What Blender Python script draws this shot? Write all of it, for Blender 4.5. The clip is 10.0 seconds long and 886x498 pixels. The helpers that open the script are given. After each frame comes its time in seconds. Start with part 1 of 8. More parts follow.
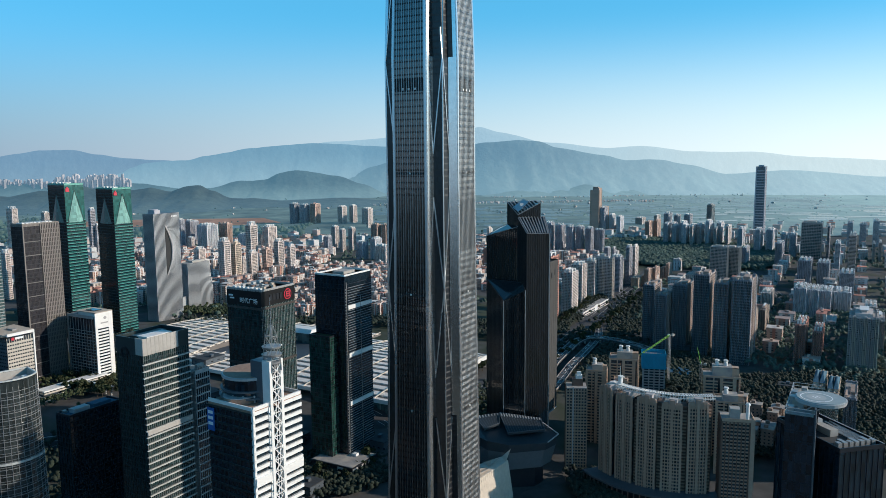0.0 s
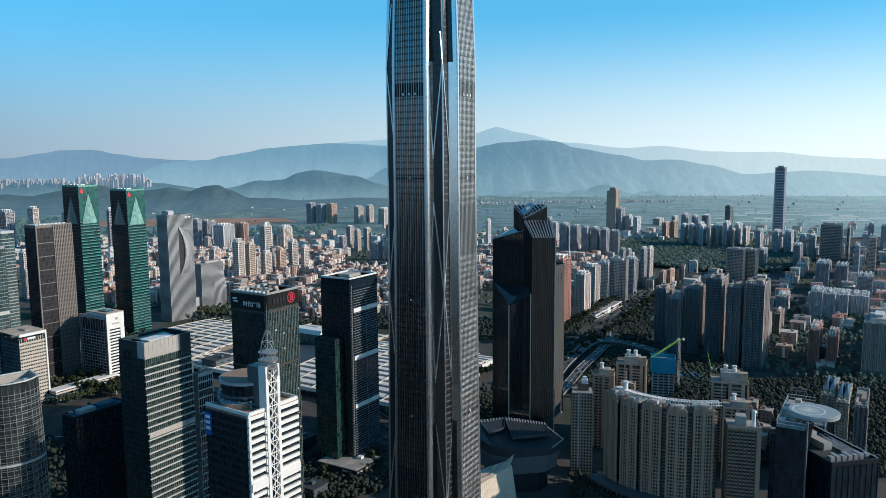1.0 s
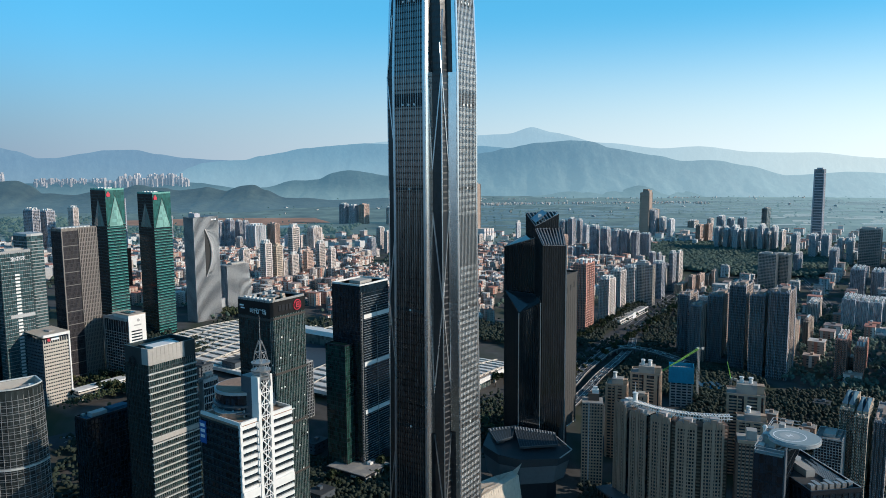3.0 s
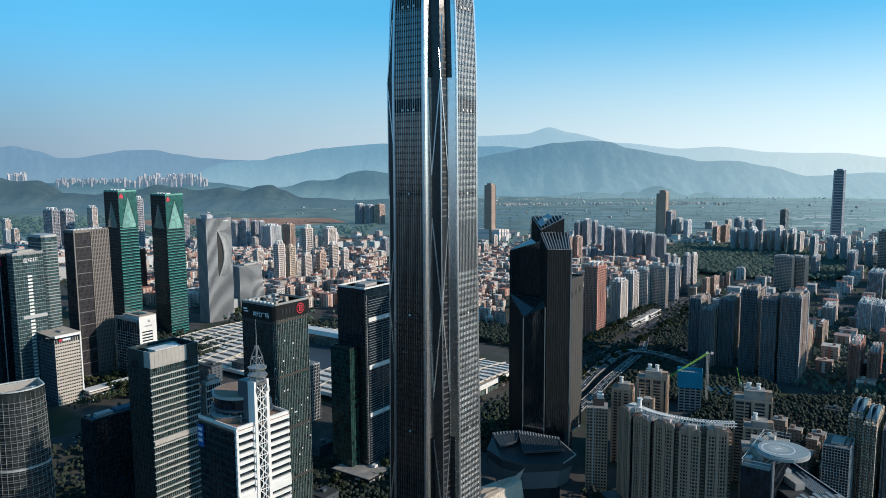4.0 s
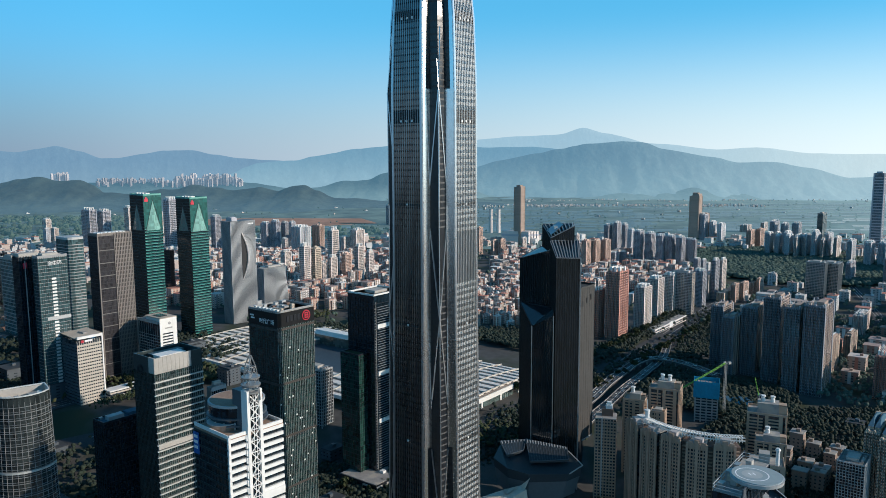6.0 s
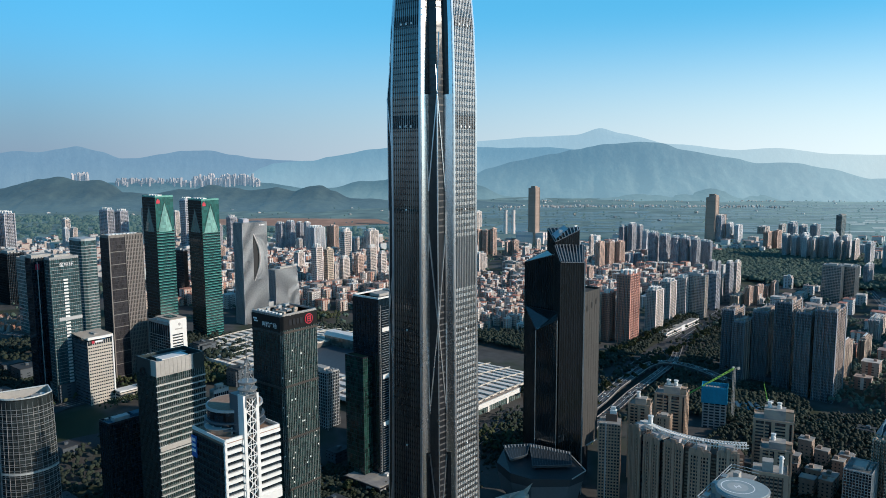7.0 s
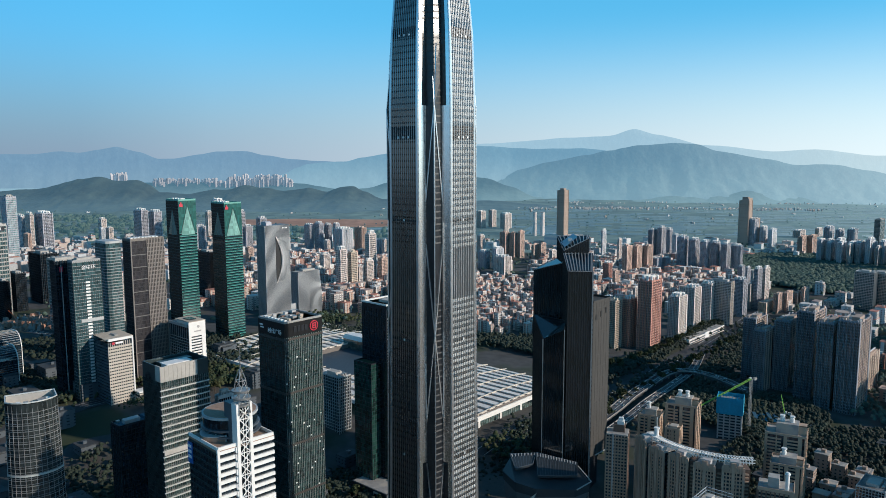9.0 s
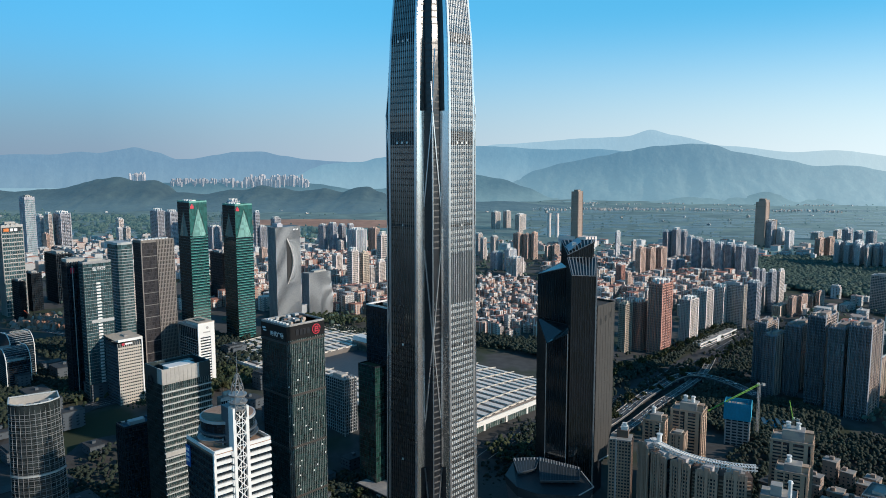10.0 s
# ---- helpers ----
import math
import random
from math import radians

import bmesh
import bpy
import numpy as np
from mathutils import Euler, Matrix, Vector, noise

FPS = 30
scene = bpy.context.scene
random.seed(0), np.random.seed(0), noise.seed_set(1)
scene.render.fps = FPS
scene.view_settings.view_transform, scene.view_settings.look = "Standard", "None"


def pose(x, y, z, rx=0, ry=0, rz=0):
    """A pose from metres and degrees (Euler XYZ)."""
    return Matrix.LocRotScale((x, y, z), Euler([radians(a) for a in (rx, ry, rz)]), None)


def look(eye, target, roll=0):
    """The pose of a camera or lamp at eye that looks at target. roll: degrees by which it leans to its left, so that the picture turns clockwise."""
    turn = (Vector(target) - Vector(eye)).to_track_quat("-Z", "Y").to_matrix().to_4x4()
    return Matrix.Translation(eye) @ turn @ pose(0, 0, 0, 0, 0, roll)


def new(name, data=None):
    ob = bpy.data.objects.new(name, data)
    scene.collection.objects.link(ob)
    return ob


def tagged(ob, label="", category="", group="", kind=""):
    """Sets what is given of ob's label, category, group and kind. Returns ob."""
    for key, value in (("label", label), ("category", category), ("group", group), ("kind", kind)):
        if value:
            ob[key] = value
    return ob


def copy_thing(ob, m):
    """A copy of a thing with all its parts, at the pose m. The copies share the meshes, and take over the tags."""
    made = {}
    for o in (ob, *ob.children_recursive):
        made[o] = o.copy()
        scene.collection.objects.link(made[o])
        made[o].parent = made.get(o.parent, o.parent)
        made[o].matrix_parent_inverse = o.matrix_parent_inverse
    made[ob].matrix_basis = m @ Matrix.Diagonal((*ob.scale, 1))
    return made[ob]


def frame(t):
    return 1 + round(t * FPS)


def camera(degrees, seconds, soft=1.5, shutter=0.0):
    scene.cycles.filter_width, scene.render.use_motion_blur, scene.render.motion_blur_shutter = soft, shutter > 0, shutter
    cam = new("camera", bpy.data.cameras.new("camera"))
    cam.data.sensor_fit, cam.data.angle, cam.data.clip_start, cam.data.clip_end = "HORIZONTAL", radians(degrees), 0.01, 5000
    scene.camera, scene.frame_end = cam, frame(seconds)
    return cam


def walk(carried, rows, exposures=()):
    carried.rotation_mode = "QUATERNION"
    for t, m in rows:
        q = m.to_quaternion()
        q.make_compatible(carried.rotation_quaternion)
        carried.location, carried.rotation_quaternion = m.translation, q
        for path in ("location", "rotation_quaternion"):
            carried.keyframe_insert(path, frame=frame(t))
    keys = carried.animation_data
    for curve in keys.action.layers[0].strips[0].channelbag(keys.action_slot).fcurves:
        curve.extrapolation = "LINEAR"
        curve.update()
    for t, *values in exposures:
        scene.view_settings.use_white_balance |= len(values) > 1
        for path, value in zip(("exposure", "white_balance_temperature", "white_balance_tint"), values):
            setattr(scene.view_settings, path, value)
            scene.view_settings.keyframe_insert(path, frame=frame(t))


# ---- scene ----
cam = camera(61.04, 10.0, soft=0.8)
# seconds, x, y, z, yaw, pitch, roll
ROWS = [
    (0.0, 0.00, 0.00, 269.00, -6.116, -6.979, 0.490),
    (0.5, 5.82, 0.17, 270.62, -5.385, -6.994, 0.475),
    (1.0, 11.65, 0.32, 272.25, -4.658, -7.009, 0.459),
    (1.5, 17.46, 0.45, 273.90, -3.935, -7.022, 0.442),
    (2.0, 23.28, 0.57, 275.55, -3.216, -7.034, 0.426),
    (2.5, 29.09, 0.69, 277.21, -2.500, -7.045, 0.408),
    (3.0, 34.90, 0.81, 278.87, -1.788, -7.055, 0.391),
    (3.5, 40.70, 0.94, 280.54, -1.080, -7.065, 0.373),
    (4.0, 46.49, 1.09, 282.21, -0.376, -7.073, 0.354),
    (4.5, 52.28, 1.26, 283.88, 0.325, -7.081, 0.335),
    (5.0, 58.06, 1.46, 285.55, 1.022, -7.087, 0.316),
    (5.5, 63.83, 1.69, 287.21, 1.715, -7.093, 0.296),
    (6.0, 69.59, 1.96, 288.87, 2.405, -7.097, 0.276),
    (6.5, 75.34, 2.28, 290.52, 3.092, -7.101, 0.256),
    (7.0, 81.08, 2.66, 292.16, 3.774, -7.103, 0.235),
    (7.5, 86.81, 3.09, 293.79, 4.454, -7.105, 0.213),
    (8.0, 92.53, 3.59, 295.41, 5.129, -7.106, 0.191),
    (8.5, 98.24, 4.16, 297.01, 5.802, -7.105, 0.169),
    (9.0, 103.93, 4.80, 298.60, 6.471, -7.104, 0.146),
    (9.5, 109.62, 5.54, 300.16, 7.136, -7.102, 0.123),
    (10.0, 115.28, 6.36, 301.71, 7.798, -7.099, 0.100),
]
walk(cam, [(t, pose(x, y, z, 90 + pitch, roll, yaw)) for t, x, y, z, yaw, pitch, roll in ROWS], exposures=[(0.0, 0.14), (10.0, 0.14)])

# ---- light: low afternoon sun from the right, hazy blue sky ----
SUN_AZ, SUN_EL = 100.0, 21.0   # degrees clockwise from +y, and above the horizon
world = bpy.data.worlds.new("sky")
scene.world = world
world.use_nodes = True
wn, wl_ = world.node_tree.nodes, world.node_tree.links
sky = wn.new("ShaderNodeTexSky")
sky.sky_type = "NISHITA"
sky.sun_disc = False
sky.sun_elevation = radians(SUN_EL)
sky.sun_rotation = radians(SUN_AZ)
sky.altitude = 300
sky.air_density = 1.0
sky.dust_density = 0.7
sky.ozone_density = 3.0
wn["Background"].inputs["Strength"].default_value = 0.12
tone = wn.new("ShaderNodeMix")
tone.data_type, tone.blend_type = "RGBA", "MULTIPLY"
tone.inputs["Factor"].default_value = 1.0
tone.inputs["B"].default_value = (0.38, 1.13, 1.62, 1)
wl_.new(sky.outputs["Color"], tone.inputs["A"])
azure = wn.new("ShaderNodeMix")
azure.data_type = "RGBA"
azure.inputs["Factor"].default_value = 0.6
azure.inputs["B"].default_value = (0.9, 4.2, 6.3, 1)
wl_.new(tone.outputs["Result"], azure.inputs["A"])
# the haze layer over the horizon, brighter towards the sun
tcw = wn.new("ShaderNodeTexCoord")
sep = wn.new("ShaderNodeSeparateXYZ")
wl_.new(tcw.outputs["Generated"], sep.inputs[0])
low = wn.new("ShaderNodeMapRange")
low.interpolation_type = "SMOOTHSTEP"
low.inputs["From Min"].default_value = -0.02
low.inputs["From Max"].default_value = 0.19
low.inputs["To Min"].default_value = 0.92
low.inputs["To Max"].default_value = 0.0
wl_.new(sep.outputs["Z"], low.inputs["Value"])
dot = wn.new("ShaderNodeVectorMath")
dot.operation = "DOT_PRODUCT"
dot.inputs[1].default_value = (math.sin(radians(SUN_AZ)), math.cos(radians(SUN_AZ)), 0.0)
wl_.new(tcw.outputs["Generated"], dot.inputs[0])
glow = wn.new("ShaderNodeMapRange")
glow.inputs["From Min"].default_value = -0.67
glow.inputs["From Max"].default_value = 0.68
wl_.new(dot.outputs["Value"], glow.inputs["Value"])
haze = wn.new("ShaderNodeMix")
haze.data_type = "RGBA"
haze.inputs["A"].default_value = (2.3, 2.95, 3.9, 1)
haze.inputs["B"].default_value = (8.8, 9.8, 9.8, 1)
wl_.new(glow.outputs["Result"], haze.inputs["Factor"])
air = wn.new("ShaderNodeMix")
air.data_type = "RGBA"
wl_.new(low.outputs["Result"], air.inputs["Factor"])
wl_.new(azure.outputs["Result"], air.inputs["A"])
wl_.new(haze.outputs["Result"], air.inputs["B"])
# the sky away from the sun and overhead is deeper
dim = wn.new("ShaderNodeMapRange")
dim.inputs["From Min"].default_value = -1.2
dim.inputs["From Max"].default_value = -0.55
dim.inputs["To Min"].default_value = 0.55
wl_.new(dot.outputs["Value"], dim.inputs["Value"])
away = wn.new("ShaderNodeMix")
away.data_type, away.blend_type = "RGBA", "MULTIPLY"
away.inputs["Factor"].default_value = 1.0
wl_.new(air.outputs["Result"], away.inputs["A"])
high = wn.new("ShaderNodeMapRange")
high.inputs["From Min"].default_value = 0.2
high.inputs["From Max"].default_value = 0.65
high.inputs["To Min"].default_value = 1.0
high.inputs["To Max"].default_value = 0.25
wl_.new(sep.outputs["Z"], high.inputs["Value"])
both = wn.new("ShaderNodeMath")
both.operation = "MULTIPLY"
wl_.new(dim.outputs["Result"], both.inputs[0])
wl_.new(high.outputs["Result"], both.inputs[1])
deep = wn.new("ShaderNodeMix")
deep.data_type = "RGBA"
deep.inputs["A"].default_value = (0.04, 0.07, 0.16, 1)
deep.inputs["B"].default_value = (1, 1, 1, 1)
wl_.new(both.outputs[0], deep.inputs["Factor"])
wl_.new(deep.outputs["Result"], away.inputs["B"])
wl_.new(away.outputs["Result"], wn["Background"].inputs["Color"])
sun_data = bpy.data.lights.new("sun", "SUN")
sun_data.energy = 3.7
sun_data.angle = radians(0.6)
sun_data.color = (1.0, 0.88, 0.75)
sun = new("sun", sun_data)
SUN_DIR = Vector((math.sin(radians(SUN_AZ)) * math.cos(radians(SUN_EL)), math.cos(radians(SUN_AZ)) * math.cos(radians(SUN_EL)), math.sin(radians(SUN_EL))))
sun.matrix_world = look(SUN_DIR * 900, (0, 0, 0))

# ---- materials ----
def mat(name, colour, rough=0.7, metal=0.0, vary=0.12, grain=0.4, stain=0.03, bump=0.0, tint=None, per_object=0.0, coat=0.0):
    """A plain surface with variation at two scales: grain (per metre) and stains, and an optional relief."""
    m = bpy.data.materials.new(name)
    m.use_nodes = True
    n, l = m.node_tree.nodes, m.node_tree.links
    b = n["Principled BSDF"]
    b.inputs["Metallic"].default_value = metal
    b.inputs["Coat Weight"].default_value = coat
    geo = n.new("ShaderNodeNewGeometry")
    fine = n.new("ShaderNodeTexNoise")
    fine.inputs["Scale"].default_value = grain
    fine.inputs["Detail"].default_value = 4
    wide = n.new("ShaderNodeTexNoise")
    wide.inputs["Scale"].default_value = stain
    wide.inputs["Detail"].default_value = 3
    for t in (fine, wide):
        l.new(geo.outputs["Position"], t.inputs["Vector"])
    add = n.new("ShaderNodeMath")
    add.operation = "ADD"
    l.new(fine.outputs["Fac"], add.inputs[0])
    l.new(wide.outputs["Fac"], add.inputs[1])
    ramp = n.new("ShaderNodeMapRange")
    ramp.inputs["From Min"].default_value = 0.6
    ramp.inputs["From Max"].default_value = 1.4
    ramp.inputs["To Min"].default_value = 1 - vary
    ramp.inputs["To Max"].default_value = 1 + vary
    l.new(add.outputs[0], ramp.inputs["Value"])
    hue = n.new("ShaderNodeHueSaturation")
    hue.inputs["Color"].default_value = (*colour, 1)
    value = ramp.outputs["Result"]
    if per_object:
        info = n.new("ShaderNodeObjectInfo")
        own = n.new("ShaderNodeMapRange")
        own.inputs["To Min"].default_value = 1 - per_object
        own.inputs["To Max"].default_value = 1 + per_object
        l.new(info.outputs["Random"], own.inputs["Value"])
        times = n.new("ShaderNodeMath")
        times.operation = "MULTIPLY"
        l.new(value, times.inputs[0])
        l.new(own.outputs["Result"], times.inputs[1])
        value = times.outputs[0]
    l.new(value, hue.inputs["Value"])
    out = hue.outputs["Color"]
    if tint:
        mix = n.new("ShaderNodeMix")
        mix.data_type = "RGBA"
        l.new(out, mix.inputs["A"])
        mix.inputs["B"].default_value = (*tint, 1)
        thr = n.new("ShaderNodeMapRange")
        thr.inputs["From Min"].default_value = 0.48
        thr.inputs["From Max"].default_value = 0.6
        l.new(wide.outputs["Fac"], thr.inputs["Value"])
        l.new(thr.outputs["Result"], mix.inputs["Factor"])
        out = mix.outputs["Result"]
    l.new(out, b.inputs["Base Color"])
    rr = n.new("ShaderNodeMapRange")
    rr.inputs["To Min"].default_value = max(0.02, rough * 0.85)
    rr.inputs["To Max"].default_value = min(1, rough * 1.15)
    l.new(wide.outputs["Fac"], rr.inputs["Value"])
    l.new(rr.outputs["Result"], b.inputs["Roughness"])
    if bump:
        bp = n.new("ShaderNodeBump")
        bp.inputs["Strength"].default_value = bump
        bp.inputs["Distance"].default_value = 0.3
        l.new(fine.outputs["Fac"], bp.inputs["Height"])
        l.new(bp.outputs["Normal"], b.inputs["Normal"])
    return m


def glass_wall(name, colour, rough=0.08, spec=0.5, cell=(1.5, 1.5, 3.6), vary=0.5, lit=0.0, ior=1.7):
    """Curtain glass seen from outside: a dark glossy skin whose panes differ a little in tone and tilt."""
    m = bpy.data.materials.new(name)
    m.use_nodes = True
    n, l = m.node_tree.nodes, m.node_tree.links
    b = n["Principled BSDF"]
    b.inputs["Roughness"].default_value = rough
    b.inputs["Specular IOR Level"].default_value = spec
    b.inputs["IOR"].default_value = ior
    tc = n.new("ShaderNodeTexCoord")
    snap = n.new("ShaderNodeVectorMath")
    snap.operation = "SNAP"
    snap.inputs[1].default_value = cell
    off = n.new("ShaderNodeVectorMath")
    off.operation = "ADD"
    off.inputs[1].default_value = (0.37, 0.41, 0.0)
    l.new(tc.outputs["Object"], off.inputs[0])
    l.new(off.outputs[0], snap.inputs[0])
    white = n.new("ShaderNodeTexWhiteNoise")
    l.new(snap.outputs[0], white.inputs["Vector"])
    val = n.new("ShaderNodeMapRange")
    val.inputs["To Min"].default_value = 1 - vary
    val.inputs["To Max"].default_value = 1 + vary
    l.new(white.outputs["Value"], val.inputs["Value"])
    hue = n.new("ShaderNodeHueSaturation")
    hue.inputs["Color"].default_value = (*colour, 1)
    l.new(val.outputs["Result"], hue.inputs["Value"])
    l.new(hue.outputs["Color"], b.inputs["Base Color"])
    # each pane leans by a fraction of a degree, and the skin ripples slowly
    ripple = n.new("ShaderNodeTexNoise")
    ripple.inputs["Scale"].default_value = 0.35
    l.new(tc.outputs["Object"], ripple.inputs["Vector"])
    mixh = n.new("ShaderNodeMath")
    mixh.operation = "MULTIPLY_ADD"
    mixh.inputs[1].default_value = 0.15
    l.new(white.outputs["Value"], mixh.inputs[0])
    l.new(ripple.outputs["Fac"], mixh.inputs[2])
    bp = n.new("ShaderNodeBump")
    bp.inputs["Strength"].default_value = 0.12
    bp.inputs["Distance"].default_value = 0.25
    l.new(mixh.outputs[0], bp.inputs["Height"])
    l.new(bp.outputs["Normal"], b.inputs["Normal"])
    if lit:
        # a few rooms with their lamps on
        on = n.new("ShaderNodeMath")
        on.operation = "GREATER_THAN"
        on.inputs[1].default_value = 1 - lit
        l.new(white.outputs["Value"], on.inputs[0])
        b.inputs["Emission Color"].default_value = (1.0, 0.93, 0.8, 1)
        l.new(on.outputs[0], b.inputs["Emission Strength"])
    return m


M = {
    "steel": mat("brushed_steel", (0.72, 0.72, 0.73), 0.28, 0.9, 0.1, 0.3, 0.02),
    "steel_dull": mat("dull_steel", (0.42, 0.41, 0.4), 0.45, 0.6, 0.15, 0.3, 0.02),
    "white_paint": mat("white_paint", (0.8, 0.79, 0.76), 0.55, 0, 0.08, 0.3, 0.04),
    "concrete": mat("concrete", (0.42, 0.4, 0.37), 0.85, 0, 0.15, 0.5, 0.05, 0.2),
    "roof_grey": mat("roof_felt", (0.3, 0.29, 0.28), 0.9, 0, 0.2, 0.4, 0.08, 0.2, (0.42, 0.38, 0.33)),
    "roof_tan": mat("roof_tiles_tan", (0.5, 0.42, 0.34), 0.85, 0, 0.15, 0.5, 0.08, 0.2),
    "dark_frame": mat("dark_frame", (0.024, 0.028, 0.036), 0.4, 0.3, 0.2, 0.3, 0.03),
    "beige": mat("beige_render", (0.62, 0.5, 0.39), 0.8, 0, 0.12, 0.3, 0.04, 0, None, 0.2),
    "brown": mat("brown_render", (0.36, 0.27, 0.22), 0.8, 0, 0.12, 0.3, 0.04, 0, None, 0.12),
    "brick_red": mat("red_brick_render", (0.54, 0.26, 0.2), 0.8, 0, 0.12, 0.3, 0.04, 0, None, 0.12),
    "pink": mat("pink_render", (0.62, 0.44, 0.36), 0.8, 0, 0.12, 0.3, 0.04, 0, None, 0.12),
    "white_wall": mat("white_render", (0.72, 0.63, 0.585), 0.7, 0, 0.1, 0.3, 0.04, 0, None, 0.08),
    "grey_wall": mat("grey_render", (0.47, 0.435, 0.42), 0.8, 0, 0.12, 0.3, 0.04, 0, None, 0.1),
    # Cool pale greys of the distant apartment towers: haze painted into the walls.
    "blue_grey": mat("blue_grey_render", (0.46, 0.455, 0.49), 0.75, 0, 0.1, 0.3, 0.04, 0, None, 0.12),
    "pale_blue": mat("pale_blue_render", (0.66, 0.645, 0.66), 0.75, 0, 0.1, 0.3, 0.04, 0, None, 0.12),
    "tan": mat("tan_stone", (0.48, 0.34, 0.245), 0.8, 0, 0.12, 0.3, 0.05, 0, None, 0.06),
    "glass_dark": glass_wall("dark_glass", (0.009, 0.02, 0.03)),
    "glass_window": glass_wall("window_glass", (0.035, 0.045, 0.055), 0.12, 0.5, (2, 2, 3), 0.6),
    "glass_green": glass_wall("green_glass", (0.02, 0.115, 0.105), 0.1, 0.5, (2.2, 2.2, 3.8), 0.3),
    "glass_teal": glass_wall("teal_glass", (0.05, 0.1, 0.11), 0.1, 0.5),
    "glass_blue": glass_wall("blue_grey_glass", (0.1, 0.15, 0.18), 0.12, 0.5),
    "glass_pale": glass_wall("pale_glass", (0.22, 0.34, 0.35), 0.15, 0.5),
    "blue_net": mat("blue_safety_net", (0.02, 0.33, 0.5), 0.8, 0, 0.2, 0.6, 0.1, 0.2),
    "crane_green": mat("green_crane_paint", (0.25, 0.5, 0.08), 0.5),
    "crane_red": mat("red_crane_paint", (0.55, 0.12, 0.05), 0.5),
    "sign_red": mat("red_sign", (0.6, 0.03, 0.06), 0.5),
    "sign_white": mat("white_sign", (0.85, 0.85, 0.85), 0.5),
    "asphalt": mat("asphalt", (0.055, 0.056, 0.06), 0.85, 0, 0.25, 0.3, 0.03, 0.2),
    "ground": mat("city_ground", (0.07, 0.068, 0.066), 0.95, 0, 0.5, 0.08, 0.012, 0.3, (0.03, 0.042, 0.02)),
    "paving": mat("paving", (0.075, 0.073, 0.07), 0.9, 0, 0.2, 0.4, 0.05, 0.2),
    # Low sun on the slate towers' end walls, put into the colour.
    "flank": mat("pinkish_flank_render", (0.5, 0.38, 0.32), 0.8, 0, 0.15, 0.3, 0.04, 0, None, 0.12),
    # Bluish slate: the shade and haze over those towers are in the colour.
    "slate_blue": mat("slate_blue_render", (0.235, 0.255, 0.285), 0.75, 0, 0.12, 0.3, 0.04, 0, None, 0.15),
    # Far woods: foliage made paler, haze put into the colour.
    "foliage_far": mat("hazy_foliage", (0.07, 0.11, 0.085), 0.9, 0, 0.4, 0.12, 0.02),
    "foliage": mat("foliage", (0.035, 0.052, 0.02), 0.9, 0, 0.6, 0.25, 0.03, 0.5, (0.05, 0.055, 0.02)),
    # Foliage again, darkened so that its colour stands for shade.
    "foliage_shade": mat("shaded_foliage", (0.02, 0.031, 0.02), 0.9, 0, 0.5, 0.15, 0.02),
    "bark": mat("bark", (0.1, 0.075, 0.055), 0.9),
    "line_white": mat("road_paint", (0.6, 0.6, 0.58), 0.8),
}


# ---- mesh helpers ----
class Shape:
    """Collects simple solids into one mesh."""

    def __init__(self):
        self.v, self.f = [], []

    def add(self, verts, faces):
        k = len(self.v)
        self.v.extend(verts)
        self.f.extend([tuple(i + k for i in f) for f in faces])
        return self

    def box(self, x0, x1, y0, y1, z0, z1):
        return self.add([(x0, y0, z0), (x1, y0, z0), (x1, y1, z0), (x0, y1, z0), (x0, y0, z1), (x1, y0, z1), (x1, y1, z1), (x0, y1, z1)],
                        [(3, 2, 1, 0), (4, 5, 6, 7), (0, 1, 5, 4), (1, 2, 6, 5), (2, 3, 7, 6), (3, 0, 4, 7)])

    def prism(self, low, high, z0, z1):
        """A solid between two outlines of the same number of points, counter-clockwise. z0 and z1: numbers, or a height for each point."""
        n = len(low)
        a = z0 if isinstance(z0, (list, tuple)) else [z0] * n
        b = z1 if isinstance(z1, (list, tuple)) else [z1] * n
        return self.add([(p[0], p[1], z) for p, z in zip(low, a)] + [(p[0], p[1], z) for p, z in zip(high, b)],
                        [tuple(range(n))[::-1], tuple(range(n, 2 * n))] + [(i, (i + 1) % n, n + (i + 1) % n, n + i) for i in range(n)])

    def loft(self, rings):
        """One closed skin through rings of points (x, y, z), each with the same number, counter-clockwise, from low to high."""
        n = len(rings[0])
        faces = [tuple(range(n))[::-1], tuple(range((len(rings) - 1) * n, len(rings) * n))]
        for k in range(len(rings) - 1):
            faces += [(k * n + i, k * n + (i + 1) % n, (k + 1) * n + (i + 1) % n, (k + 1) * n + i) for i in range(n)]
        return self.add([q for ring in rings for q in ring], faces)

    def cyl(self, x, y, z0, z1, r0, r1=None, n=14):
        r1 = r0 if r1 is None else r1
        ring = [(math.cos(math.tau * i / n), math.sin(math.tau * i / n)) for i in range(n)]
        return self.prism([(x + r0 * c, y + r0 * s) for c, s in ring], [(x + r1 * c, y + r1 * s) for c, s in ring], z0, z1)

    def beam(self, p, q, w, d=None):
        """A square bar from p to q."""
        p, q = Vector(p), Vector(q)
        d = d or w
        ax = (q - p).normalized()
        side = ax.cross(Vector((0, 0, 1)))
        side = side.normalized() if side.length > 1e-4 else Vector((1, 0, 0))
        up = side.cross(ax)
        c = [(-1, -1), (1, -1), (1, 1), (-1, 1)]
        return self.add([tuple(e + side * (a * w / 2) + up * (b * d / 2)) for e in (p, q) for a, b in c],
                        [(0, 1, 2, 3), (7, 6, 5, 4), (0, 4, 5, 1), (1, 5, 6, 2), (2, 6, 7, 3), (3, 7, 4, 0)])

    def mesh(self, name, material):
        me = bpy.data.meshes.new(name)
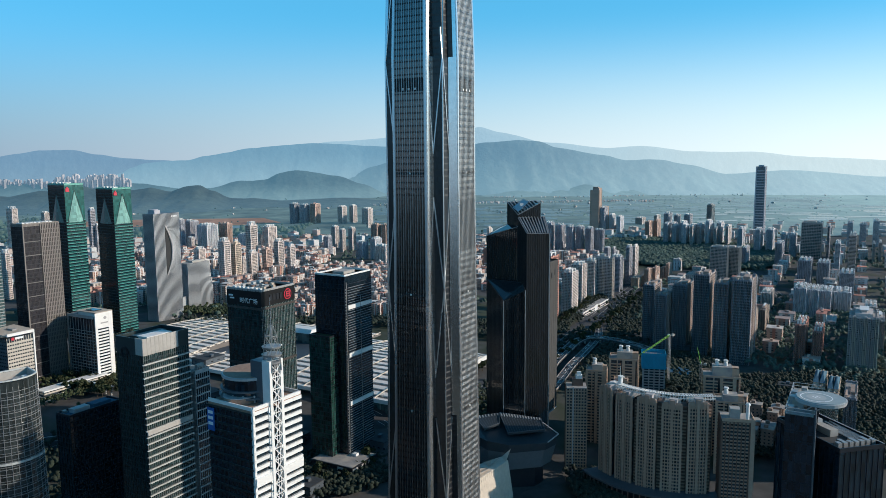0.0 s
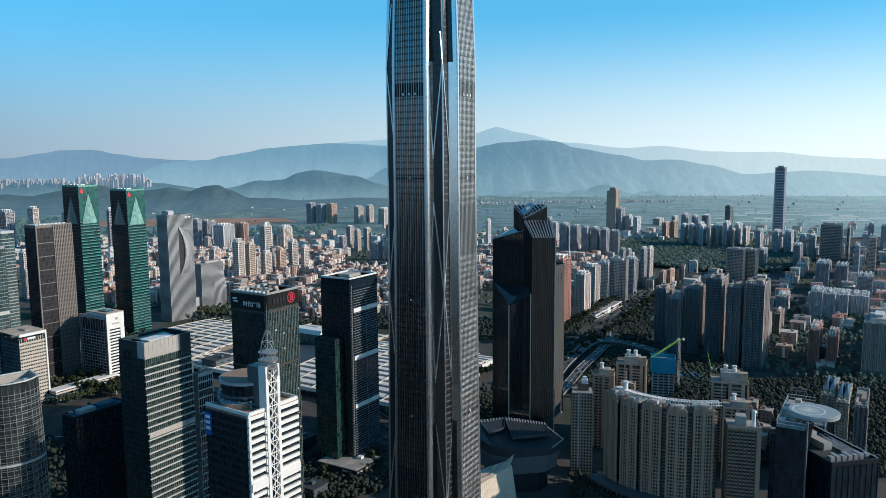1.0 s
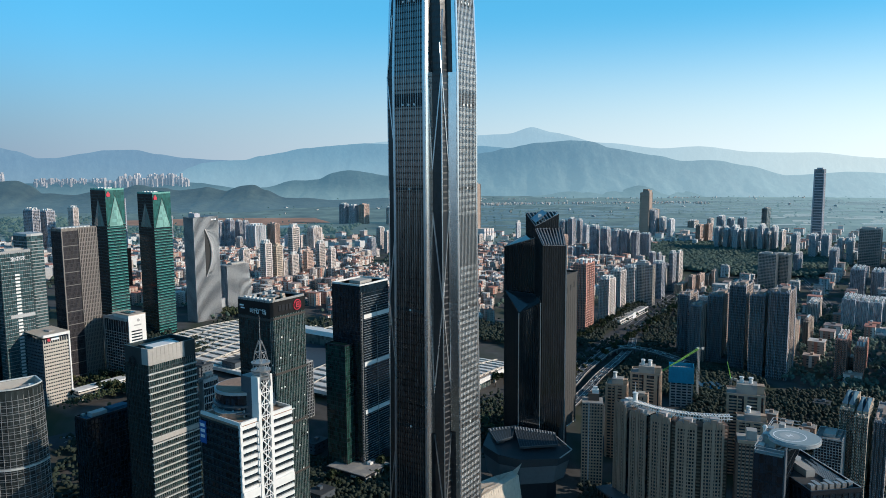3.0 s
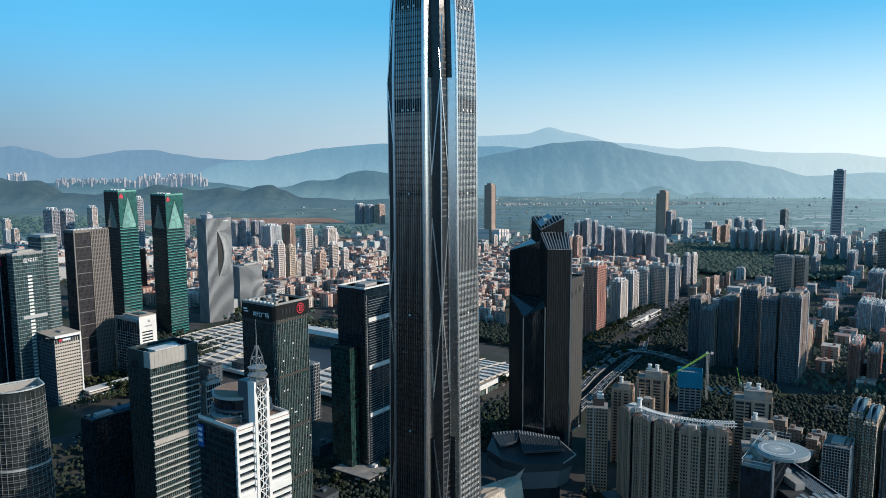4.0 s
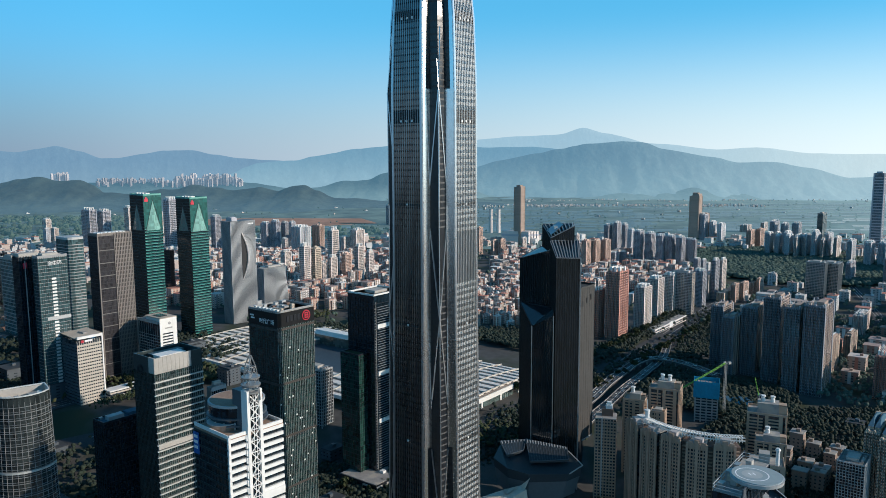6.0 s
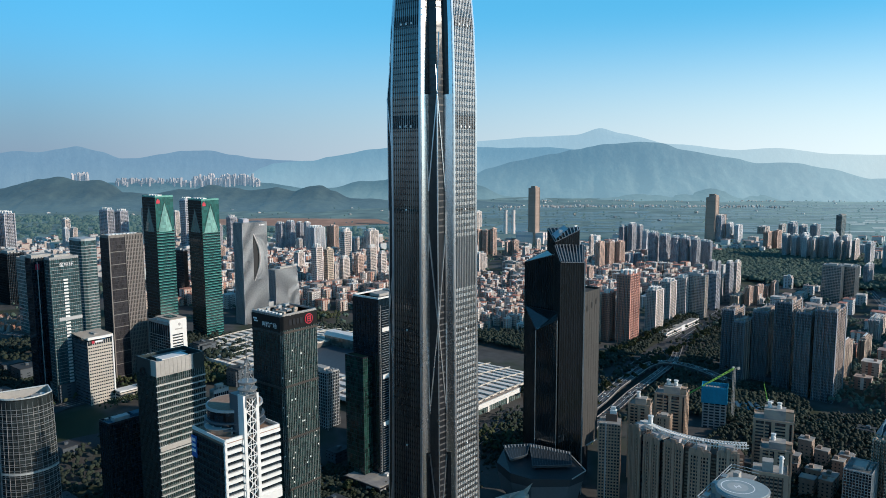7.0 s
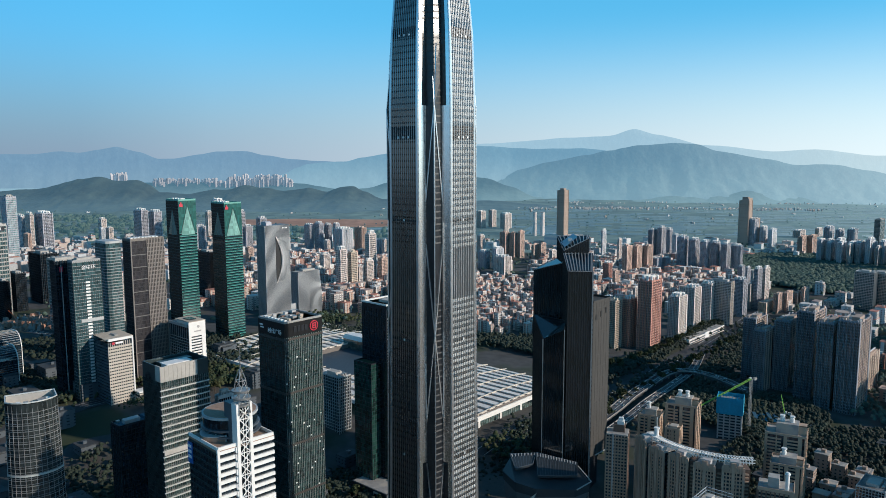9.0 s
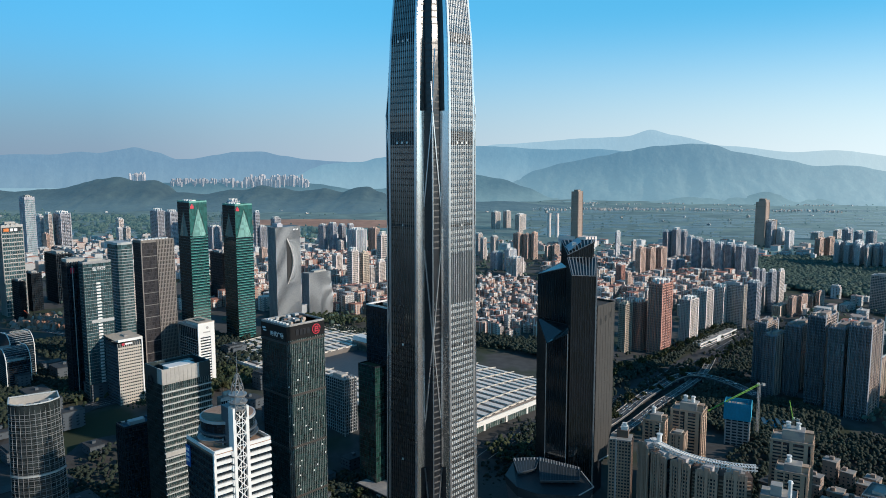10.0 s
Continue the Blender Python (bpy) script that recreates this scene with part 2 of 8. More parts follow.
        me.from_pydata(self.v, [], self.f)
        me.materials.append(material)
        me.update()
        return me


def part(name, shape, material, parent, label="", at=None, kind=""):
    """Links a Shape or a mesh as one part under a thing or a part."""
    me = shape if isinstance(shape, bpy.types.Mesh) else shape.mesh(name, material)
    ob = new(name, me)
    ob.parent = parent
    if at is not None:
        ob.location = at
    return tagged(ob, label, "", "", kind)


def thing(name, label, category, x, y, z=0.0, rot=0.0, group="", kind=""):
    ob = new(name)
    ob.matrix_basis = pose(x, y, z, 0, 0, rot)
    ob.empty_display_size = 5
    return tagged(ob, label, category, group, kind)


GRID = -35.5   # turn of the street grid, degrees

# ---- ground, hills and distance ----
def rise(x, y):
    """Ground height fitted to the camera's view: a step up behind the first row of towers, and a gentle lift towards
    the far edge of the valley.
    """
    def ramp(v, a, b):
        k = min(1.0, max(0.0, (v - a) / (b - a)))
        return k * k * (3 - 2 * k)
    near = ramp(y, 640, 740) * (29 - 15 * min(1.0, max(0.0, (x + 250) / 700)))
    near *= 1 - 0.5 * ramp(x, 100, 300) * ramp(y, 950, 1150)
    far = max(0.0, y - 2300) / 2400
    return near * (1 - ramp(y, 1700, 2300)) + 62 * far ** 1.3


def height_sheet(name, x0, x1, y0, y1, nx, ny, height, material, label, category):
    v, f = [], []
    for j in range(ny + 1):
        for i in range(nx + 1):
            x, y = x0 + (x1 - x0) * i / nx, y0 + (y1 - y0) * j / ny
            v.append((x, y, height(x, y)))
    for j in range(ny):
        for i in range(nx):
            a = j * (nx + 1) + i
            f.append((a, a + 1, a + nx + 2, a + nx + 1))
    me = bpy.data.meshes.new(name)
    me.from_pydata(v, [], f)
    me.materials.append(material)
    for p in me.polygons:
        p.use_smooth = True
    return tagged(new(name, me), label, category, "", "structure")


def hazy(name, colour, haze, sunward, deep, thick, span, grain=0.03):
    """Far surfaces with haze painted in as emission: slopes, valley floor, distant trees and town walls glow, thicker
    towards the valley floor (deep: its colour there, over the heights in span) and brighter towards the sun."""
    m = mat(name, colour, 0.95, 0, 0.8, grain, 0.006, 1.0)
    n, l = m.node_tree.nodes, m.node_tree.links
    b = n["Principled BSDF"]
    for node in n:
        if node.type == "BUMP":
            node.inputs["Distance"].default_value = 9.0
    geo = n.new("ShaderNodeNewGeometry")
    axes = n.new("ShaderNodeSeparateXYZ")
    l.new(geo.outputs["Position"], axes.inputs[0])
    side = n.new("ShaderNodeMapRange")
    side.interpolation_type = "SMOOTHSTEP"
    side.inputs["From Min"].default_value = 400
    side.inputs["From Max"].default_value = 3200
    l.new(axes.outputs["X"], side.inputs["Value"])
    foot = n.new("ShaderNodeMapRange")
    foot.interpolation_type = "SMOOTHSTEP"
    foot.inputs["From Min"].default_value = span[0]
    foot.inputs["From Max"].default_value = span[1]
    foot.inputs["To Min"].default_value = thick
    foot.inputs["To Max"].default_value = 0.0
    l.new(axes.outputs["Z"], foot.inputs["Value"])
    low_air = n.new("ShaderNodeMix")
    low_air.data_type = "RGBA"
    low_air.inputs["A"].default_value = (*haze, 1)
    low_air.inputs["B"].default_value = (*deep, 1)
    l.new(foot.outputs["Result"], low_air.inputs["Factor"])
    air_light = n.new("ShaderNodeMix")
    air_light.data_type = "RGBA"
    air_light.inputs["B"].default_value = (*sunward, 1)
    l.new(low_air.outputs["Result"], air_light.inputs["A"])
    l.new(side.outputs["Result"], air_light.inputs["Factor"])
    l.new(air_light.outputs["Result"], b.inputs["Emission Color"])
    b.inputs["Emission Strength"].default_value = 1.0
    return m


# Haze and sunward air light are painted on as each backdrop's emission.
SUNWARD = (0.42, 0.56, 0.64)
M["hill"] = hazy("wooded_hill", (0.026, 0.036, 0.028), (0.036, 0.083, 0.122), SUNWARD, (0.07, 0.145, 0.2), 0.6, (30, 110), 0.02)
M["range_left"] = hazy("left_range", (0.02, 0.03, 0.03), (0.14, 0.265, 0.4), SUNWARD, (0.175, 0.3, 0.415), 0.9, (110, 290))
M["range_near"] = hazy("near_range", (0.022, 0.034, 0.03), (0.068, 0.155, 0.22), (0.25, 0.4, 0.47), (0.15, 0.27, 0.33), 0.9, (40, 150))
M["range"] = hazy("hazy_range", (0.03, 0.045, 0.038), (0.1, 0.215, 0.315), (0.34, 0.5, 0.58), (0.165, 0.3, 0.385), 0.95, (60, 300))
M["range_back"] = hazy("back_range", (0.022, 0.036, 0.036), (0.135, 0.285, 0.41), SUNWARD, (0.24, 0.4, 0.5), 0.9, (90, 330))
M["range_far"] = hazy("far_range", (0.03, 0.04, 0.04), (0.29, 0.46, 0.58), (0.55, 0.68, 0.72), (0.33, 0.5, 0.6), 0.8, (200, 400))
# Valley floor and its trees glow too: distance haze painted into them.
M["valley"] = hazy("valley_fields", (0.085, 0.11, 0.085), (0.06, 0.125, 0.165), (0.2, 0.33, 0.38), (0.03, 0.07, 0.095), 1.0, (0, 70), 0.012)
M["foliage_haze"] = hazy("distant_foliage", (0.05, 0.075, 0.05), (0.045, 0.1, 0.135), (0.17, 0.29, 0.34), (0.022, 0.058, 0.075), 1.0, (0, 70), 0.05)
M["water"] = mat("pond_water", (0.1, 0.15, 0.16), 0.08, 0, 0.2, 0.02, 0.004)
M["earth"] = mat("red_earth", (0.42, 0.24, 0.17), 0.95, 0, 0.3, 0.03, 0.006)

# Runs on far behind the camera to darken reflections in the glass.
height_sheet("ground", -7000, 7000, -6000, 2320, 140, 260, rise, M["ground"], "dark city ground with patches of green", "ground")
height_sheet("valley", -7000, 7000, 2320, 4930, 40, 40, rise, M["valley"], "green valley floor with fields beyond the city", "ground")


def ridge(x, crest, rough, seed):
    """The skyline's height: smooth from summit to saddle, with broken ground on it."""
    top = crest[0][1] if x < crest[0][0] else crest[-1][1]
    for (xa, ha), (xb, hb) in zip(crest, crest[1:]):
        if xa <= x <= xb:
            f = (x - xa) / (xb - xa)
            top = ha + (hb - ha) * (0.35 * f + 0.65 * f * f * (3 - 2 * f))
    return top * (1 + rough * noise.fractal((x * 0.004, seed, 0.3), 1.0, 2.0, 5))


def hill_sheet(name, x0, x1, y0, y1, crest, rough, seed, material, label, nx=300, ny=34, gully=0.55, draw_in=0.0):
    mid = y0 + (y1 - y0) * 0.8

    def height(x, y):
        f = (y - y0) / (mid - y0)
        if f >= 1:
            return ridge(x, crest, rough, seed) * max(0.0, 1 - ((y - mid) / (y1 - mid)) ** 2) - 2
        k = f * (0.6 + 0.4 * f)
        bent = x + 160 * (1 - f) * noise.noise((x * 0.002, seed, 3))
        spur = abs(noise.fractal((bent * 0.0048, y * 0.0036, seed), 0.85, 2.1, 6))
        return ridge(x, crest, rough, seed) * k * (1 - gully * (1 - f) * min(1, 1.6 * spur) - 0.18 * (1 - f)) - 2
    ob = height_sheet(name, x0, x1, y0, y1, nx, ny, height, material, label, "mountain")
    for v in ob.data.vertices:
        # drawn in towards the camera at the sides, to stay inside its far limit
        k = 1 - draw_in * abs(v.co.x)
        v.co = (57 + (v.co.x - 57) * k, v.co.y * k, 285 + (v.co.z - 285) * k)
    return ob


# Ranges stand nearer than life, their crests shaped to the camera's view.
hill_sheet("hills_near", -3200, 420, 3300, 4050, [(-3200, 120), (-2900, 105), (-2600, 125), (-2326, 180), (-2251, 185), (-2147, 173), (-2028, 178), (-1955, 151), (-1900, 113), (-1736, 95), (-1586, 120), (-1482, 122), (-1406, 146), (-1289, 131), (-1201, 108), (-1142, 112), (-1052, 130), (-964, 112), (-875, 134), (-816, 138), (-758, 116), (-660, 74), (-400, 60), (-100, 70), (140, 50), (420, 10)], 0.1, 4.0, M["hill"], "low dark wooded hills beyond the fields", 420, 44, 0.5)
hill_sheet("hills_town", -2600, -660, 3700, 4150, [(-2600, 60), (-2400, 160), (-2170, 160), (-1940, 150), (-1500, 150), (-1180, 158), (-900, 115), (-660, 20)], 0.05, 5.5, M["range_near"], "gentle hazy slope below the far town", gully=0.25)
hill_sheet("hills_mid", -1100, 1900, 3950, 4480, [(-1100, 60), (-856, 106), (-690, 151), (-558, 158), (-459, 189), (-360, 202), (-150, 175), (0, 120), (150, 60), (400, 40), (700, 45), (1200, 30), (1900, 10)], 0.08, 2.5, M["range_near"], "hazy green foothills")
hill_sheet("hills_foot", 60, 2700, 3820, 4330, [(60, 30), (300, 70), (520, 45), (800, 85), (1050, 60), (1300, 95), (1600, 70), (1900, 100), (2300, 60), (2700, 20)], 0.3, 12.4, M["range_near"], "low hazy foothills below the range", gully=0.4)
hill_sheet("range_back", -3800, 2200, 4420, 4760, [(-3800, 90), (-1900, 90), (-1560, 120), (-1440, 195), (-1369, 229), (-1297, 252), (-1192, 262), (-1051, 269), (-945, 294), (-805, 316), (-664, 342), (-525, 352), (-300, 366), (-100, 352), (200, 338), (420, 344), (700, 322), (1100, 260), (1600, 140), (2200, 20)], 0.025, 7.7, M["range_back"], "long blue hazy mountain range", draw_in=0.00003)
hill_sheet("range_main", -420, 4800, 4250, 4700, [(-420, 90), (-250, 140), (-63, 161), (49, 215), (207, 255), (443, 302), (583, 332), (768, 363), (953, 377), (1076, 367), (1200, 323), (1475, 282), (1657, 248), (1867, 250), (2048, 213), (2312, 148), (2700, 170), (3400, 120), (4800, 60)], 0.03, 7.7, M["range"], "broad blue hazy mountain with a rounded summit", draw_in=0.00003)
hill_sheet("range_left", -4600, -500, 4720, 4900, [(-4600, 250), (-4000, 300), (-3566, 322), (-3315, 322), (-3066, 340), (-2940, 332), (-2800, 352), (-2674, 372), (-2516, 334), (-2376, 288), (-2269, 290), (-2089, 314), (-1963, 334), (-1767, 336), (-1627, 310), (-1451, 282), (-1300, 270), (-900, 250), (-500, 100)], 0.012, 9.1, M["range_left"], "blue mountain range in the haze", draw_in=0.00003)
hill_sheet("range_far", -800, 5400, 4720, 4900, [(-800, 200), (-200, 380), (380, 415), (610, 425), (760, 470), (900, 432), (1200, 365), (1600, 325), (1850, 336), (2200, 296), (2600, 290), (3100, 250), (4000, 200), (5400, 150)], 0.012, 9.1, M["range_far"], "pale far mountain range in the haze", draw_in=0.00003)


# fields of red earth, fish ponds with dikes
def lay(name, pts, material, label, category, up=0.6):
    v = [(x, y, rise(x, y) + up) for x, y in pts] + [(x, y, rise(x, y) - 2) for x, y in pts]
    n = len(pts)
    me = bpy.data.meshes.new(name)
    me.from_pydata(v, [], [tuple(range(n))] + [(i, n + i, n + (i + 1) % n, (i + 1) % n) for i in range(n)])
    me.materials.append(material)
    return tagged(new(name, me), label, category, "", "structure")


lay("earth_field", [(-1250, 3030), (-560, 2960), (-330, 3060), (-420, 3240), (-900, 3260), (-1250, 3190)], M["earth"], "bare red earth of a building site", "ground")
lay("earth_field", [(-420, 2500), (-180, 2460), (-120, 2580), (-360, 2640)], M["earth"], "bare red earth between the houses", "ground")
def fish_ponds(label, seed, x0, x1, y0, rows, pitch, fill):
    """Rows of shallow ponds between narrow dikes, each a thin slab of water."""
    rg = random.Random(seed)
    sheet = Shape()
    for row in range(rows):
        y = y0 + row * pitch
        x = x0 + rg.uniform(-60, 60)
        while x < x1:
            w, d = rg.uniform(60, 210), pitch * rg.uniform(0.72, 0.88)
            if rg.random() < fill:
                sk = rg.uniform(-14, 14)
                pts = [(x, y), (x + w, y + sk), (x + w + 18, y + d + sk), (x + 18, y + d)]
                sheet.prism(pts, pts, [rise(*p) - 2 for p in pts], [rise(*p) + 0.6 for p in pts])
            x += w + rg.uniform(7, 18) + (rg.uniform(40, 260) if rg.random() < 0.12 else 0)
    tagged(new("fish_ponds", sheet.mesh("fish_ponds", M["water"])), label, "water", "", "structure")


fish_ponds("pale shallow fish ponds between narrow green dikes", 11, 60, 2400, 2800, 18, 62, 0.72)
fish_ponds("shallow fish ponds among fields below the hills", 12, -2700, -500, 2560, 9, 66, 0.4)


# ---- roads ----
def ribbon(name, pts, width, z, material, label, deck=0.0, rails=False):
    """A road along a line of points; deck: its thickness where it stands on piers."""
    path = [Vector(p) for p in pts]
    fine = []
    for i in range(len(path) - 1):
        p0, p1, p2, p3 = path[max(0, i - 1)], path[i], path[i + 1], path[min(len(path) - 1, i + 2)]
        for k in range(8):
            t = k / 8
            fine.append(0.5 * ((2 * p1) + (p2 - p0) * t + (2 * p0 - 5 * p1 + 4 * p2 - p3) * t * t + (3 * p1 - p0 - 3 * p2 + p3) * t ** 3))
    fine.append(path[-1])
    lefts, rights = [], []
    for i, p in enumerate(fine):
        d = (fine[min(i + 1, len(fine) - 1)] - fine[max(i - 1, 0)]).normalized()
        n = Vector((-d.y, d.x))
        lefts.append(p + n * width / 2)
        rights.append(p - n * width / 2)
    root = thing(name, label, "road", 0, 0, 0, 0, "", "structure")

    def sheet(a, b, z0, z1):
        s = Shape()
        for i in range(len(a) - 1):
            base = [tuple(b[i]), tuple(b[i + 1]), tuple(a[i + 1]), tuple(a[i])]
            lift = [rise(*p) for p in base]
            s.prism(base, base, [z0 + k for k in lift], [z1 + k for k in lift])
        return s
    part("carriageway", sheet(lefts, rights, z - max(deck, 0.2), z), M[material], root)
    for f in ((0.25, 0.5, 0.75) if width > 14 else (0.5,)):
        a = [p.lerp(q, f - 0.25 / width) for p, q in zip(lefts, rights)]
        b = [p.lerp(q, f + 0.25 / width) for p, q in zip(lefts, rights)]
        part("lane_line", sheet(a, b, z, z + 0.02), M["line_white"], root)
    if rails:
        for e, f in ((lefts, 0.0), (rights, 1.0)):
            a = [p.lerp(q, abs(f - 0.0)) for p, q in zip(lefts, rights)]
            b = [p.lerp(q, abs(f - 0.5 / width)) for p, q in zip(lefts, rights)]
            part("barrier", sheet(*((a, b) if f == 0 else (b, a)), z, z + 0.9), M["roof_grey"], root)
        for i in range(2, len(fine), 5):
            part("pier", Shape().cyl(fine[i].x, fine[i].y, rise(fine[i].x, fine[i].y) - 2, rise(fine[i].x, fine[i].y) + z - deck, 1.2, n=8), M["concrete"], root)
    return fine


M["deck_road"] = mat("worn_road", (0.085, 0.085, 0.088), 0.85, 0, 0.2, 0.2, 0.03)
ribbon("boulevard", [(60, 690), (150, 800), (232, 905), (330, 1090), (470, 1330), (640, 1600), (800, 1900)], 40, 0.25, "asphalt", "wide shaded boulevard lined with trees")
flyover = ribbon("flyover", [(158, 725), (198, 800), (224, 855), (252, 905), (272, 940), (290, 962), (306, 969), (326, 960), (345, 935), (362, 895)], 13, 8, "deck_road", "curving concrete flyover with pale barriers", 1.6, True)
flyover_low = ribbon("flyover", [(178, 725), (216, 795), (243, 848), (276, 905), (318, 985), (352, 1090)], 11, 5, "deck_road", "straight concrete flyover ramp with pale barriers", 1.5, True)
ribbon("street", [(-520, 560), (-300, 690), (-120, 640), (40, 560), (250, 440), (420, 330)], 24, 0.25, "asphalt", "city street in deep shade")
ribbon("street", [(-620, 480), (-420, 690), (-250, 925), (-90, 1160), (60, 1380)], 26, 0.3, "asphalt", "city avenue in front of the towers")
ribbon("street", [(-700, 1090), (-420, 960), (-200, 905), (20, 700)], 20, 0.35, "asphalt", "city street behind the convention hall")
ribbon("street", [(560, 700), (620, 930), (760, 1280), (900, 1700)], 22, 0.25, "asphalt", "city avenue between apartment blocks")
ribbon("street", [(300, 700), (430, 745), (600, 760), (800, 740)], 18, 0.3, "asphalt", "tree-lined city street")
lay("plaza", [(-60, 560), (60, 530), (175, 600), (110, 700), (-20, 690)], M["paving"], "paved plaza at the towers' feet", "pavement", 0.12)
lay("plaza", [(60, 690), (130, 735), (190, 840), (120, 880), (40, 800)], M["paving"], "paved forecourt of the convention hall", "pavement", 0.16)

# ---- a family of distant tower blocks: each kind is built once, then copied at its own size ----
KINDS = {}
BLOCK_W, BLOCK_D, BLOCK_H = 30.0, 24.0, 90.0


def block_kind(wall, glass, floors, nl, nr, pier, band, proud, crown, band_mat=None):
    """Glass core with storey bands and upright piers, parapet, stair heads and tanks on the roof."""
    root = new("apartment_tower")
    w, d, h = BLOCK_W, BLOCK_D, BLOCK_H
    homes = crown in ("heads", "frames", "step", "hip", "flat")
    step = h / floors
    if homes:
        # flats: bays of wall stand out in front of recessed balconies, each storey of a bay with its windows
        part("glazing", Shape().box(-w + 2.0, -2.0, 2.0, d - 2.0, 0, h - 0.4), M[glass], root)
        s = Shape()
        for i in range(floors + 1):
            z = min(i * step, h - band)
            s.box(-w + 1.1, -1.1, 1.1, d - 1.1, z, z + band)
        part("balcony_banding", s, M[band_mat or wall], root, kind="stuff")
        walls, panes, flank = Shape(), Shape(), Shape()
        for run, count, side in ((w, nl, "front"), (d, nr, "right"), (w, nl, "back"), (d, nr, "left")):
            unit = run / count
            for i in range(count):
                deep = 0.0 if i % 3 != 1 else 0.7
                a, b = unit * i + unit * (0.0 if i == 0 else 0.16), unit * (i + 1) - unit * (0.0 if i == count - 1 else 0.16)
                top = h + (2.4 if i % 3 == 1 else 0.6)

                def put(sh, p, q, o0, o1, z0, z1):
                    if side == "front":
                        sh.box(-w + p, -w + q, o0, o1, z0, z1)
                    elif side == "back":
                        sh.box(-w + p, -w + q, d - o1, d - o0, z0, z1)
                    elif side == "right":
                        sh.box(-o1, -o0, p, q, z0, z1)
                    else:
                        sh.box(-w + o0, -w + o1, p, q, z0, z1)
                e0, e1 = (2.06 if i == 0 and side in ("right", "left") else 0), (2.06 if i == count - 1 and side in ("right", "left") else 0)
                if e0 or e1:
                    a, b = a + e0, b - e1
                if b - a < 0.6:
                    continue
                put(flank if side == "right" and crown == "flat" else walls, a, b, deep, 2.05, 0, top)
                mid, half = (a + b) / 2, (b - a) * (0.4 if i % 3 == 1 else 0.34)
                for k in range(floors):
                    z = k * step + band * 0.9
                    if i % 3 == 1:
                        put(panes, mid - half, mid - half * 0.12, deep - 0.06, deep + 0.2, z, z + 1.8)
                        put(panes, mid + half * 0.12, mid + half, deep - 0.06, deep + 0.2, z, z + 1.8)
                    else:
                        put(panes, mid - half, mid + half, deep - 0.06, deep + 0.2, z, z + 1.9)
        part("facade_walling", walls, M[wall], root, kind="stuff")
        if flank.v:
            part("flank_walling", flank, M["flank"], root, "end wall tinted pinkish for sunlight", kind="stuff")
        if crown == "step":
            # pale upright strips at the edges of the blank bays
            fins = Shape()
            for i in range(1, nl, 3):
                for f in (0.16, 0.8):
                    x = -w + w / nl * (i + f)
                    fins.box(x, x + 0.5, 0.2, 1.0, 0, h + 2)
            for i in range(1, nr, 3):
                for f in (0.16, 0.8):
                    y = d / nr * (i + f)
                    fins.box(-1.0, -0.2, y, y + 0.5, 0, h + 2)
            fins.box(-0.7, 0.15, -0.15, 0.7, 0, h + 2).box(-0.7, 0.15, d - 0.7, d + 0.15, 0, h + 2)
            part("facade_edging", fins, M["beige"], root, kind="stuff")
        part("facade_glazing", panes, M[glass], root, kind="stuff")
    else:
        part("glazing", Shape().box(-w + 0.5, -0.5, 0.5, d - 0.5, 0, h - 0.4), M[glass], root)
        s = Shape()
        for i in range(floors + 1):
            z = min(i * step, h - band)
            s.box(-w + 0.2, -0.2, 0.2, d - 0.2, z, z + band)
        part("facade_banding", s, M[band_mat or wall], root, kind="stuff")
        s = Shape()
        for i in range(nl + 1):
            x = -w + (w - pier) * i / nl
            k = proud * (1.6 if i % 3 == 0 else 1.0)
            s.box(x, x + pier, -k, 0.45, 0, h + (1.2 if i % 3 == 0 else 0))
            s.box(x, x + pier, d - 0.45, d + k, 0, h)
        for j in range(nr + 1):
            y = (d - pier) * j / nr
            k = proud * (1.6 if j % 2 == 0 else 1.0)
            s.box(-0.45, k, y, y + pier, 0, h + (1.2 if j % 2 == 0 else 0))
            s.box(-w - k, -w + 0.45, y, y + pier, 0, h)
        part("facade_ribbing", s, M[wall], root, kind="stuff")
    part("roof", Shape().box(-w + 1.3, -1.3, 1.3, d - 1.3, h - 0.3, h + 0.05) if homes else Shape().box(-w + 0.3, -0.3, 0.3, d - 0.3, h - 0.3, h), M["roof_grey"], root)
    s = Shape()
    g = 1.4 if homes else 0.0
    for a, b, c, e in ((-w + g, -g, g, g + 0.4), (-w + g, -g, d - g - 0.4, d - g), (-w + g, -w + g + 0.4, g + 0.4, d - g - 0.4), (-g - 0.4, -g, g + 0.4, d - g - 0.4)):
        s.box(a, b, c, e, h, h + 1.3)
    part("parapet", s, M[wall], root)
    if crown == "heads":
        part("stair_head", Shape().box(-w * 0.72, -w * 0.52, d * 0.3, d * 0.7, h, h + 5), M[wall], root)
        part("stair_head", Shape().box(-w * 0.35, -w * 0.18, d * 0.35, d * 0.7, h, h + 4), M[wall], root)
        part("water_tank", Shape().cyl(-w * 0.43, d * 0.5, h, h + 2.6, 1.8), M["white_paint"], root)
    elif crown == "frames":
        for k in (0.2, 0.5, 0.8):
            s = Shape()
            x = -w * k
            s.box(x - 2.2, x - 1.6, d * 0.2, d * 0.8, h + 5, h + 5.8).box(x + 1.6, x + 2.2, d * 0.2, d * 0.8, h + 5, h + 5.8)
            s.box(x - 2.2, x + 2.2, d * 0.2, d * 0.28, h, h + 6.2).box(x - 2.2, x + 2.2, d * 0.72, d * 0.8, h, h + 6.2)
            part("roof_frame", s, M["white_paint"], root)
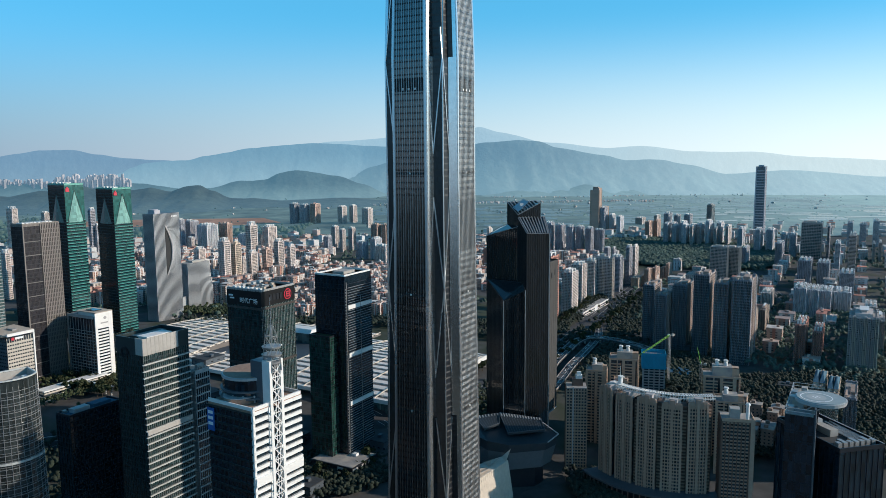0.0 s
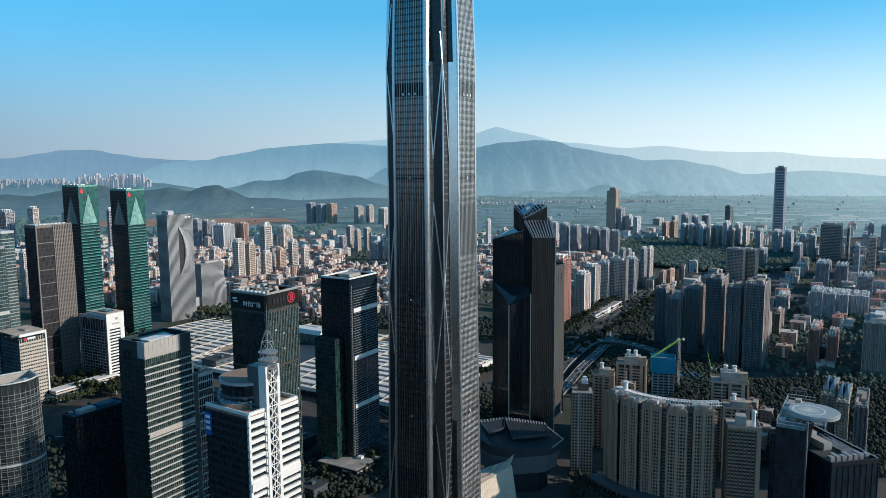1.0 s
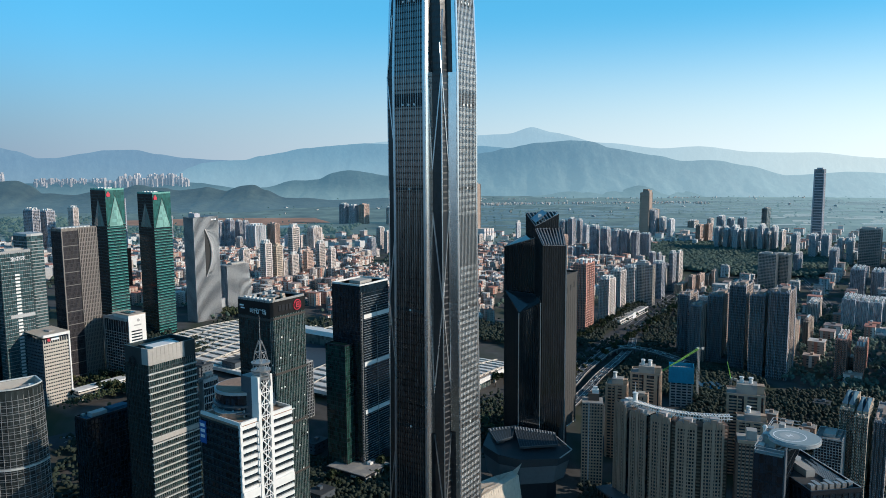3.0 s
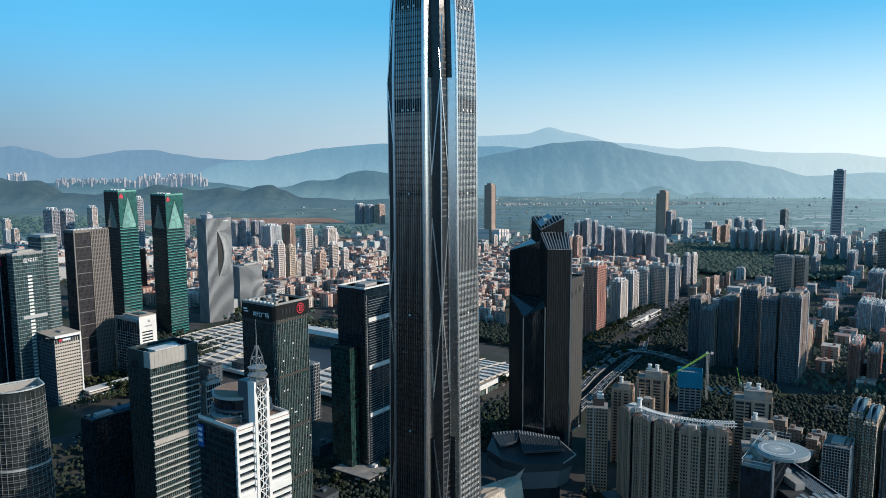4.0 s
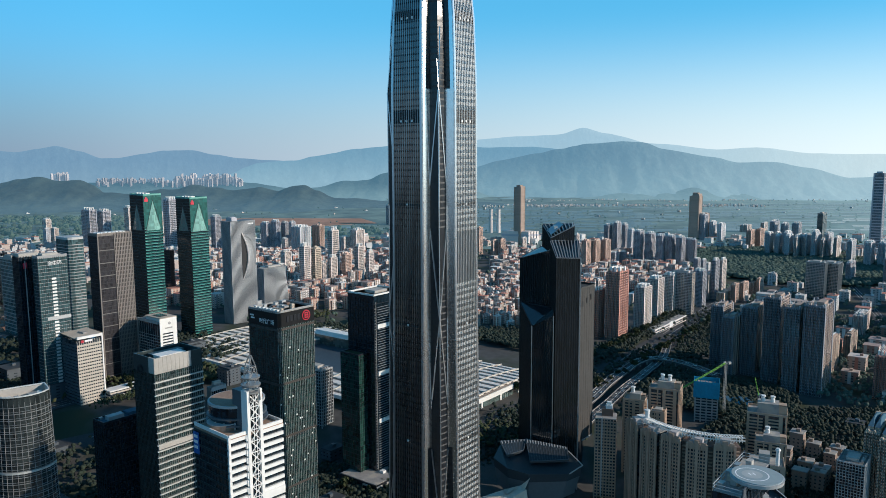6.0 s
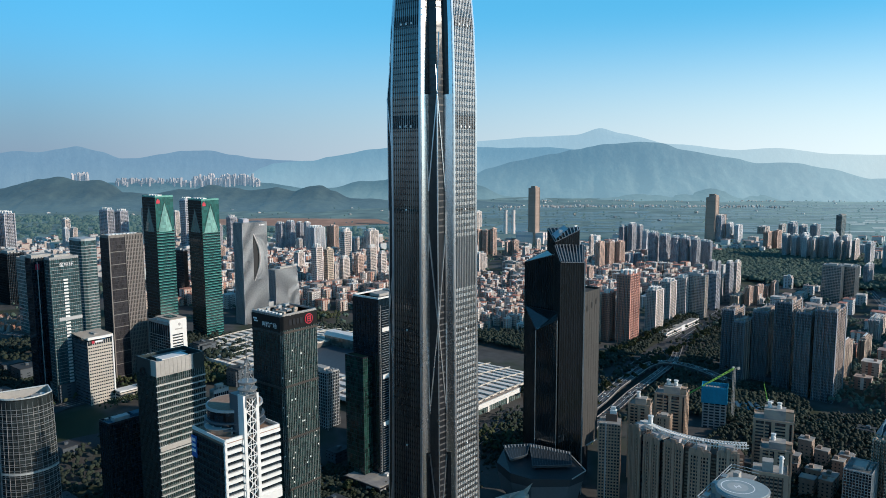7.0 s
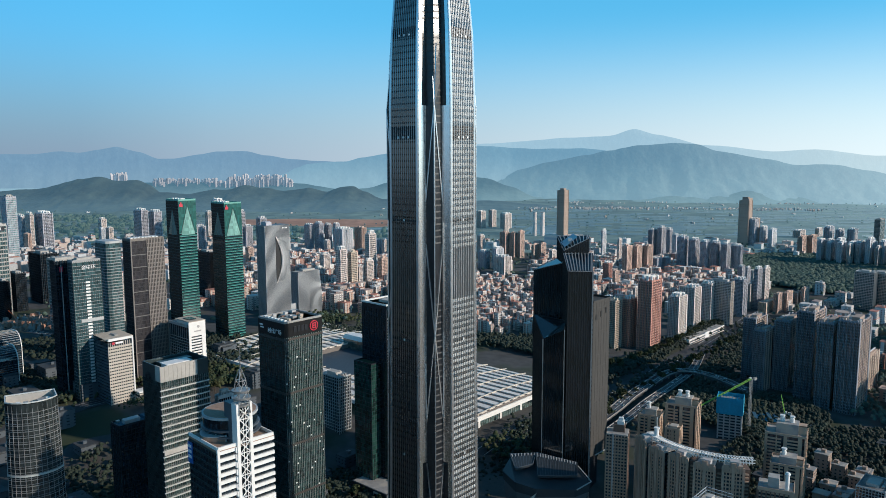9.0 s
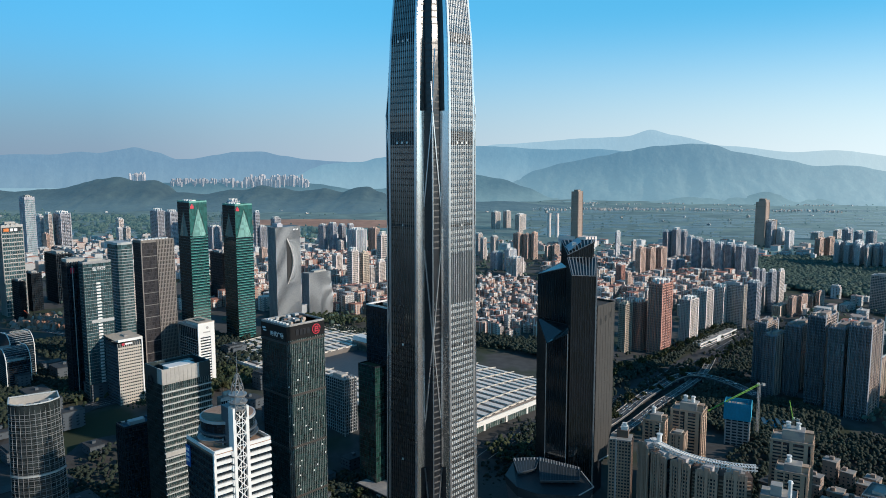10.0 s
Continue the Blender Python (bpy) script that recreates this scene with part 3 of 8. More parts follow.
        part("stair_head", Shape().box(-w * 0.6, -w * 0.4, d * 0.3, d * 0.7, h, h + 4), M[wall], root)
    elif crown == "hip":
        for k in (0.27, 0.73):
            x = -w * k
            part("hip_roof", Shape().prism([(x - 6, d * 0.15), (x + 6, d * 0.15), (x + 6, d * 0.85), (x - 6, d * 0.85)], [(x - 1, d * 0.4), (x + 1, d * 0.4), (x + 1, d * 0.6), (x - 1, d * 0.6)], h + 3.5, h + 8), M["blue_roof"], root, "blue hipped roof")
            part("penthouse", Shape().box(x - 5.4, x + 5.4, d * 0.18, d * 0.82, h, h + 3.5), M[wall], root)
    elif crown == "step":
        part("penthouse", Shape().box(-w * 0.8, -w * 0.2, d * 0.2, d * 0.85, h, h + 4.5), M[wall], root)
        part("stair_head", Shape().box(-w * 0.6, -w * 0.4, d * 0.35, d * 0.7, h + 4.5, h + 8), M[wall], root)
        part("canopy", Shape().box(-w * 0.66, -w * 0.34, d * 0.3, d * 0.75, h + 8, h + 8.6), M["white_paint"], root)
    elif crown == "flat":
        part("penthouse", Shape().box(-w * 0.55, -w * 0.2, d * 0.3, d * 0.7, h, h + 3.2), M["brown"], root)
        part("stair_head", Shape().box(-w * 0.9, -w * 0.74, d * 0.15, d * 0.4, h, h + 2.6), M["flank"], root)
        part("roof_beam", Shape().box(-w * 0.97, -w * 0.6, d * 0.08, d * 0.1, h + 3, h + 3.6).box(-w * 0.97, -w * 0.95, d * 0.08, d * 0.1, h, h + 3).box(-w * 0.62, -w * 0.6, d * 0.08, d * 0.1, h, h + 3), M["flank"], root)
        part("water_tank", Shape().cyl(-w * 0.12, d * 0.2, h, h + 2.4, 1.4, n=10), M["white_dull"], root)
    elif crown == "plant":
        part("plant_room", Shape().box(-w * 0.75, -w * 0.3, d * 0.25, d * 0.75, h, h + 3.5), M["concrete"], root)
        for k in (0.3, 0.5, 0.7):
            part("cooling_unit", Shape().box(-w * 0.22, -w * 0.1, d * k, d * k + 2.6, h, h + 2.2), M["steel_dull"], root)
    return root


KIND_SPECS = {
    "rib_beige": ("beige", "glass_window", 30, 7, 6, 1.5, 1.0, 0.5, "heads", "concrete", "beige ribbed apartment tower with dark windows"),
    "rib_white": ("white_wall", "glass_window", 30, 7, 6, 1.7, 1.1, 0.5, "frames", "beige", "white apartment tower with vertical window bays"),
    "rib_pink": ("pink", "glass_window", 30, 7, 5, 1.8, 1.0, 0.6, "heads", None, "pinkish apartment tower with vertical ribs"),
    "rib_red": ("brick_red", "glass_window", 30, 5, 5, 1.3, 1.0, 0.5, "frames", "pink", "red-brown brick apartment tower with pale roof"),
    "rib_brown": ("brown", "glass_window", 32, 8, 6, 1.3, 1.0, 0.6, "step", "beige", "brown apartment tower with balconies and stepped roof"),
    "rib_slate": ("slate_blue", "glass_window", 34, 9, 5, 1.2, 1.0, 0.7, "flat", "grey_wall", "dark slate apartment tower with pinkish end walls"),
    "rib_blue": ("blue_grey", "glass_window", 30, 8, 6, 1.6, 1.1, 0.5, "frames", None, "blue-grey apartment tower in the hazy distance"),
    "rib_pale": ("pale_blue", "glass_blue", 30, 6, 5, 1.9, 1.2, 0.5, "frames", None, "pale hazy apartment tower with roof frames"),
    "rib_grey": ("grey_wall", "glass_window", 30, 8, 6, 1.5, 1.1, 0.5, "step", None, "grey apartment tower with window bays"),
    "hip_beige": ("beige", "glass_window", 28, 7, 5, 1.5, 1.0, 0.5, "hip", "beige", "pale apartment tower with blue hipped roofs"),
    "band_white": ("white_wall", "glass_window", 22, 3, 2, 0.8, 1.9, 0.1, "plant", None, "white banded office block with ribbon windows"),
    "band_grey": ("grey_wall", "glass_dark", 24, 4, 3, 0.5, 1.5, 0.1, "plant", None, "grey banded office tower with ribbon windows"),
    "glass_dark": ("dark_frame", "glass_dark", 26, 14, 10, 0.25, 0.5, 0.25, "plant", None, "dark glass office tower with slim mullions"),
    "glass_teal": ("steel_dull", "glass_teal", 26, 12, 9, 0.25, 0.9, 0.2, "plant", None, "teal glass office tower with metal mullions"),
    "glass_pale": ("blue_grey", "glass_pale", 34, 12, 9, 0.25, 1.1, 0.15, "plant", None, "pale blue glass tower, slim and tall"),
    "grid_frame": ("white_dull", "glass_dark", 24, 9, 7, 0.45, 0.7, 0.3, "plant", None, "small office tower with a pale grid frame"),
    "grid_white": ("white_wall", "glass_window", 26, 11, 8, 1.1, 1.5, 0.2, "plant", None, "white tower with a square window grid"),
}


def tower_block(kind, x, y, wl, wr, h, rot=GRID):
    """x, y: the corner nearest to the camera. wl, wr: the widths of its two front faces. h: height to the roof."""
    m = pose(x, y, 0, 0, 0, rot) @ Matrix.Diagonal((wl / BLOCK_W, wr / BLOCK_D, h / BLOCK_H, 1))
    if kind not in KINDS:
        spec = KIND_SPECS[kind]
        KINDS[kind] = tagged(block_kind(*spec[:-1]), spec[-1], "tower", kind.replace("_", " ") + " towers")
        KINDS[kind].matrix_basis = m
        return KINDS[kind]
    first = KINDS[kind]
    made = {}
    for o in (first, *first.children):
        made[o] = o.copy()
        scene.collection.objects.link(made[o])
        made[o].parent = made.get(o.parent)
    made[first].matrix_basis = m
    return made[first]


# ---- helpers for the large towers ----
UNIT = {}


def unit_box(material):
    """A shared one-metre box, standing on its base, scaled by each piece that uses it."""
    if material not in UNIT:
        UNIT[material] = Shape().box(-0.5, 0.5, -0.5, 0.5, 0, 1).mesh("piece", M[material])
    return UNIT[material]


def bar(name, parent, material, x, y, z0, z1, w, d, turn=0.0, label=""):
    """An upright or flat piece of its own: centre, foot and head, width, depth and turn about z."""
    ob = new(name, unit_box(material))
    ob.parent = parent
    ob.location = (x, y, z0)
    ob.rotation_euler = (0, 0, radians(turn))
    ob.scale = (w, d, z1 - z0)
    return tagged(ob, label)


def edges(poly):
    return [(Vector(poly[i]), Vector(poly[(i + 1) % len(poly)])) for i in range(len(poly))]


def ribs(parent, poly, tops, spacing, w, out, material, name="mullion", low=0.0, only=None, inset=0.0):
    """Upright ribs along the sides of an outline; tops: the roof's height at each corner."""
    for k, (a, b) in enumerate(edges(poly)):
        if only is not None and k not in only:
            continue
        run = (b - a).length
        n = max(1, round((run - 2 * inset) / spacing))
        for i in range(n + 1):
            f = (inset + (run - 2 * inset) * i / n) / run
            p = a.lerp(b, f)
            t0, t1 = tops[k], tops[(k + 1) % len(poly)]
            bar(name, parent, material, p.x, p.y, low, t0 + (t1 - t0) * f, w, out * 2, math.degrees(math.atan2(b.y - a.y, b.x - a.x)))


def rect(wl, wr, grow=0.0):
    return [(-wl - grow, -grow), (grow, -grow), (grow, wr + grow), (-wl - grow, wr + grow)]


def storeys(parent, poly, zs, height, material, name="floor_band", label=""):
    me = Shape().prism(poly, poly, 0, height).mesh(name, M[material])
    for z in zs:
        ob = new(name, me)
        ob.parent = parent
        ob.location = (0, 0, z)
        tagged(ob, label)


def spaced(a, b, n):
    return [a + (b - a) * i / n for i in range(n + 1)]


def ring_wall(parent, wl, wr, z0, z1, t, material, name="parapet", grow=0.0):
    """Four parapet walls, butted end to end."""
    x0, x1, y0, y1 = -wl - grow, grow, -grow, wr + grow
    for a, b, c, e in ((x0, x1, y0, y0 + t), (x0, x1, y1 - t, y1), (x0, x0 + t, y0 + t, y1 - t), (x1 - t, x1, y0 + t, y1 - t)):
        part(name, Shape().box(a, b, c, e, z0, z1), M[material], parent)


def sign(parent, text, size, material, x, y, z, turn, depth=0.15, name="sign"):
    """Raised letters on a face; turn: the way the face's run points."""
    cu = bpy.data.curves.new(name, "FONT")
    cu.body, cu.size, cu.extrude = text, size, depth
    cu.align_x = "CENTER"
    cu.materials.append(M[material])
    ob = new(name, cu)
    ob.parent = parent
    ob.matrix_basis = pose(x, y, z, 90, 0, turn)
    return ob


# ---- the supertall tower ----
def zig(z):
    """0 where the diagonal trims meet at the corner's ridge, 1 where they run into the pilasters."""
    k = ((z - 51) / 138) % 1.0
    return 1 - abs(2 * k - 1)


def tower_half(z):
    if z > 330:
        return 25 - (z - 330) * 0.036 - max(0, z - 370) * 0.05
    return 25 + max(0, 230 - z) * 0.013


def tower_flat(z):
    return tower_half(z) * 0.47


def ridge_out(z):
    """How far the corner's ridge stands out; it sinks back into a plain chamfer under the crown."""
    if z > 327:
        return 1.7 - 3.0 * min(1.0, (z - 327) / 103)
    return 1.7


def corner_point(z, f, out):
    """A point on the corner between the +x and +y faces: f along the chamfer, out from it."""
    a, b = tower_half(z), tower_flat(z)
    return (a + (b - a) * f + out * 0.7071, b + (a - b) * f + out * 0.7071)


NOTCH, NOTCH_DEEP = 0.235, -2.6


def tower_section(z, grow=0.0):
    a, b = tower_half(z) + grow, tower_flat(z)
    pts = []
    for q in range(4):
        c, s = (1, 0, -1, 0)[q], (0, 1, 0, -1)[q]
        local = [(a, -b), (a, b), corner_point(z, NOTCH, NOTCH_DEEP + grow), corner_point(z, 0.5, ridge_out(z) + grow), corner_point(z, 1 - NOTCH, NOTCH_DEEP + grow)]
        pts += [(x * c - y * s, x * s + y * c) for x, y in local]
    return pts


def strip(levels, left, right, thick, push):
    """A bar that follows the tower's face: left and right give its edge points by height, push its outward normal."""
    o = (push[0] * thick, push[1] * thick)
    rings = []
    for z in levels:
        p, q = left(z), right(z)
        rings.append([(p[0] + o[0], p[1] + o[1], z), (q[0] + o[0], q[1] + o[1], z), (q[0], q[1], z), (p[0], p[1], z)])
    return Shape().loft(rings)


def supertall():
    root = thing("supertall_tower", "tapering supertall tower of dark glass with bright steel corner strips", "skyscraper", 43.2, 477.4, 0, -34.5)
    levels = [0, 51, 120, 189, 258, 327, 347, 367, 370, 390, 410, 430]
    skin = Shape().loft([[(x, y, z) for x, y in tower_section(z)] for z in levels]).mesh("glass_skin", M["glass_tower"])
    skin.materials.append(M["glass_fold"])
    skin.materials.append(M["glass_sunlit"])
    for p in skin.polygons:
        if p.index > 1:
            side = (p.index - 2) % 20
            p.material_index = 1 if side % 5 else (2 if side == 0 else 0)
    part("glass_skin", skin, None, root)
    mech = ((308, 316), (368, 374))
    small = ((258.5, 260), (184, 185.5), (110, 111.5))
    step = 3.78

    def plant_floor(z):
        return any(m0 - 1 < z < m1 + 1 for m0, m1 in mech)
    for i in range(1, 113):
        z = i * step
        if plant_floor(z):
            continue
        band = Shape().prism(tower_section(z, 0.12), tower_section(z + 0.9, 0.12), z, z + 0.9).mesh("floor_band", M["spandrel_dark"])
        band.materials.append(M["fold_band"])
        band.materials.append(M["spandrel_sunlit"])
        band.materials.append(M["fold_sunlit"])
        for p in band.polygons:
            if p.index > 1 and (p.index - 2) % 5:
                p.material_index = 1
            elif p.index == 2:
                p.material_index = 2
            # The corner's right plane: sunlight painted as paler bands.
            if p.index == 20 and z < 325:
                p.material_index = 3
        part("floor_band", band, None, root)
    for q in range(4):
        c, sn = (1, 0, -1, 0)[q], (0, 1, 0, -1)[q]

        def spin(p):
            return (p[0] * c - p[1] * sn, p[0] * sn + p[1] * c)

        def place(f, push=0.0):
            """A point on this face by height: f from -1 to 1 along its flat."""
            def at(z):
                return spin((tower_half(z) + push, tower_flat(z) * f))
            return at
        n = (c, sn)
        for i in range(13):
            f = -0.86 + 1.72 * i / 12
            part("fin", strip(levels, place(f - 0.012), place(f + 0.012), 0.6, n), M["fin_sunlit" if q == 0 else "steel_fin"], root)
        # Only the sunward face: pale panes paint the sunlight on it.
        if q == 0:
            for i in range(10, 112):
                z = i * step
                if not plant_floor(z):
                    part("window_band", strip([z + 1.2, z + 3.1], place(-0.86), place(0.86), 0.12, n), M["pane_sunlit"], root)
        for f in (-1.0, 0.88):
            part("corner_strip", strip(levels, place(f), place(f + 0.12), 0.7, n), M["steel"], root, "bright steel corner strip")
        # steel flanks that turn from the faces into the corner's notches, with dark glass above and below
        for low, high, wide in ((108, 328, NOTCH), (0, 108, 0.1), (328, 430, 0.1)):
            zs = [z for z in levels if low < z < high]
            zs = [low] + zs + [high]
            for e0, e1 in ((0.0, wide), (1 - wide, 1.0)):
                def edge(f):
                    def at(z):
                        k = min(f, 1 - f) / NOTCH
                        return spin(corner_point(z, f, NOTCH_DEEP * k + 0.05))
                    return at
                ang = radians(45 + (-30 if e0 > 0 else 30))
                d = spin((math.cos(ang), math.sin(ang)))
                part("flank", strip(zs, edge(e0), edge(e1), 0.4, d), M["steel_flank"], root, "brushed steel pilaster flank")
        for m0, m1 in mech:
            deep = m1 - m0 > 5
            part("louvre_panel", strip([m0, m1], place(-0.86), place(0.86), 0.3, n), M["louvre"], root, "dark plant-floor louvre")
            for k in range(0 if q else 4 if deep else 3):
                zz = m0 + 2.4 + (m1 - m0 - 2.6) * k / 4
                part("louvre_rail", strip([zz, zz + 0.3], place(-0.86), place(0.86), 0.42, n), M["louvre_rail"], root)
            if deep:
                for f in (-0.36, 0.0, 0.36):
                    part("lamp_box", strip([m0 + 0.7, m0 + 2.0], place(f - 0.055), place(f + 0.055), 0.75, n), M["white_paint"], root)
        for m0, m1 in small:
            part("vent_band", strip([m0, m1], place(-0.86), place(0.86), 0.25, n), M["louvre"], root)
            part("lamp_box", strip([m0 + 0.3, m1], place(-0.05), place(0.03), 0.75, n), M["white_paint"], root)
        # the ridge's bright edge, and diagonal trims that cross the corner's two planes
        ridge_line = Shape()
        stops = [0, 51, 120, 189, 258, 327]
        for z0, z1 in zip(stops, stops[1:]):
            p0, p1 = spin(corner_point(z0, 0.5, ridge_out(z0) + 0.15)), spin(corner_point(z1, 0.5, ridge_out(z1) + 0.15))
            ridge_line.beam((*p0, z0), (*p1, z1), 0.6)
        part("ridge_trim", ridge_line, M["steel"], root, "bright steel edge of the corner's ridge")
        for sgn in (-1, 1):
            diagonal = Shape()

            def on_plane(z):
                away = (0.5 - NOTCH) * min(1.0, zig(z) * (0.6 if z > 327 else 1.22))
                out = ridge_out(z) + (NOTCH_DEEP - ridge_out(z)) * away / (0.5 - NOTCH) + 0.25
                return Vector((*spin(corner_point(z, 0.5 + sgn * away, out)), z))
            stops2 = [0, 51, 107, 133, 189, 245, 271, 327, 345] + ([364] if sgn > 0 else [])
            for z0, z1 in zip(stops2, stops2[1:]):
                if (z0, z1) not in ((107, 133), (245, 271)):
                    diagonal.beam(on_plane(z0), on_plane(z1), 0.7 if z0 < 327 else 0.45)
            part("diagonal_trim", diagonal, M["steel"], root, "bright steel diagonal across the corner")
    top = tower_section(430)
    part("roof", Shape().prism(top, top, 430, 431), M["roof_grey"], root)
    return root


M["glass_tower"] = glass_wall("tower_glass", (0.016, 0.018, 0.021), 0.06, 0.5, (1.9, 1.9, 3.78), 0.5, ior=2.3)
# Brighter glass and spandrel for the sunward face: painted sunlight.
M["glass_sunlit"] = glass_wall("bright_tower_glass", (0.02, 0.022, 0.025), 0.07, 0.5, (1.9, 1.9, 3.78), 0.5, ior=4.2)
M["spandrel_sunlit"] = mat("pale_spandrel", (0.4, 0.4, 0.41), 0.3, 1.0, 0.2, 0.3, 0.02)
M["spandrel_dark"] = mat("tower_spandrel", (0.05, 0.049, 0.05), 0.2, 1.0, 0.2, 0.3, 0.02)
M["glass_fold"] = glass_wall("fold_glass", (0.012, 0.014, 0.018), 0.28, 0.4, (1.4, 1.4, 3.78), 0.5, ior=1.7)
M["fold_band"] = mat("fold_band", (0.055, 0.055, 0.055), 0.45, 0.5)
M["fold_sunlit"] = mat("pale_fold_band", (0.11, 0.108, 0.105), 0.5, 0.2)
# Fins and panes of the sunward face, toned up as sunlit.
M["fin_sunlit"] = mat("dark_bronze_fin", (0.62, 0.61, 0.6), 0.4, 1.0, 0.12, 0.3, 0.02)
M["pane_sunlit"] = mat("pale_blind_glass", (0.44, 0.455, 0.455), 0.25, 0.0, 0.6, 0.9, 0.05)
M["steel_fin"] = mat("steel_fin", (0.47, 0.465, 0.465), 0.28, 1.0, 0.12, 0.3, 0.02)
M["steel_flank"] = mat("steel_flank", (0.85, 0.85, 0.85), 0.2, 1.0, 0.12, 0.3, 0.02)
M["white_dull"] = mat("dull_white_panel", (0.45, 0.46, 0.46), 0.5, 0.1)
M["louvre"] = mat("louvre_black", (0.012, 0.013, 0.015), 0.6)
M["louvre_rail"] = mat("louvre_rail", (0.16, 0.16, 0.16), 0.45, 0.6)
supertall()


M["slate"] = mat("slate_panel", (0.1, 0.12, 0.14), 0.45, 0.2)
M["glass_band"] = glass_wall("band_glass", (0.018, 0.04, 0.04), 0.1, 0.5, (1.5, 1.5, 3.7), 0.6)


# ---- black office tower with slim bright mullions ----
def signed_tower():
    wl, wr, h = 32.3, 34.4, 177.9
    r = thing("office_tower", "black glass office tower with slim mullions and rooftop signs", "skyscraper", -71.5, 523.9, 0, GRID)
    part("glazing", Shape().prism(rect(wl, wr), rect(wl, wr), 0, h - 1), M["glass_band"], r)
    ribs(r, rect(wl, wr), [h] * 4, 1.62, 0.15, 0.16, "mullion_cool", only=(1,))
    ribs(r, rect(wl, wr), [h] * 4, 2.4, 0.18, 0.16, "dark_frame", only=(0, 2, 3))
    storeys(r, rect(wl, wr, 0.08), [z for z in spaced(4, h - 10, 44)], 0.5, "dark_frame")
    storeys(r, rect(wl, wr, 0.4), (164, 123.5, 83.5, 44), 1.6, "bronze_band", "refuge_band", "brown refuge-floor band")
    storeys(r, rect(wl, wr, 0.25), (166.5,), 10.5, "crown_dark", "crown", "dark crown panel that carries the signs")
    ring_wall(r, wl, wr, h - 1, h + 0.6, 0.8, "steel_dull")
    part("roof", Shape().box(-wl + 0.8, -0.8, 0.8, wr - 0.8, h - 1.2, h - 0.9), M["roof_tan"], r)
    part("roof_ring", Shape().cyl(-wl / 2 - 3, wr / 2, h - 0.9, h - 0.3, 7.0, n=28), M["concrete"], r)
    rng = random.Random(15)
    for k in range(12):
        x, y = -wl + 3 + rng.random() * 24, 6 + rng.random() * 23
        part("roof_unit", Shape().box(x, x + rng.uniform(1.5, 4), y, y + rng.uniform(1.5, 4), h - 0.9, h + rng.uniform(0.4, 1.6)), M[("roof_tan", "white_dull", "steel_dull", "roof_brown_dull")[k % 4]], r)
    for k in range(7):
        part("cooling_unit", Shape().box(-wl + 3 + k * 4, -wl + 5.4 + k * 4, 2.4, 4.4, h - 0.9, h + 1.1), M["white_paint"], r)
    sign(r, "时代广场", 4.2, "sign_white", -11.5, -0.55, 168.5, 0)
    part("sign_bars", Shape().box(-wl + 2, -wl + 6, -0.6, -0.3, 172.5, 173.6).box(-wl + 3, -wl + 7, -0.6, -0.3, 170.6, 171.6), M["sign_white"], r)
    logo = part("logo_ring", Shape().cyl(0, 0, 0, 0.4, 3.9, n=24), M["sign_red"], r, "round red sign")
    logo.matrix_basis = pose(0.35, 26.5, 171.8, 0, 90, 0)
    part("logo_disc", Shape().cyl(0, 0, 0.4, 0.5, 3.2, n=24), M["crown_dark"], logo)
    part("logo_mark", Shape().box(-2.2, -1.4, -1.8, 1.8, 0.5, 0.7).box(1.2, 2.0, -1.8, 1.8, 0.5, 0.7).box(-1.4, 1.2, -1.8, -1.0, 0.5, 0.7).box(-1.4, 1.2, 1.0, 1.8, 0.5, 0.7).box(-0.5, 0.3, -1.0, 1.0, 0.5, 0.7), M["sign_red"], logo)
    for k in range(4):
        part("sign_bar", Shape().box(0.3, 0.55, 8 + k * 3.4, 10.4 + k * 3.4, 169.6, 173.8), M["dark_frame"], r)
    # lit windows scattered over the lit side, their light painted as white panes
    rng = random.Random(5)
    for _ in range(34):
        j, k = rng.randrange(21), rng.randrange(5, 42)
        z = 4 + (h - 14) * k / 44 + 0.7
        bar("lit_window", r, "window_lit", 0.06, 0.9 + 1.62 * j, z, z + 1.0, 0.12, 1.1)


M["roof_brown_dull"] = mat("dull_brown_plant", (0.2, 0.13, 0.1), 0.8)
M["mullion_cool"] = mat("cool_mullion", (0.46, 0.5, 0.49), 0.45, 0.4)
M["bronze_band"] = mat("bronze_band", (0.075, 0.065, 0.06), 0.5, 0.3)
M["crown_dark"] = mat("crown_dark", (0.02, 0.021, 0.023), 0.3, 0.3)
M["window_lit"] = mat("bright_blind", (0.8, 0.82, 0.8), 0.5)
signed_tower()


M["fin_grey"] = mat("grey_fin", (0.3, 0.305, 0.31), 0.45, 0.4)


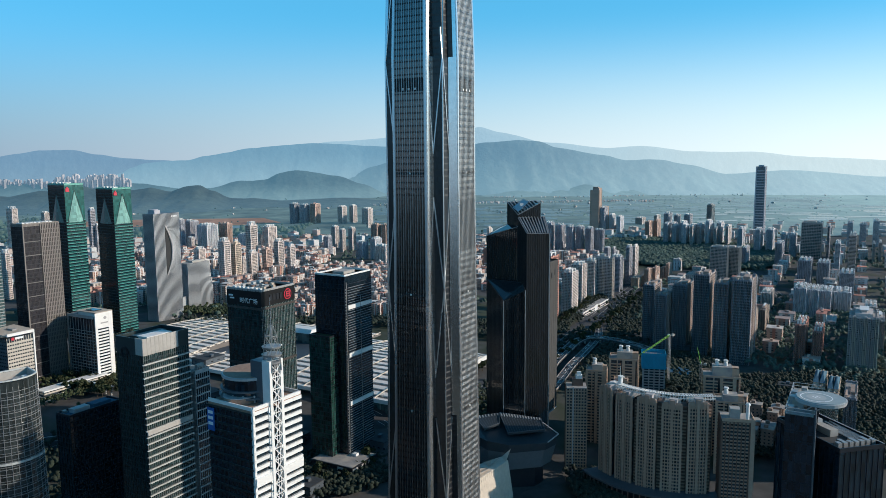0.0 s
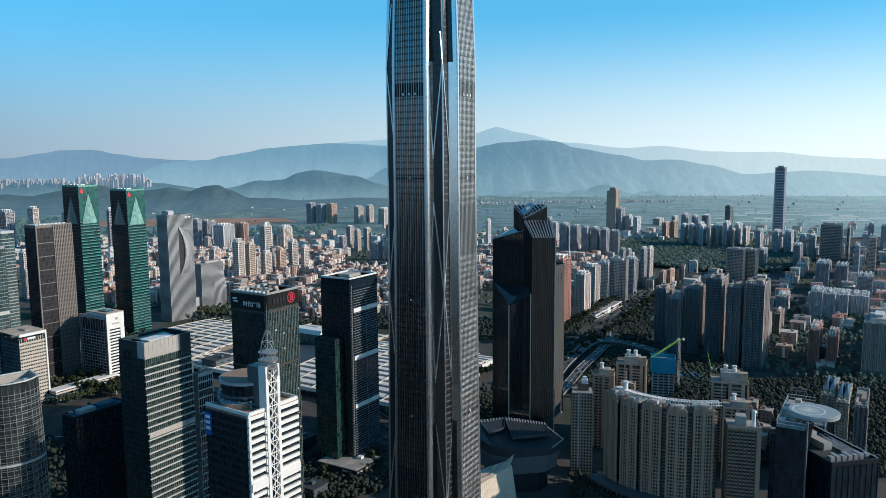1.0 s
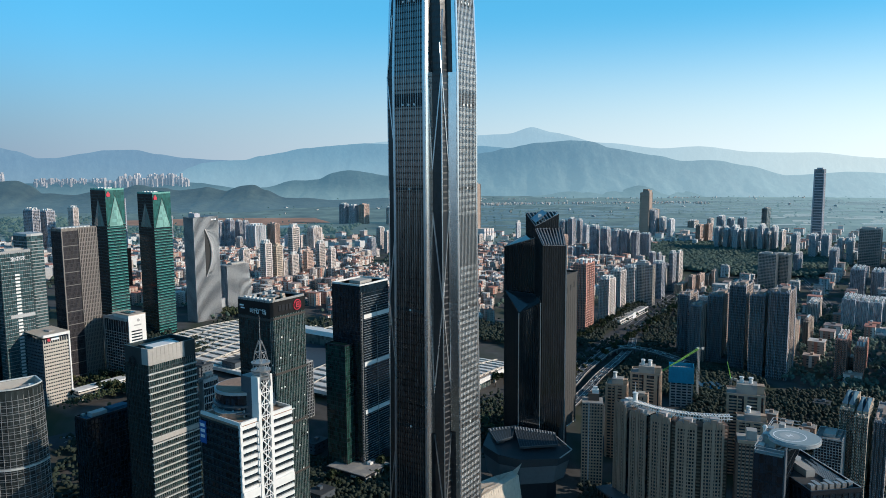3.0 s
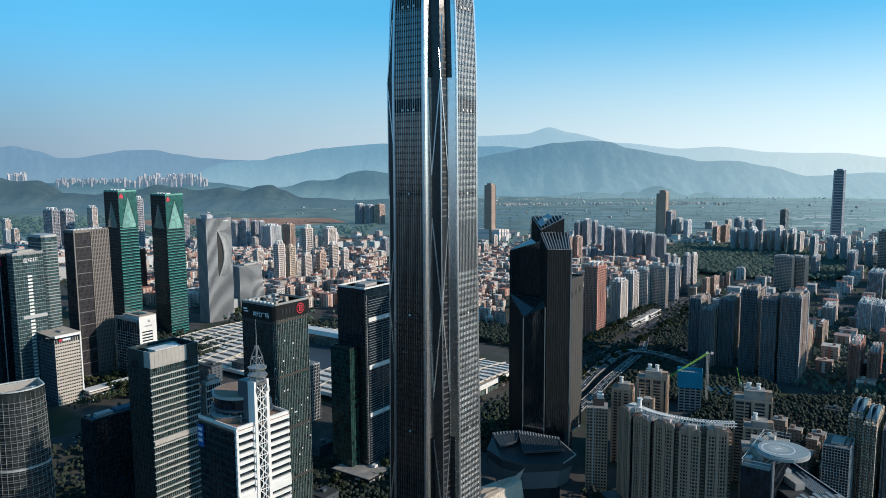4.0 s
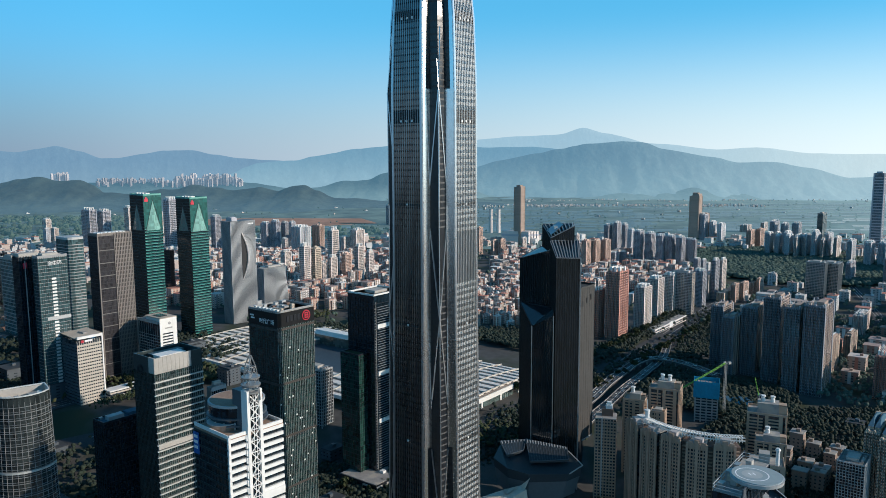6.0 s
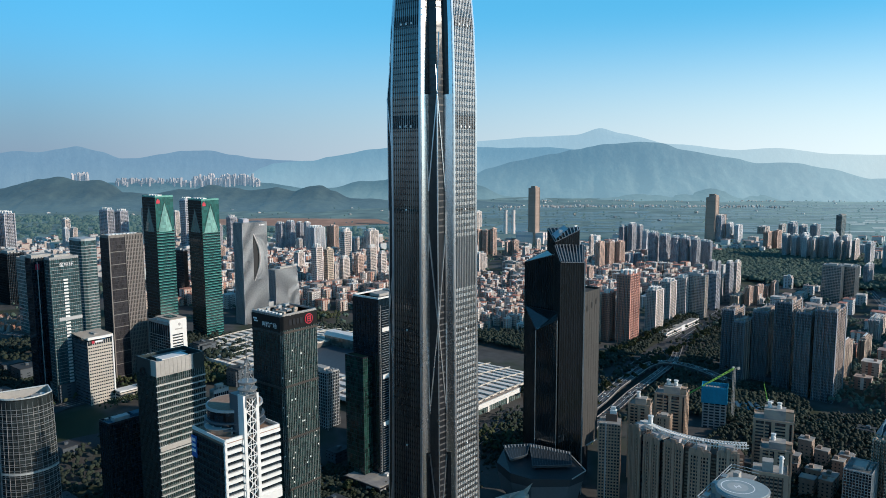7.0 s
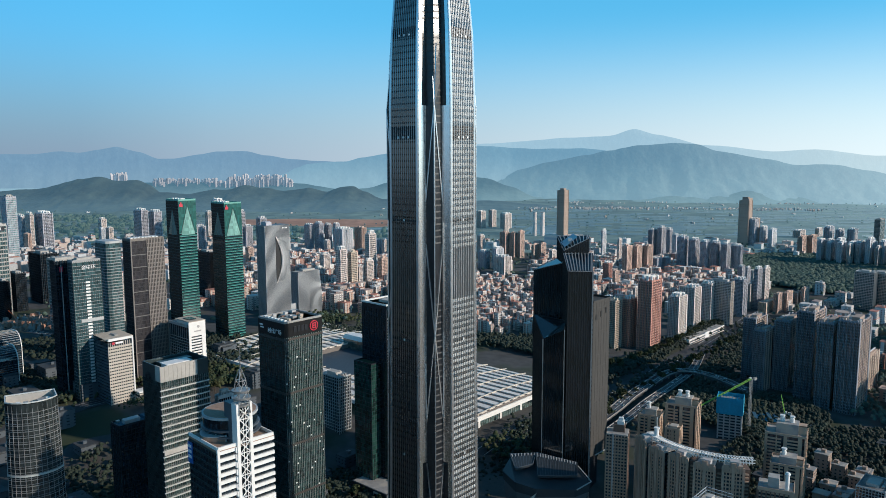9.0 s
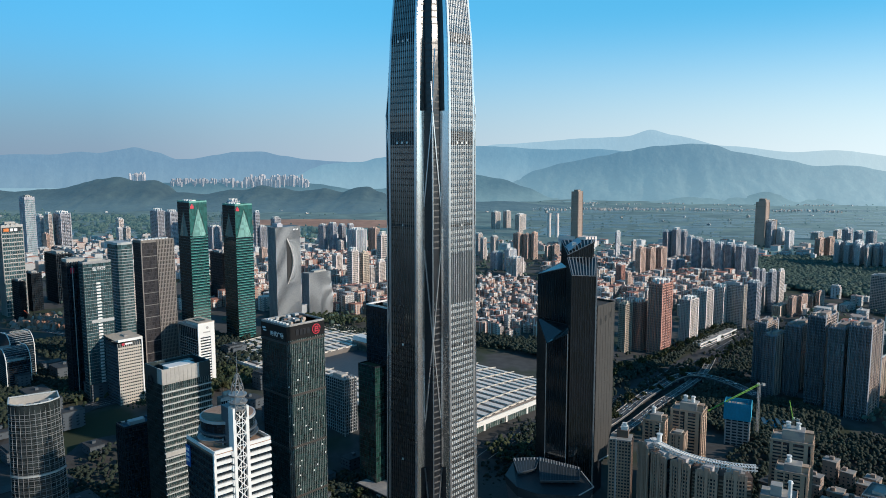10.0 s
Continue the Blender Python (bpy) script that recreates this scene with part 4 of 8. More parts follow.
# ---- banded grey-green tower ----
def banded_tower():
    wl, wr, h = 24.1, 34.6, 162.4
    r = thing("office_tower", "office tower with pale storey fins and a concrete crown", "skyscraper", -133.3, 457.0, 0, GRID)
    part("glazing", Shape().prism(rect(wl, wr), rect(wl, wr), 0, h - 11), M["glass_band"], r)
    n = 36
    for i in range(n):
        z = 1.5 + (h - 14) * i / n
        bar("storey_fin", r, "fin_pale", 0.45, wr / 2, z, z + 0.75, 1.1, wr + 0.6)
        bar("rail", r, "teal_frame", 0.75, wr / 2, z + 1.15, z + 1.3, 0.25, wr + 0.6)
        bar("corner_plate", r, "white_paint", 0.35, -0.35, z, z + 0.5, 1.0, 1.0)
    ribs(r, rect(wl, wr), [h - 11] * 4, 1.5, 0.14, 0.3, "fin_grey", only=(1,))
    ribs(r, rect(wl, wr), [h - 11] * 4, 1.6, 0.3, 0.3, "teal_frame", only=(0, 2, 3))
    storeys(r, rect(wl, wr, 0.1), spaced(3, h - 14, 40), 0.7, "teal_frame")
    bar("refuge_band", r, "concrete", 0.4, wr / 2 - 0.2, 102, 105, 1.3, wr)
    bar("refuge_band", r, "concrete", 0.4, wr / 2 - 0.2, 45, 48, 1.3, wr)
    # crown
    part("crown_wall", Shape().box(-wl, -6.2, 0, 0.6, h - 11, h - 0.5), M["teal_frame"], r)
    for k in range(9):
        y = -0.1 + k * (wr - 8) / 9
        bar("crown_panel", r, "concrete", 0.15, y + (wr - 8) / 18, h - 10.6, h - 0.4, 0.5, (wr - 8) / 9 - 0.12)
    # Dark panel in place of the cast shadow on the crown's end.
    part("crown_wall", Shape().box(-0.1, 0.4, wr - 8, wr, h - 11, h - 0.5), M["teal_frame"], r)
    part("crown_wall", Shape().box(-wl, 0.4, wr - 0.6, wr, h - 11, h - 0.5), M["teal_frame"], r)
    part("crown_wall", Shape().box(-wl, -wl + 0.6, 0.6, wr - 0.6, h - 11, h - 0.5), M["teal_frame"], r)
    part("crown_corner", Shape().box(-6.2, 0.3, -0.3, 0.6, h - 10.6, h - 0.2), M["concrete"], r)
    part("crown_back", Shape().box(-0.6, -0.12, 0.6, wr - 0.6, h - 11, h - 0.6), M["concrete"], r)
    part("roof", Shape().box(-wl + 0.6, -0.6, 0.6, wr - 0.6, h - 6, h - 5.6), M["roof_grey"], r)
    part("plant_room", Shape().box(-12, -4, 7, wr - 10, h - 5.6, h - 1.2), M["white_paint"], r)
    part("plant_room", Shape().box(-wl + 3, -14, 8, wr - 4, h - 5.6, h - 1.8), M["teal_frame"], r)
    part("plant_slab", Shape().box(-12.6, -3.4, 6.4, wr - 9.4, h - 1.2, h - 0.8), M["white_paint"], r)
    s = Shape()
    for a in range(20):
        t0, t1 = math.tau * a / 20, math.tau * (a + 1) / 20
        for rad in (2.2, 3.2):
            s.beam((-16 + rad * math.cos(t0), -0.5, 152.5 + rad * math.sin(t0)), (-16 + rad * math.cos(t1), -0.5, 152.5 + rad * math.sin(t1)), 0.35)
    part("ring_sign", s, M["dark_frame"], r)


M["fin_pale"] = mat("pale_fin", (0.6, 0.61, 0.59), 0.45, 0.3)
M["teal_frame"] = mat("teal_frame", (0.035, 0.055, 0.06), 0.35, 0.3)
banded_tower()


# ---- black tower with louvred side ----
def louvred_tower():
    wl, wr, h = 31.4, 38.9, 169.8
    r = thing("office_tower", "black glass tower with fine louvres and white refuge bands", "skyscraper", -17.1, 633.8, 0, GRID)
    part("glazing", Shape().prism(rect(wl, wr), rect(wl, wr), 0, h - 0.6), M["glass_dark"], r)
    for i in range(72):
        z = 3 + (h - 12) * i / 72
        bar("louvre", r, "fin_grey", 0.3, wr / 2 + 2, z, z + 0.26, 0.7, wr - 4)
    ribs(r, rect(wl, wr), [h - 4] * 4, 3.2, 0.25, 0.25, "dark_frame", only=(0, 2, 3))
    storeys(r, rect(wl, wr, 0.1), spaced(3, h - 8, 44), 0.4, "dark_frame")
    for z in (140, 98, 55):
        bar("refuge_band", r, "white_paint", 0.3, wr / 2 + 2, z, z + 3.6, 1.1, wr - 4)
    bar("edge_strip", r, "steel_dull", 0.1, 2.2, 0, h - 6, 0.6, 0.5)
    bar("edge_strip", r, "steel", 0.9, wr * 0.55, 8, h - 20, 0.35, 0.35)
    for i in range(60):
        z = 6 + (h - 16) * i / 60
        bar("corner_plate", r, "steel", 0.25, 1.1, z, z + 0.9, 0.35, 1.0)
    ring_wall(r, wl, wr, h - 0.8, h + 0.8, 0.9, "white_paint")
    part("roof", Shape().box(-wl + 0.9, -0.9, 0.9, wr - 0.9, h - 1, h - 0.6), M["roof_tan"], r)
    part("plant_room", Shape().box(-20, -8, 10, 26, h - 0.6, h + 1.8), M["concrete"], r)
    # lower wing of the same tower
    w = thing("office_wing", "dark green glass wing with a planted roof beside a black tower", "office block", -30.6, 630.6, 0, GRID)
    part("glazing", Shape().prism(rect(22, 18), rect(22, 18), 0, 117), M["glass_wing"], w)
    ribs(w, rect(22, 18), [118] * 4, 2.2, 0.2, 0.2, "dark_frame", only=(0, 1))
    storeys(w, rect(22, 18, 0.12), spaced(4, 114, 28), 0.6, "teal_frame")
    ring_wall(w, 22, 18, 117, 118.4, 0.6, "dark_frame")
    part("planted_roof", Shape().box(-21.4, -0.6, 0.6, 17.4, 116.9, 117.3), M["foliage"], w)
    # podium
    p = thing("podium", "dark low podium with white window boxes beside a tower", "podium", -24, 606, 0, GRID)
    part("wall", Shape().box(-34, 10, 4, 40, 0, 12), M["dark_frame"], p)
    part("roof", Shape().box(-33, 9, 5, 39, 12, 12.3), M["roof_grey"], p)
    for x, y in ((-2, 4), (10, 8), (10, 20), (10, 30)):
        bar("window_box", p, "concrete", x, y, 3, 11, 6.5 if y == 4 else 1.2, 1.2 if y == 4 else 6.5)
        bar("window_pane", p, "glass_dark", x + (0 if y == 4 else 0.15), y - (0.15 if y == 4 else 0), 4.5, 9.5, 5 if y == 4 else 1.2, 1.2 if y == 4 else 5)
    part("plant_unit", Shape().box(-6, -2, 26, 30, 12.3, 14.4), M["white_paint"], p)


M["glass_wing"] = glass_wall("wing_glass", (0.018, 0.06, 0.05), 0.1, 0.5, (2.2, 2.2, 4), 0.6)
louvred_tower()


# ---- pale slab with white frame ----
def framed_slab():
    wl, wr, h = 31.6, 26.3, 101
    r = thing("office_tower", "pale stone office tower framed in white with a tan roof", "office block", -345.0, 750.8, 0, GRID)
    part("glazing", Shape().prism(rect(wl, wr), rect(wl, wr), 0, h - 3), M["glass_window"], r)
    n = 26
    for i in range(n):
        z = 4 + (h - 10) * i / n
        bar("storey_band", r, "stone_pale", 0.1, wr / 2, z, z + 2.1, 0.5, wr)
        # Left face banded in slate: its shade painted as a darker material.
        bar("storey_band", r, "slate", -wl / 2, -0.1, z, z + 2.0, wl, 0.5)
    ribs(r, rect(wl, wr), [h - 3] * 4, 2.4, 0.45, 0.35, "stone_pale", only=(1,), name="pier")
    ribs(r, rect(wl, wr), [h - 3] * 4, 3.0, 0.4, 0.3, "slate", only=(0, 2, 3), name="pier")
    bar("white_frame", r, "white_paint", 0.4, wr + 0.5, 0, h + 1.5, 1.4, 1.4)
    bar("white_frame", r, "white_paint", 0.5, wr / 2, h - 1.2, h + 1.5, 1.6, wr)
    bar("white_frame", r, "white_paint", 0.6, wr / 2, 0.5, 2.5, 1.6, wr + 2)
    bar("white_frame", r, "white_paint", -wl / 2, -0.5, 0.5, 2.5, wl, 1.6)
    part("roof", Shape().prism(rect(wl, wr, 0.6), rect(wl, wr, 0.6), [h + 1, h - 1, h + 1.4, h + 2.4], [h + 1.6, h - 0.4, h + 2, h + 3]), M["roof_tan"], r)
    part("roof_hatch", Shape().box(-20, -10, 12, 17, h + 1, h + 3), M["roof_grey"], r)
    part("sign", Shape().cyl(0, 0, 0, 0.5, 1.6, n=16), M["sign_red"], r, "round red sign").matrix_basis = pose(0.5, 5.5, h - 4, 0, 90, 0)
    bar("sign_bar", r, "sign_white", 0.6, 12, h - 5, h - 3, 0.3, 8, 0)
    # long white-framed wing to the back
    w = thing("link_building", "low white-framed link building with ribbon windows", "link building", -329, 772, 28, GRID)
    part("glazing", Shape().box(-1, 11, 0, 70, 0, 11), M["glass_window"], w)
    for z in (0.6, 4.4, 8.2):
        part("storey_band", Shape().box(-1.3, 11.4, -0.3, 70.3, z, z + 1.6), M["stone_pale"], w)
    part("roof_slab", Shape().box(-1.8, 12.2, -1, 71, 11, 12.4), M["white_paint"], w)
    part("plinth", Shape().box(-2, 14, -2, 72, 0, 0.6), M["white_paint"], w)
    bridge = thing("footbridge", "white covered footbridge over the gardens", "footbridge", -312, 790, 28, GRID)
    part("deck", Shape().box(0, 48, 20, 24, 6, 7), M["concrete"], bridge)
    part("canopy", Shape().box(0, 48, 19.6, 24.4, 9.6, 10.1), M["white_paint"], bridge)
    for k in range(6):
        part("post", Shape().box(2 + k * 9, 2.6 + k * 9, 21.7, 22.3, 0, 9.6), M["white_paint"], bridge)


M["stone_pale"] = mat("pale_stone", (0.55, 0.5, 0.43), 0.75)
framed_slab()


# ---- white office block ----
def white_block():
    wl, wr, h = 46, 21.2, 105
    r = thing("office_block", "white office block with ribbon windows and a dark glass side", "office block", -287.6, 822.6, 0, GRID)
    part("glazing", Shape().prism(rect(wl, wr), rect(wl, wr), 0, h - 4), M["glass_dark"], r)
    for i in range(26):
        z = 2 + (h - 18) * i / 26
        bar("storey_band", r, "white_paint", 0.2, wr / 2, z, z + 1.7, 0.6, wr)
        bar("storey_fin", r, "grey_wall", -wl / 2, -0.15, z, z + 0.5, wl - 2, 0.6)
    ribs(r, rect(wl, wr), [h - 6] * 4, 4.6, 0.3, 0.3, "grey_wall", only=(0,))
    bar("white_end", r, "white_paint", 0.3, wr - 2.4, 0, h + 1, 1.2, 5)
    bar("white_end", r, "white_paint", 0.3, 1.4, 0, h - 4, 1.2, 3)
    bar("white_head", r, "white_paint", 0.3, wr / 2, h - 16, h + 1, 1.0, wr)
    bar("grey_head", r, "grey_wall", -wl / 2 - 1, -0.4, h - 5, h - 2, wl - 2, 1.4)
    bar("grey_frame", r, "steel_dull", -wl + 1, -0.4, 0, h - 2, 2, 1.4)
    part("roof", Shape().box(-wl, 0, 0, wr, h - 4, h - 3), M["roof_grey"], r)
    part("penthouse", Shape().box(-30, 0.2, 2, wr, h - 3, h + 1), M["white_paint"], r)
    part("roof_deck", Shape().box(-32, 0.8, 1, wr + 0.6, h + 1, h + 1.8), M["roof_tan"], r)
    part("roof_light", Shape().box(-22, -8, 6, 15, h + 1.8, h + 2.8), M["glass_dark"], r)
    part("logo_mark", Shape().cyl(0, 0, 0, 0.4, 1.8, n=6), M["steel_dull"], r).matrix_basis = pose(0.8, 12, h - 5, 0, 90, 0)
    bar("sign_bar", r, "steel_dull", 0.9, 11, h - 11, h - 9.6, 0.3, 9)


white_block()


# ---- brown tower: plain bays beside a square grid ----
def brown_tower():
    wl, wr, h = 20, 41, 202
    r = thing("office_tower", "dark brown tower, half smooth bays and half square window grid", "skyscraper", -354.8, 825.0, 0, GRID)
    part("glazing", Shape().prism(rect(wl, wr), rect(wl, wr), 0, h - 2), M["glass_brown"], r)
    for i in range(42):
        z = 2 + (h - 4) * i / 42
        bar("grid_rail", r, "stone_brown", 0.3, wr * 0.73, z, z + 1.25, 0.8, wr * 0.52)
    for j in range(12):
        y = wr * 0.48 + (wr * 0.52 - 0.4) * j / 11
        bar("grid_post", r, "stone_brown", 0.4, y, 0, h, 0.9, 0.95)
    for i in range(13):
        z = 8 + (h - 12) * i / 13
        bar("bay_band", r, "bronze_pale", 0.1, wr * 0.24, z, z + 0.8, 0.4, wr * 0.46)
    ribs(r, rect(wl, wr), [h] * 4, 1.4, 0.12, 0.12, "bronze_band", only=(1,))
    ribs(r, rect(wl, wr), [h] * 4, 2.0, 0.2, 0.2, "dark_frame", only=(0, 2, 3))
    storeys(r, rect(wl, wr, 0.06), spaced(4, h - 6, 42), 0.5, "dark_frame")
    bar("edge_post", r, "stone_brown", 0.1, 0.4, 0, h + 1, 1.0, 1.2)
    ring_wall(r, wl, wr, h - 2, h + 1.2, 0.8, "stone_brown")
    part("roof", Shape().box(-wl + 0.8, -0.8, 0.8, wr - 0.8, h - 2.2, h - 1.8), M["roof_grey"], r)
    for k in range(8):
        part("cooling_unit", Shape().box(-15, -5, 3 + k * 4.4, 6 + k * 4.4, h - 1.8, h + 1.6), M["white_paint"], r)


M["glass_brown"] = glass_wall("brown_glass", (0.035, 0.034, 0.04), 0.14, 0.4, (1.4, 1.4, 4.8), 0.35)
M["stone_brown"] = mat("brown_stone", (0.22, 0.195, 0.175), 0.7)
M["bronze_pale"] = mat("pale_bronze", (0.16, 0.15, 0.145), 0.5, 0.2)
brown_tower()


# ---- twin green towers with folded facets ----
def green_tower(x, y, wl, wr, h):
    r = thing("green_tower", "green glass tower with folded triangular facets and a red sign", "skyscraper", x, y, 0, GRID, "twin green towers")
    a = [(-wl, 0), (0, 0), (0, wr), (-wl, wr)]
    part("glazing", Shape().prism(a, a, 0, h), M["glass_green"], r)
    # Darker skin over the left face: its shade is put into the glass.
    part("side_skin", Shape().box(-wl, 0, -0.35, 0.02, 0, h), M["glass_green_shade"], r, "left side glass, darkened as shade")
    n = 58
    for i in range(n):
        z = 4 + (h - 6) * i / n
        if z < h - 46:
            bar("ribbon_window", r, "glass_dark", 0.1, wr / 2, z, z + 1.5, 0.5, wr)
            # Glints of sky on the right face, painted as paler storey lines.
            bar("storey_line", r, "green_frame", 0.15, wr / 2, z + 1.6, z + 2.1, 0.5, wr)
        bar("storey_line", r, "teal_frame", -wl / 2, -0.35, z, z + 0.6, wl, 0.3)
    # folded facets on the two seen faces: a tall triangle under the roof, sky light painted on the right one, and long
    # diagonals below
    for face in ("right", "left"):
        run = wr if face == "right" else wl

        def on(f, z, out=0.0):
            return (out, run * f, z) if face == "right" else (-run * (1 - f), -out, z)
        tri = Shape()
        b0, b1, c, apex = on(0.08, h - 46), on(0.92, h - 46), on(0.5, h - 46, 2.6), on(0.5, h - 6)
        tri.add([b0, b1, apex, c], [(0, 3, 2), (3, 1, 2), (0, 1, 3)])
        part("facet", tri, M["glass_facet"] if face == "right" else M["glass_green"], r, "folded glass facet, painted pale on the lit side")
        for f0, z0, f1, z1 in ((0.5, h - 80, 0.05, h - 46), (0.5, h - 80, 0.95, h - 46), (0.5, h - 80, 0.05, h - 130), (0.05, h - 130, 0.5, h - 190), (0.95, h - 130, 0.5, h - 190), (0.5, h - 80, 0.95, h - 130), (0.5, h - 6, 0.08, h - 46), (0.5, h - 6, 0.92, h - 46)):
            part("fold_line", Shape().beam(on(f0, z0, 0.3), on(f1, z1, 0.3), 0.34), M["teal_frame"], r)
    ring_wall(r, wl, wr, h, h + 2.2, 0.5, "green_frame")
    part("roof", Shape().box(-wl + 0.5, -0.5, 0.5, wr - 0.5, h, h + 0.3), M["roof_grey"], r)
    for k in range(4):
        part("roof_unit", Shape().box(-wl + 4 + 7 * k, -wl + 8 + 7 * k, 6, 12, h + 0.3, h + 3.2), M["white_paint"], r)
    part("sign", Shape().box(0.3, 0.9, 1, 6, h - 8, h - 4).box(0.3, 0.9, 2.5, 4.5, h - 4, h - 2), M["sign_red"], r, "red rooftop sign")


M["green_frame"] = mat("green_frame", (0.13, 0.36, 0.31), 0.4, 0.2)
M["glass_green_shade"] = glass_wall("dark_green_glass", (0.006, 0.022, 0.026), 0.08, 0.5, (2.2, 2.2, 3.8), 0.4)
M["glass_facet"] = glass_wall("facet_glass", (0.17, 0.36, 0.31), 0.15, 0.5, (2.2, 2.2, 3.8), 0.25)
green_tower(-363.7, 967.6, 32.5, 26, 238.5)
green_tower(-330.2, 1040.6, 34, 28.5, 230)


# ---- grey ribbed tower with a lens-shaped slit, and its annex ----
def slit_tower():
    wl, wr, h = 22, 46, 189.5
    r = thing("ribbed_tower", "grey ribbed tower with a lens-shaped vertical slit", "skyscraper", -305.5, 1136, 0, GRID)
    part("wall", Shape().prism(rect(wl, wr), rect(wl, wr), 0, h), M["slate"], r)
    ribs(r, rect(wl, wr), [h] * 4, 2.1, 0.8, 0.55, "grey_rib", only=(0, 2, 3), name="rib")
    # ribs on the seen face bow aside round the slit
    zc, zh = h - 55.5, 37
    y_edge = 0.42 * wr

    def bulge(z):
        """The open width of the slit at a height: a half lens."""
        k = (z - zc) / zh
        return 10.5 * max(0.0, 1 - k * k) ** 1.1
    zs = [zc - zh + 2 * zh * k / 18 for k in range(19)]
    for i in range(24):
        y = wr * i / 23
        if y <= y_edge:
            bar("rib", r, "grey_rib", 0.3, y, 0, h, 1.1, 0.8)
            continue
        # ribs beyond the slit's straight edge bow aside round it and stand proud where they are pressed together
        f = (y - y_edge) / (wr - y_edge)
        s = Shape()
        levels = [0] + zs + [h]
        for z0, z1 in zip(levels, levels[1:]):
            b0, b1 = bulge(z0), bulge(z1)
            y0, y1 = y + b0 * (1 - f) ** 1.6, y + b1 * (1 - f) ** 1.6
            o0, o1 = 0.85 + 0.16 * b0 * (1 - f) ** 3, 0.85 + 0.16 * b1 * (1 - f) ** 3
            s.prism([(-0.2, y0 - 0.4), (o0, y0 - 0.4), (o0, y0 + 0.4), (-0.2, y0 + 0.4)], [(-0.2, y1 - 0.4), (o1, y1 - 0.4), (o1, y1 + 0.4), (-0.2, y1 + 0.4)], z0, z1)
        part("rib", s, M["grey_rib"], r)
    # Black sheet on the wall stands in for the slit's dark depth.
    s = Shape().loft([[(0.05, y_edge + 0.5, z), (0.35, y_edge + 0.5, z), (0.35, y_edge + 0.55 + bulge(z), z), (0.05, y_edge + 0.55 + bulge(z), z)] for z in zs])
    part("slit", s, M["louvre"], r, "dark slit, its depth painted as a black sheet")
    s = Shape().loft([[(0.3, y_edge + 0.6 + bulge(z), z), (1.0 + 0.2 * bulge(z), y_edge + 1.0 + bulge(z), z), (0.3, y_edge + 2.4 + 1.15 * bulge(z), z)] for z in zs])
    part("slit_lip", s, M["white_wall"], r, "pale curved lip of the slit")
    part("penthouse", Shape().box(-18, -4, 6, 16, h, h + 5), M["blue_grey"], r)
    part("roof_disc", Shape().cyl(-11, 11, h + 5, h + 6, 6), M["blue_grey"], r)
    for k in range(4):
        bar("sign_bar", r, "sign_white", 0.95, wr * 0.72 + k * 2.6, h - 6, h - 4, 0.3, 1.8)
    a = thing("ribbed_annex", "grey ribbed annex with an outward-curving corner", "office block", -278.5, 1215, 0, GRID)
    part("wall", Shape().box(-20, 0, 0, 45, 0, 104), M["slate"], a)
    for i in range(23):
        y = 45 * i / 22
        b = Shape()
        for k in range(14):
            z0, z1 = 104 * k / 14, 104 * (k + 1) / 14

            def flare(z):
                # the far corner swells at mid-height and the near foot kicks out
                return max(0, y - 22) * 0.22 * max(0, math.sin(math.pi * (z - 8) / 88)) ** 2 + max(0, 16 - y) * 0.16 * max(0, 1 - z / 40)
            o0, o1 = flare(z0), flare(z1)
            b.prism([(-0.1, y - 0.45), (0.9 + o0, y - 0.45), (0.9 + o0, y + 0.45), (-0.1, y + 0.45)], [(-0.1, y - 0.45), (0.9 + o1, y - 0.45), (0.9 + o1, y + 0.45), (-0.1, y + 0.45)], z0, z1)
        part("rib", b, M["grey_rib"], a)
    ribs(a, rect(20, 45), [104] * 4, 2.1, 0.8, 0.5, "grey_rib", only=(0,), name="rib")
    part("roof", Shape().box(-19, -1, 1, 44, 104, 104.4), M["roof_grey"], a)
    part("plant_room", Shape().box(-14, -5, 14, 40, 104.4, 107), M["concrete"], a)
    part("plinth", Shape().box(-20, -4, -34, 0, 0, 52), M["grey_rib"], a)


M["grey_rib"] = mat("grey_metal_rib", (0.42, 0.43, 0.44), 0.5, 0.35)
slit_tower()

# ---- dark faceted tower of four shafts with slanted, slatted roofs ----
def shaft(root, name, poly, tops, spacing=1.9, low=0.0, slats=None):
    part(name, Shape().prism(poly, poly, low, list(tops)), M["glass_facet_dark"], root)
    ribs(root, poly, tops, spacing, 0.28, 0.3, "rib_dark", low=low)
    for (a, b), t0, t1 in zip(edges(poly), tops, tuple(tops[1:]) + (tops[0],)):
        part("eave", Shape().beam((a.x, a.y, t0), (b.x, b.y, t1), 0.55), M["fin_grey" if t0 > 170 else "rib_dark"], root)
    if slats:
        i, j, k, l, n = slats
        p = [Vector((*poly[q], tops[q] + 0.5)) for q in (i, j, k, l)]
        for m in range(n):
            f = (m + 0.5) / n
            part("roof_slat", Shape().beam(p[0].lerp(p[1], f), p[3].lerp(p[2], f), 0.75, 0.7), M["steel_dull" if tops[i] > 170 else "rib_dark"], root)


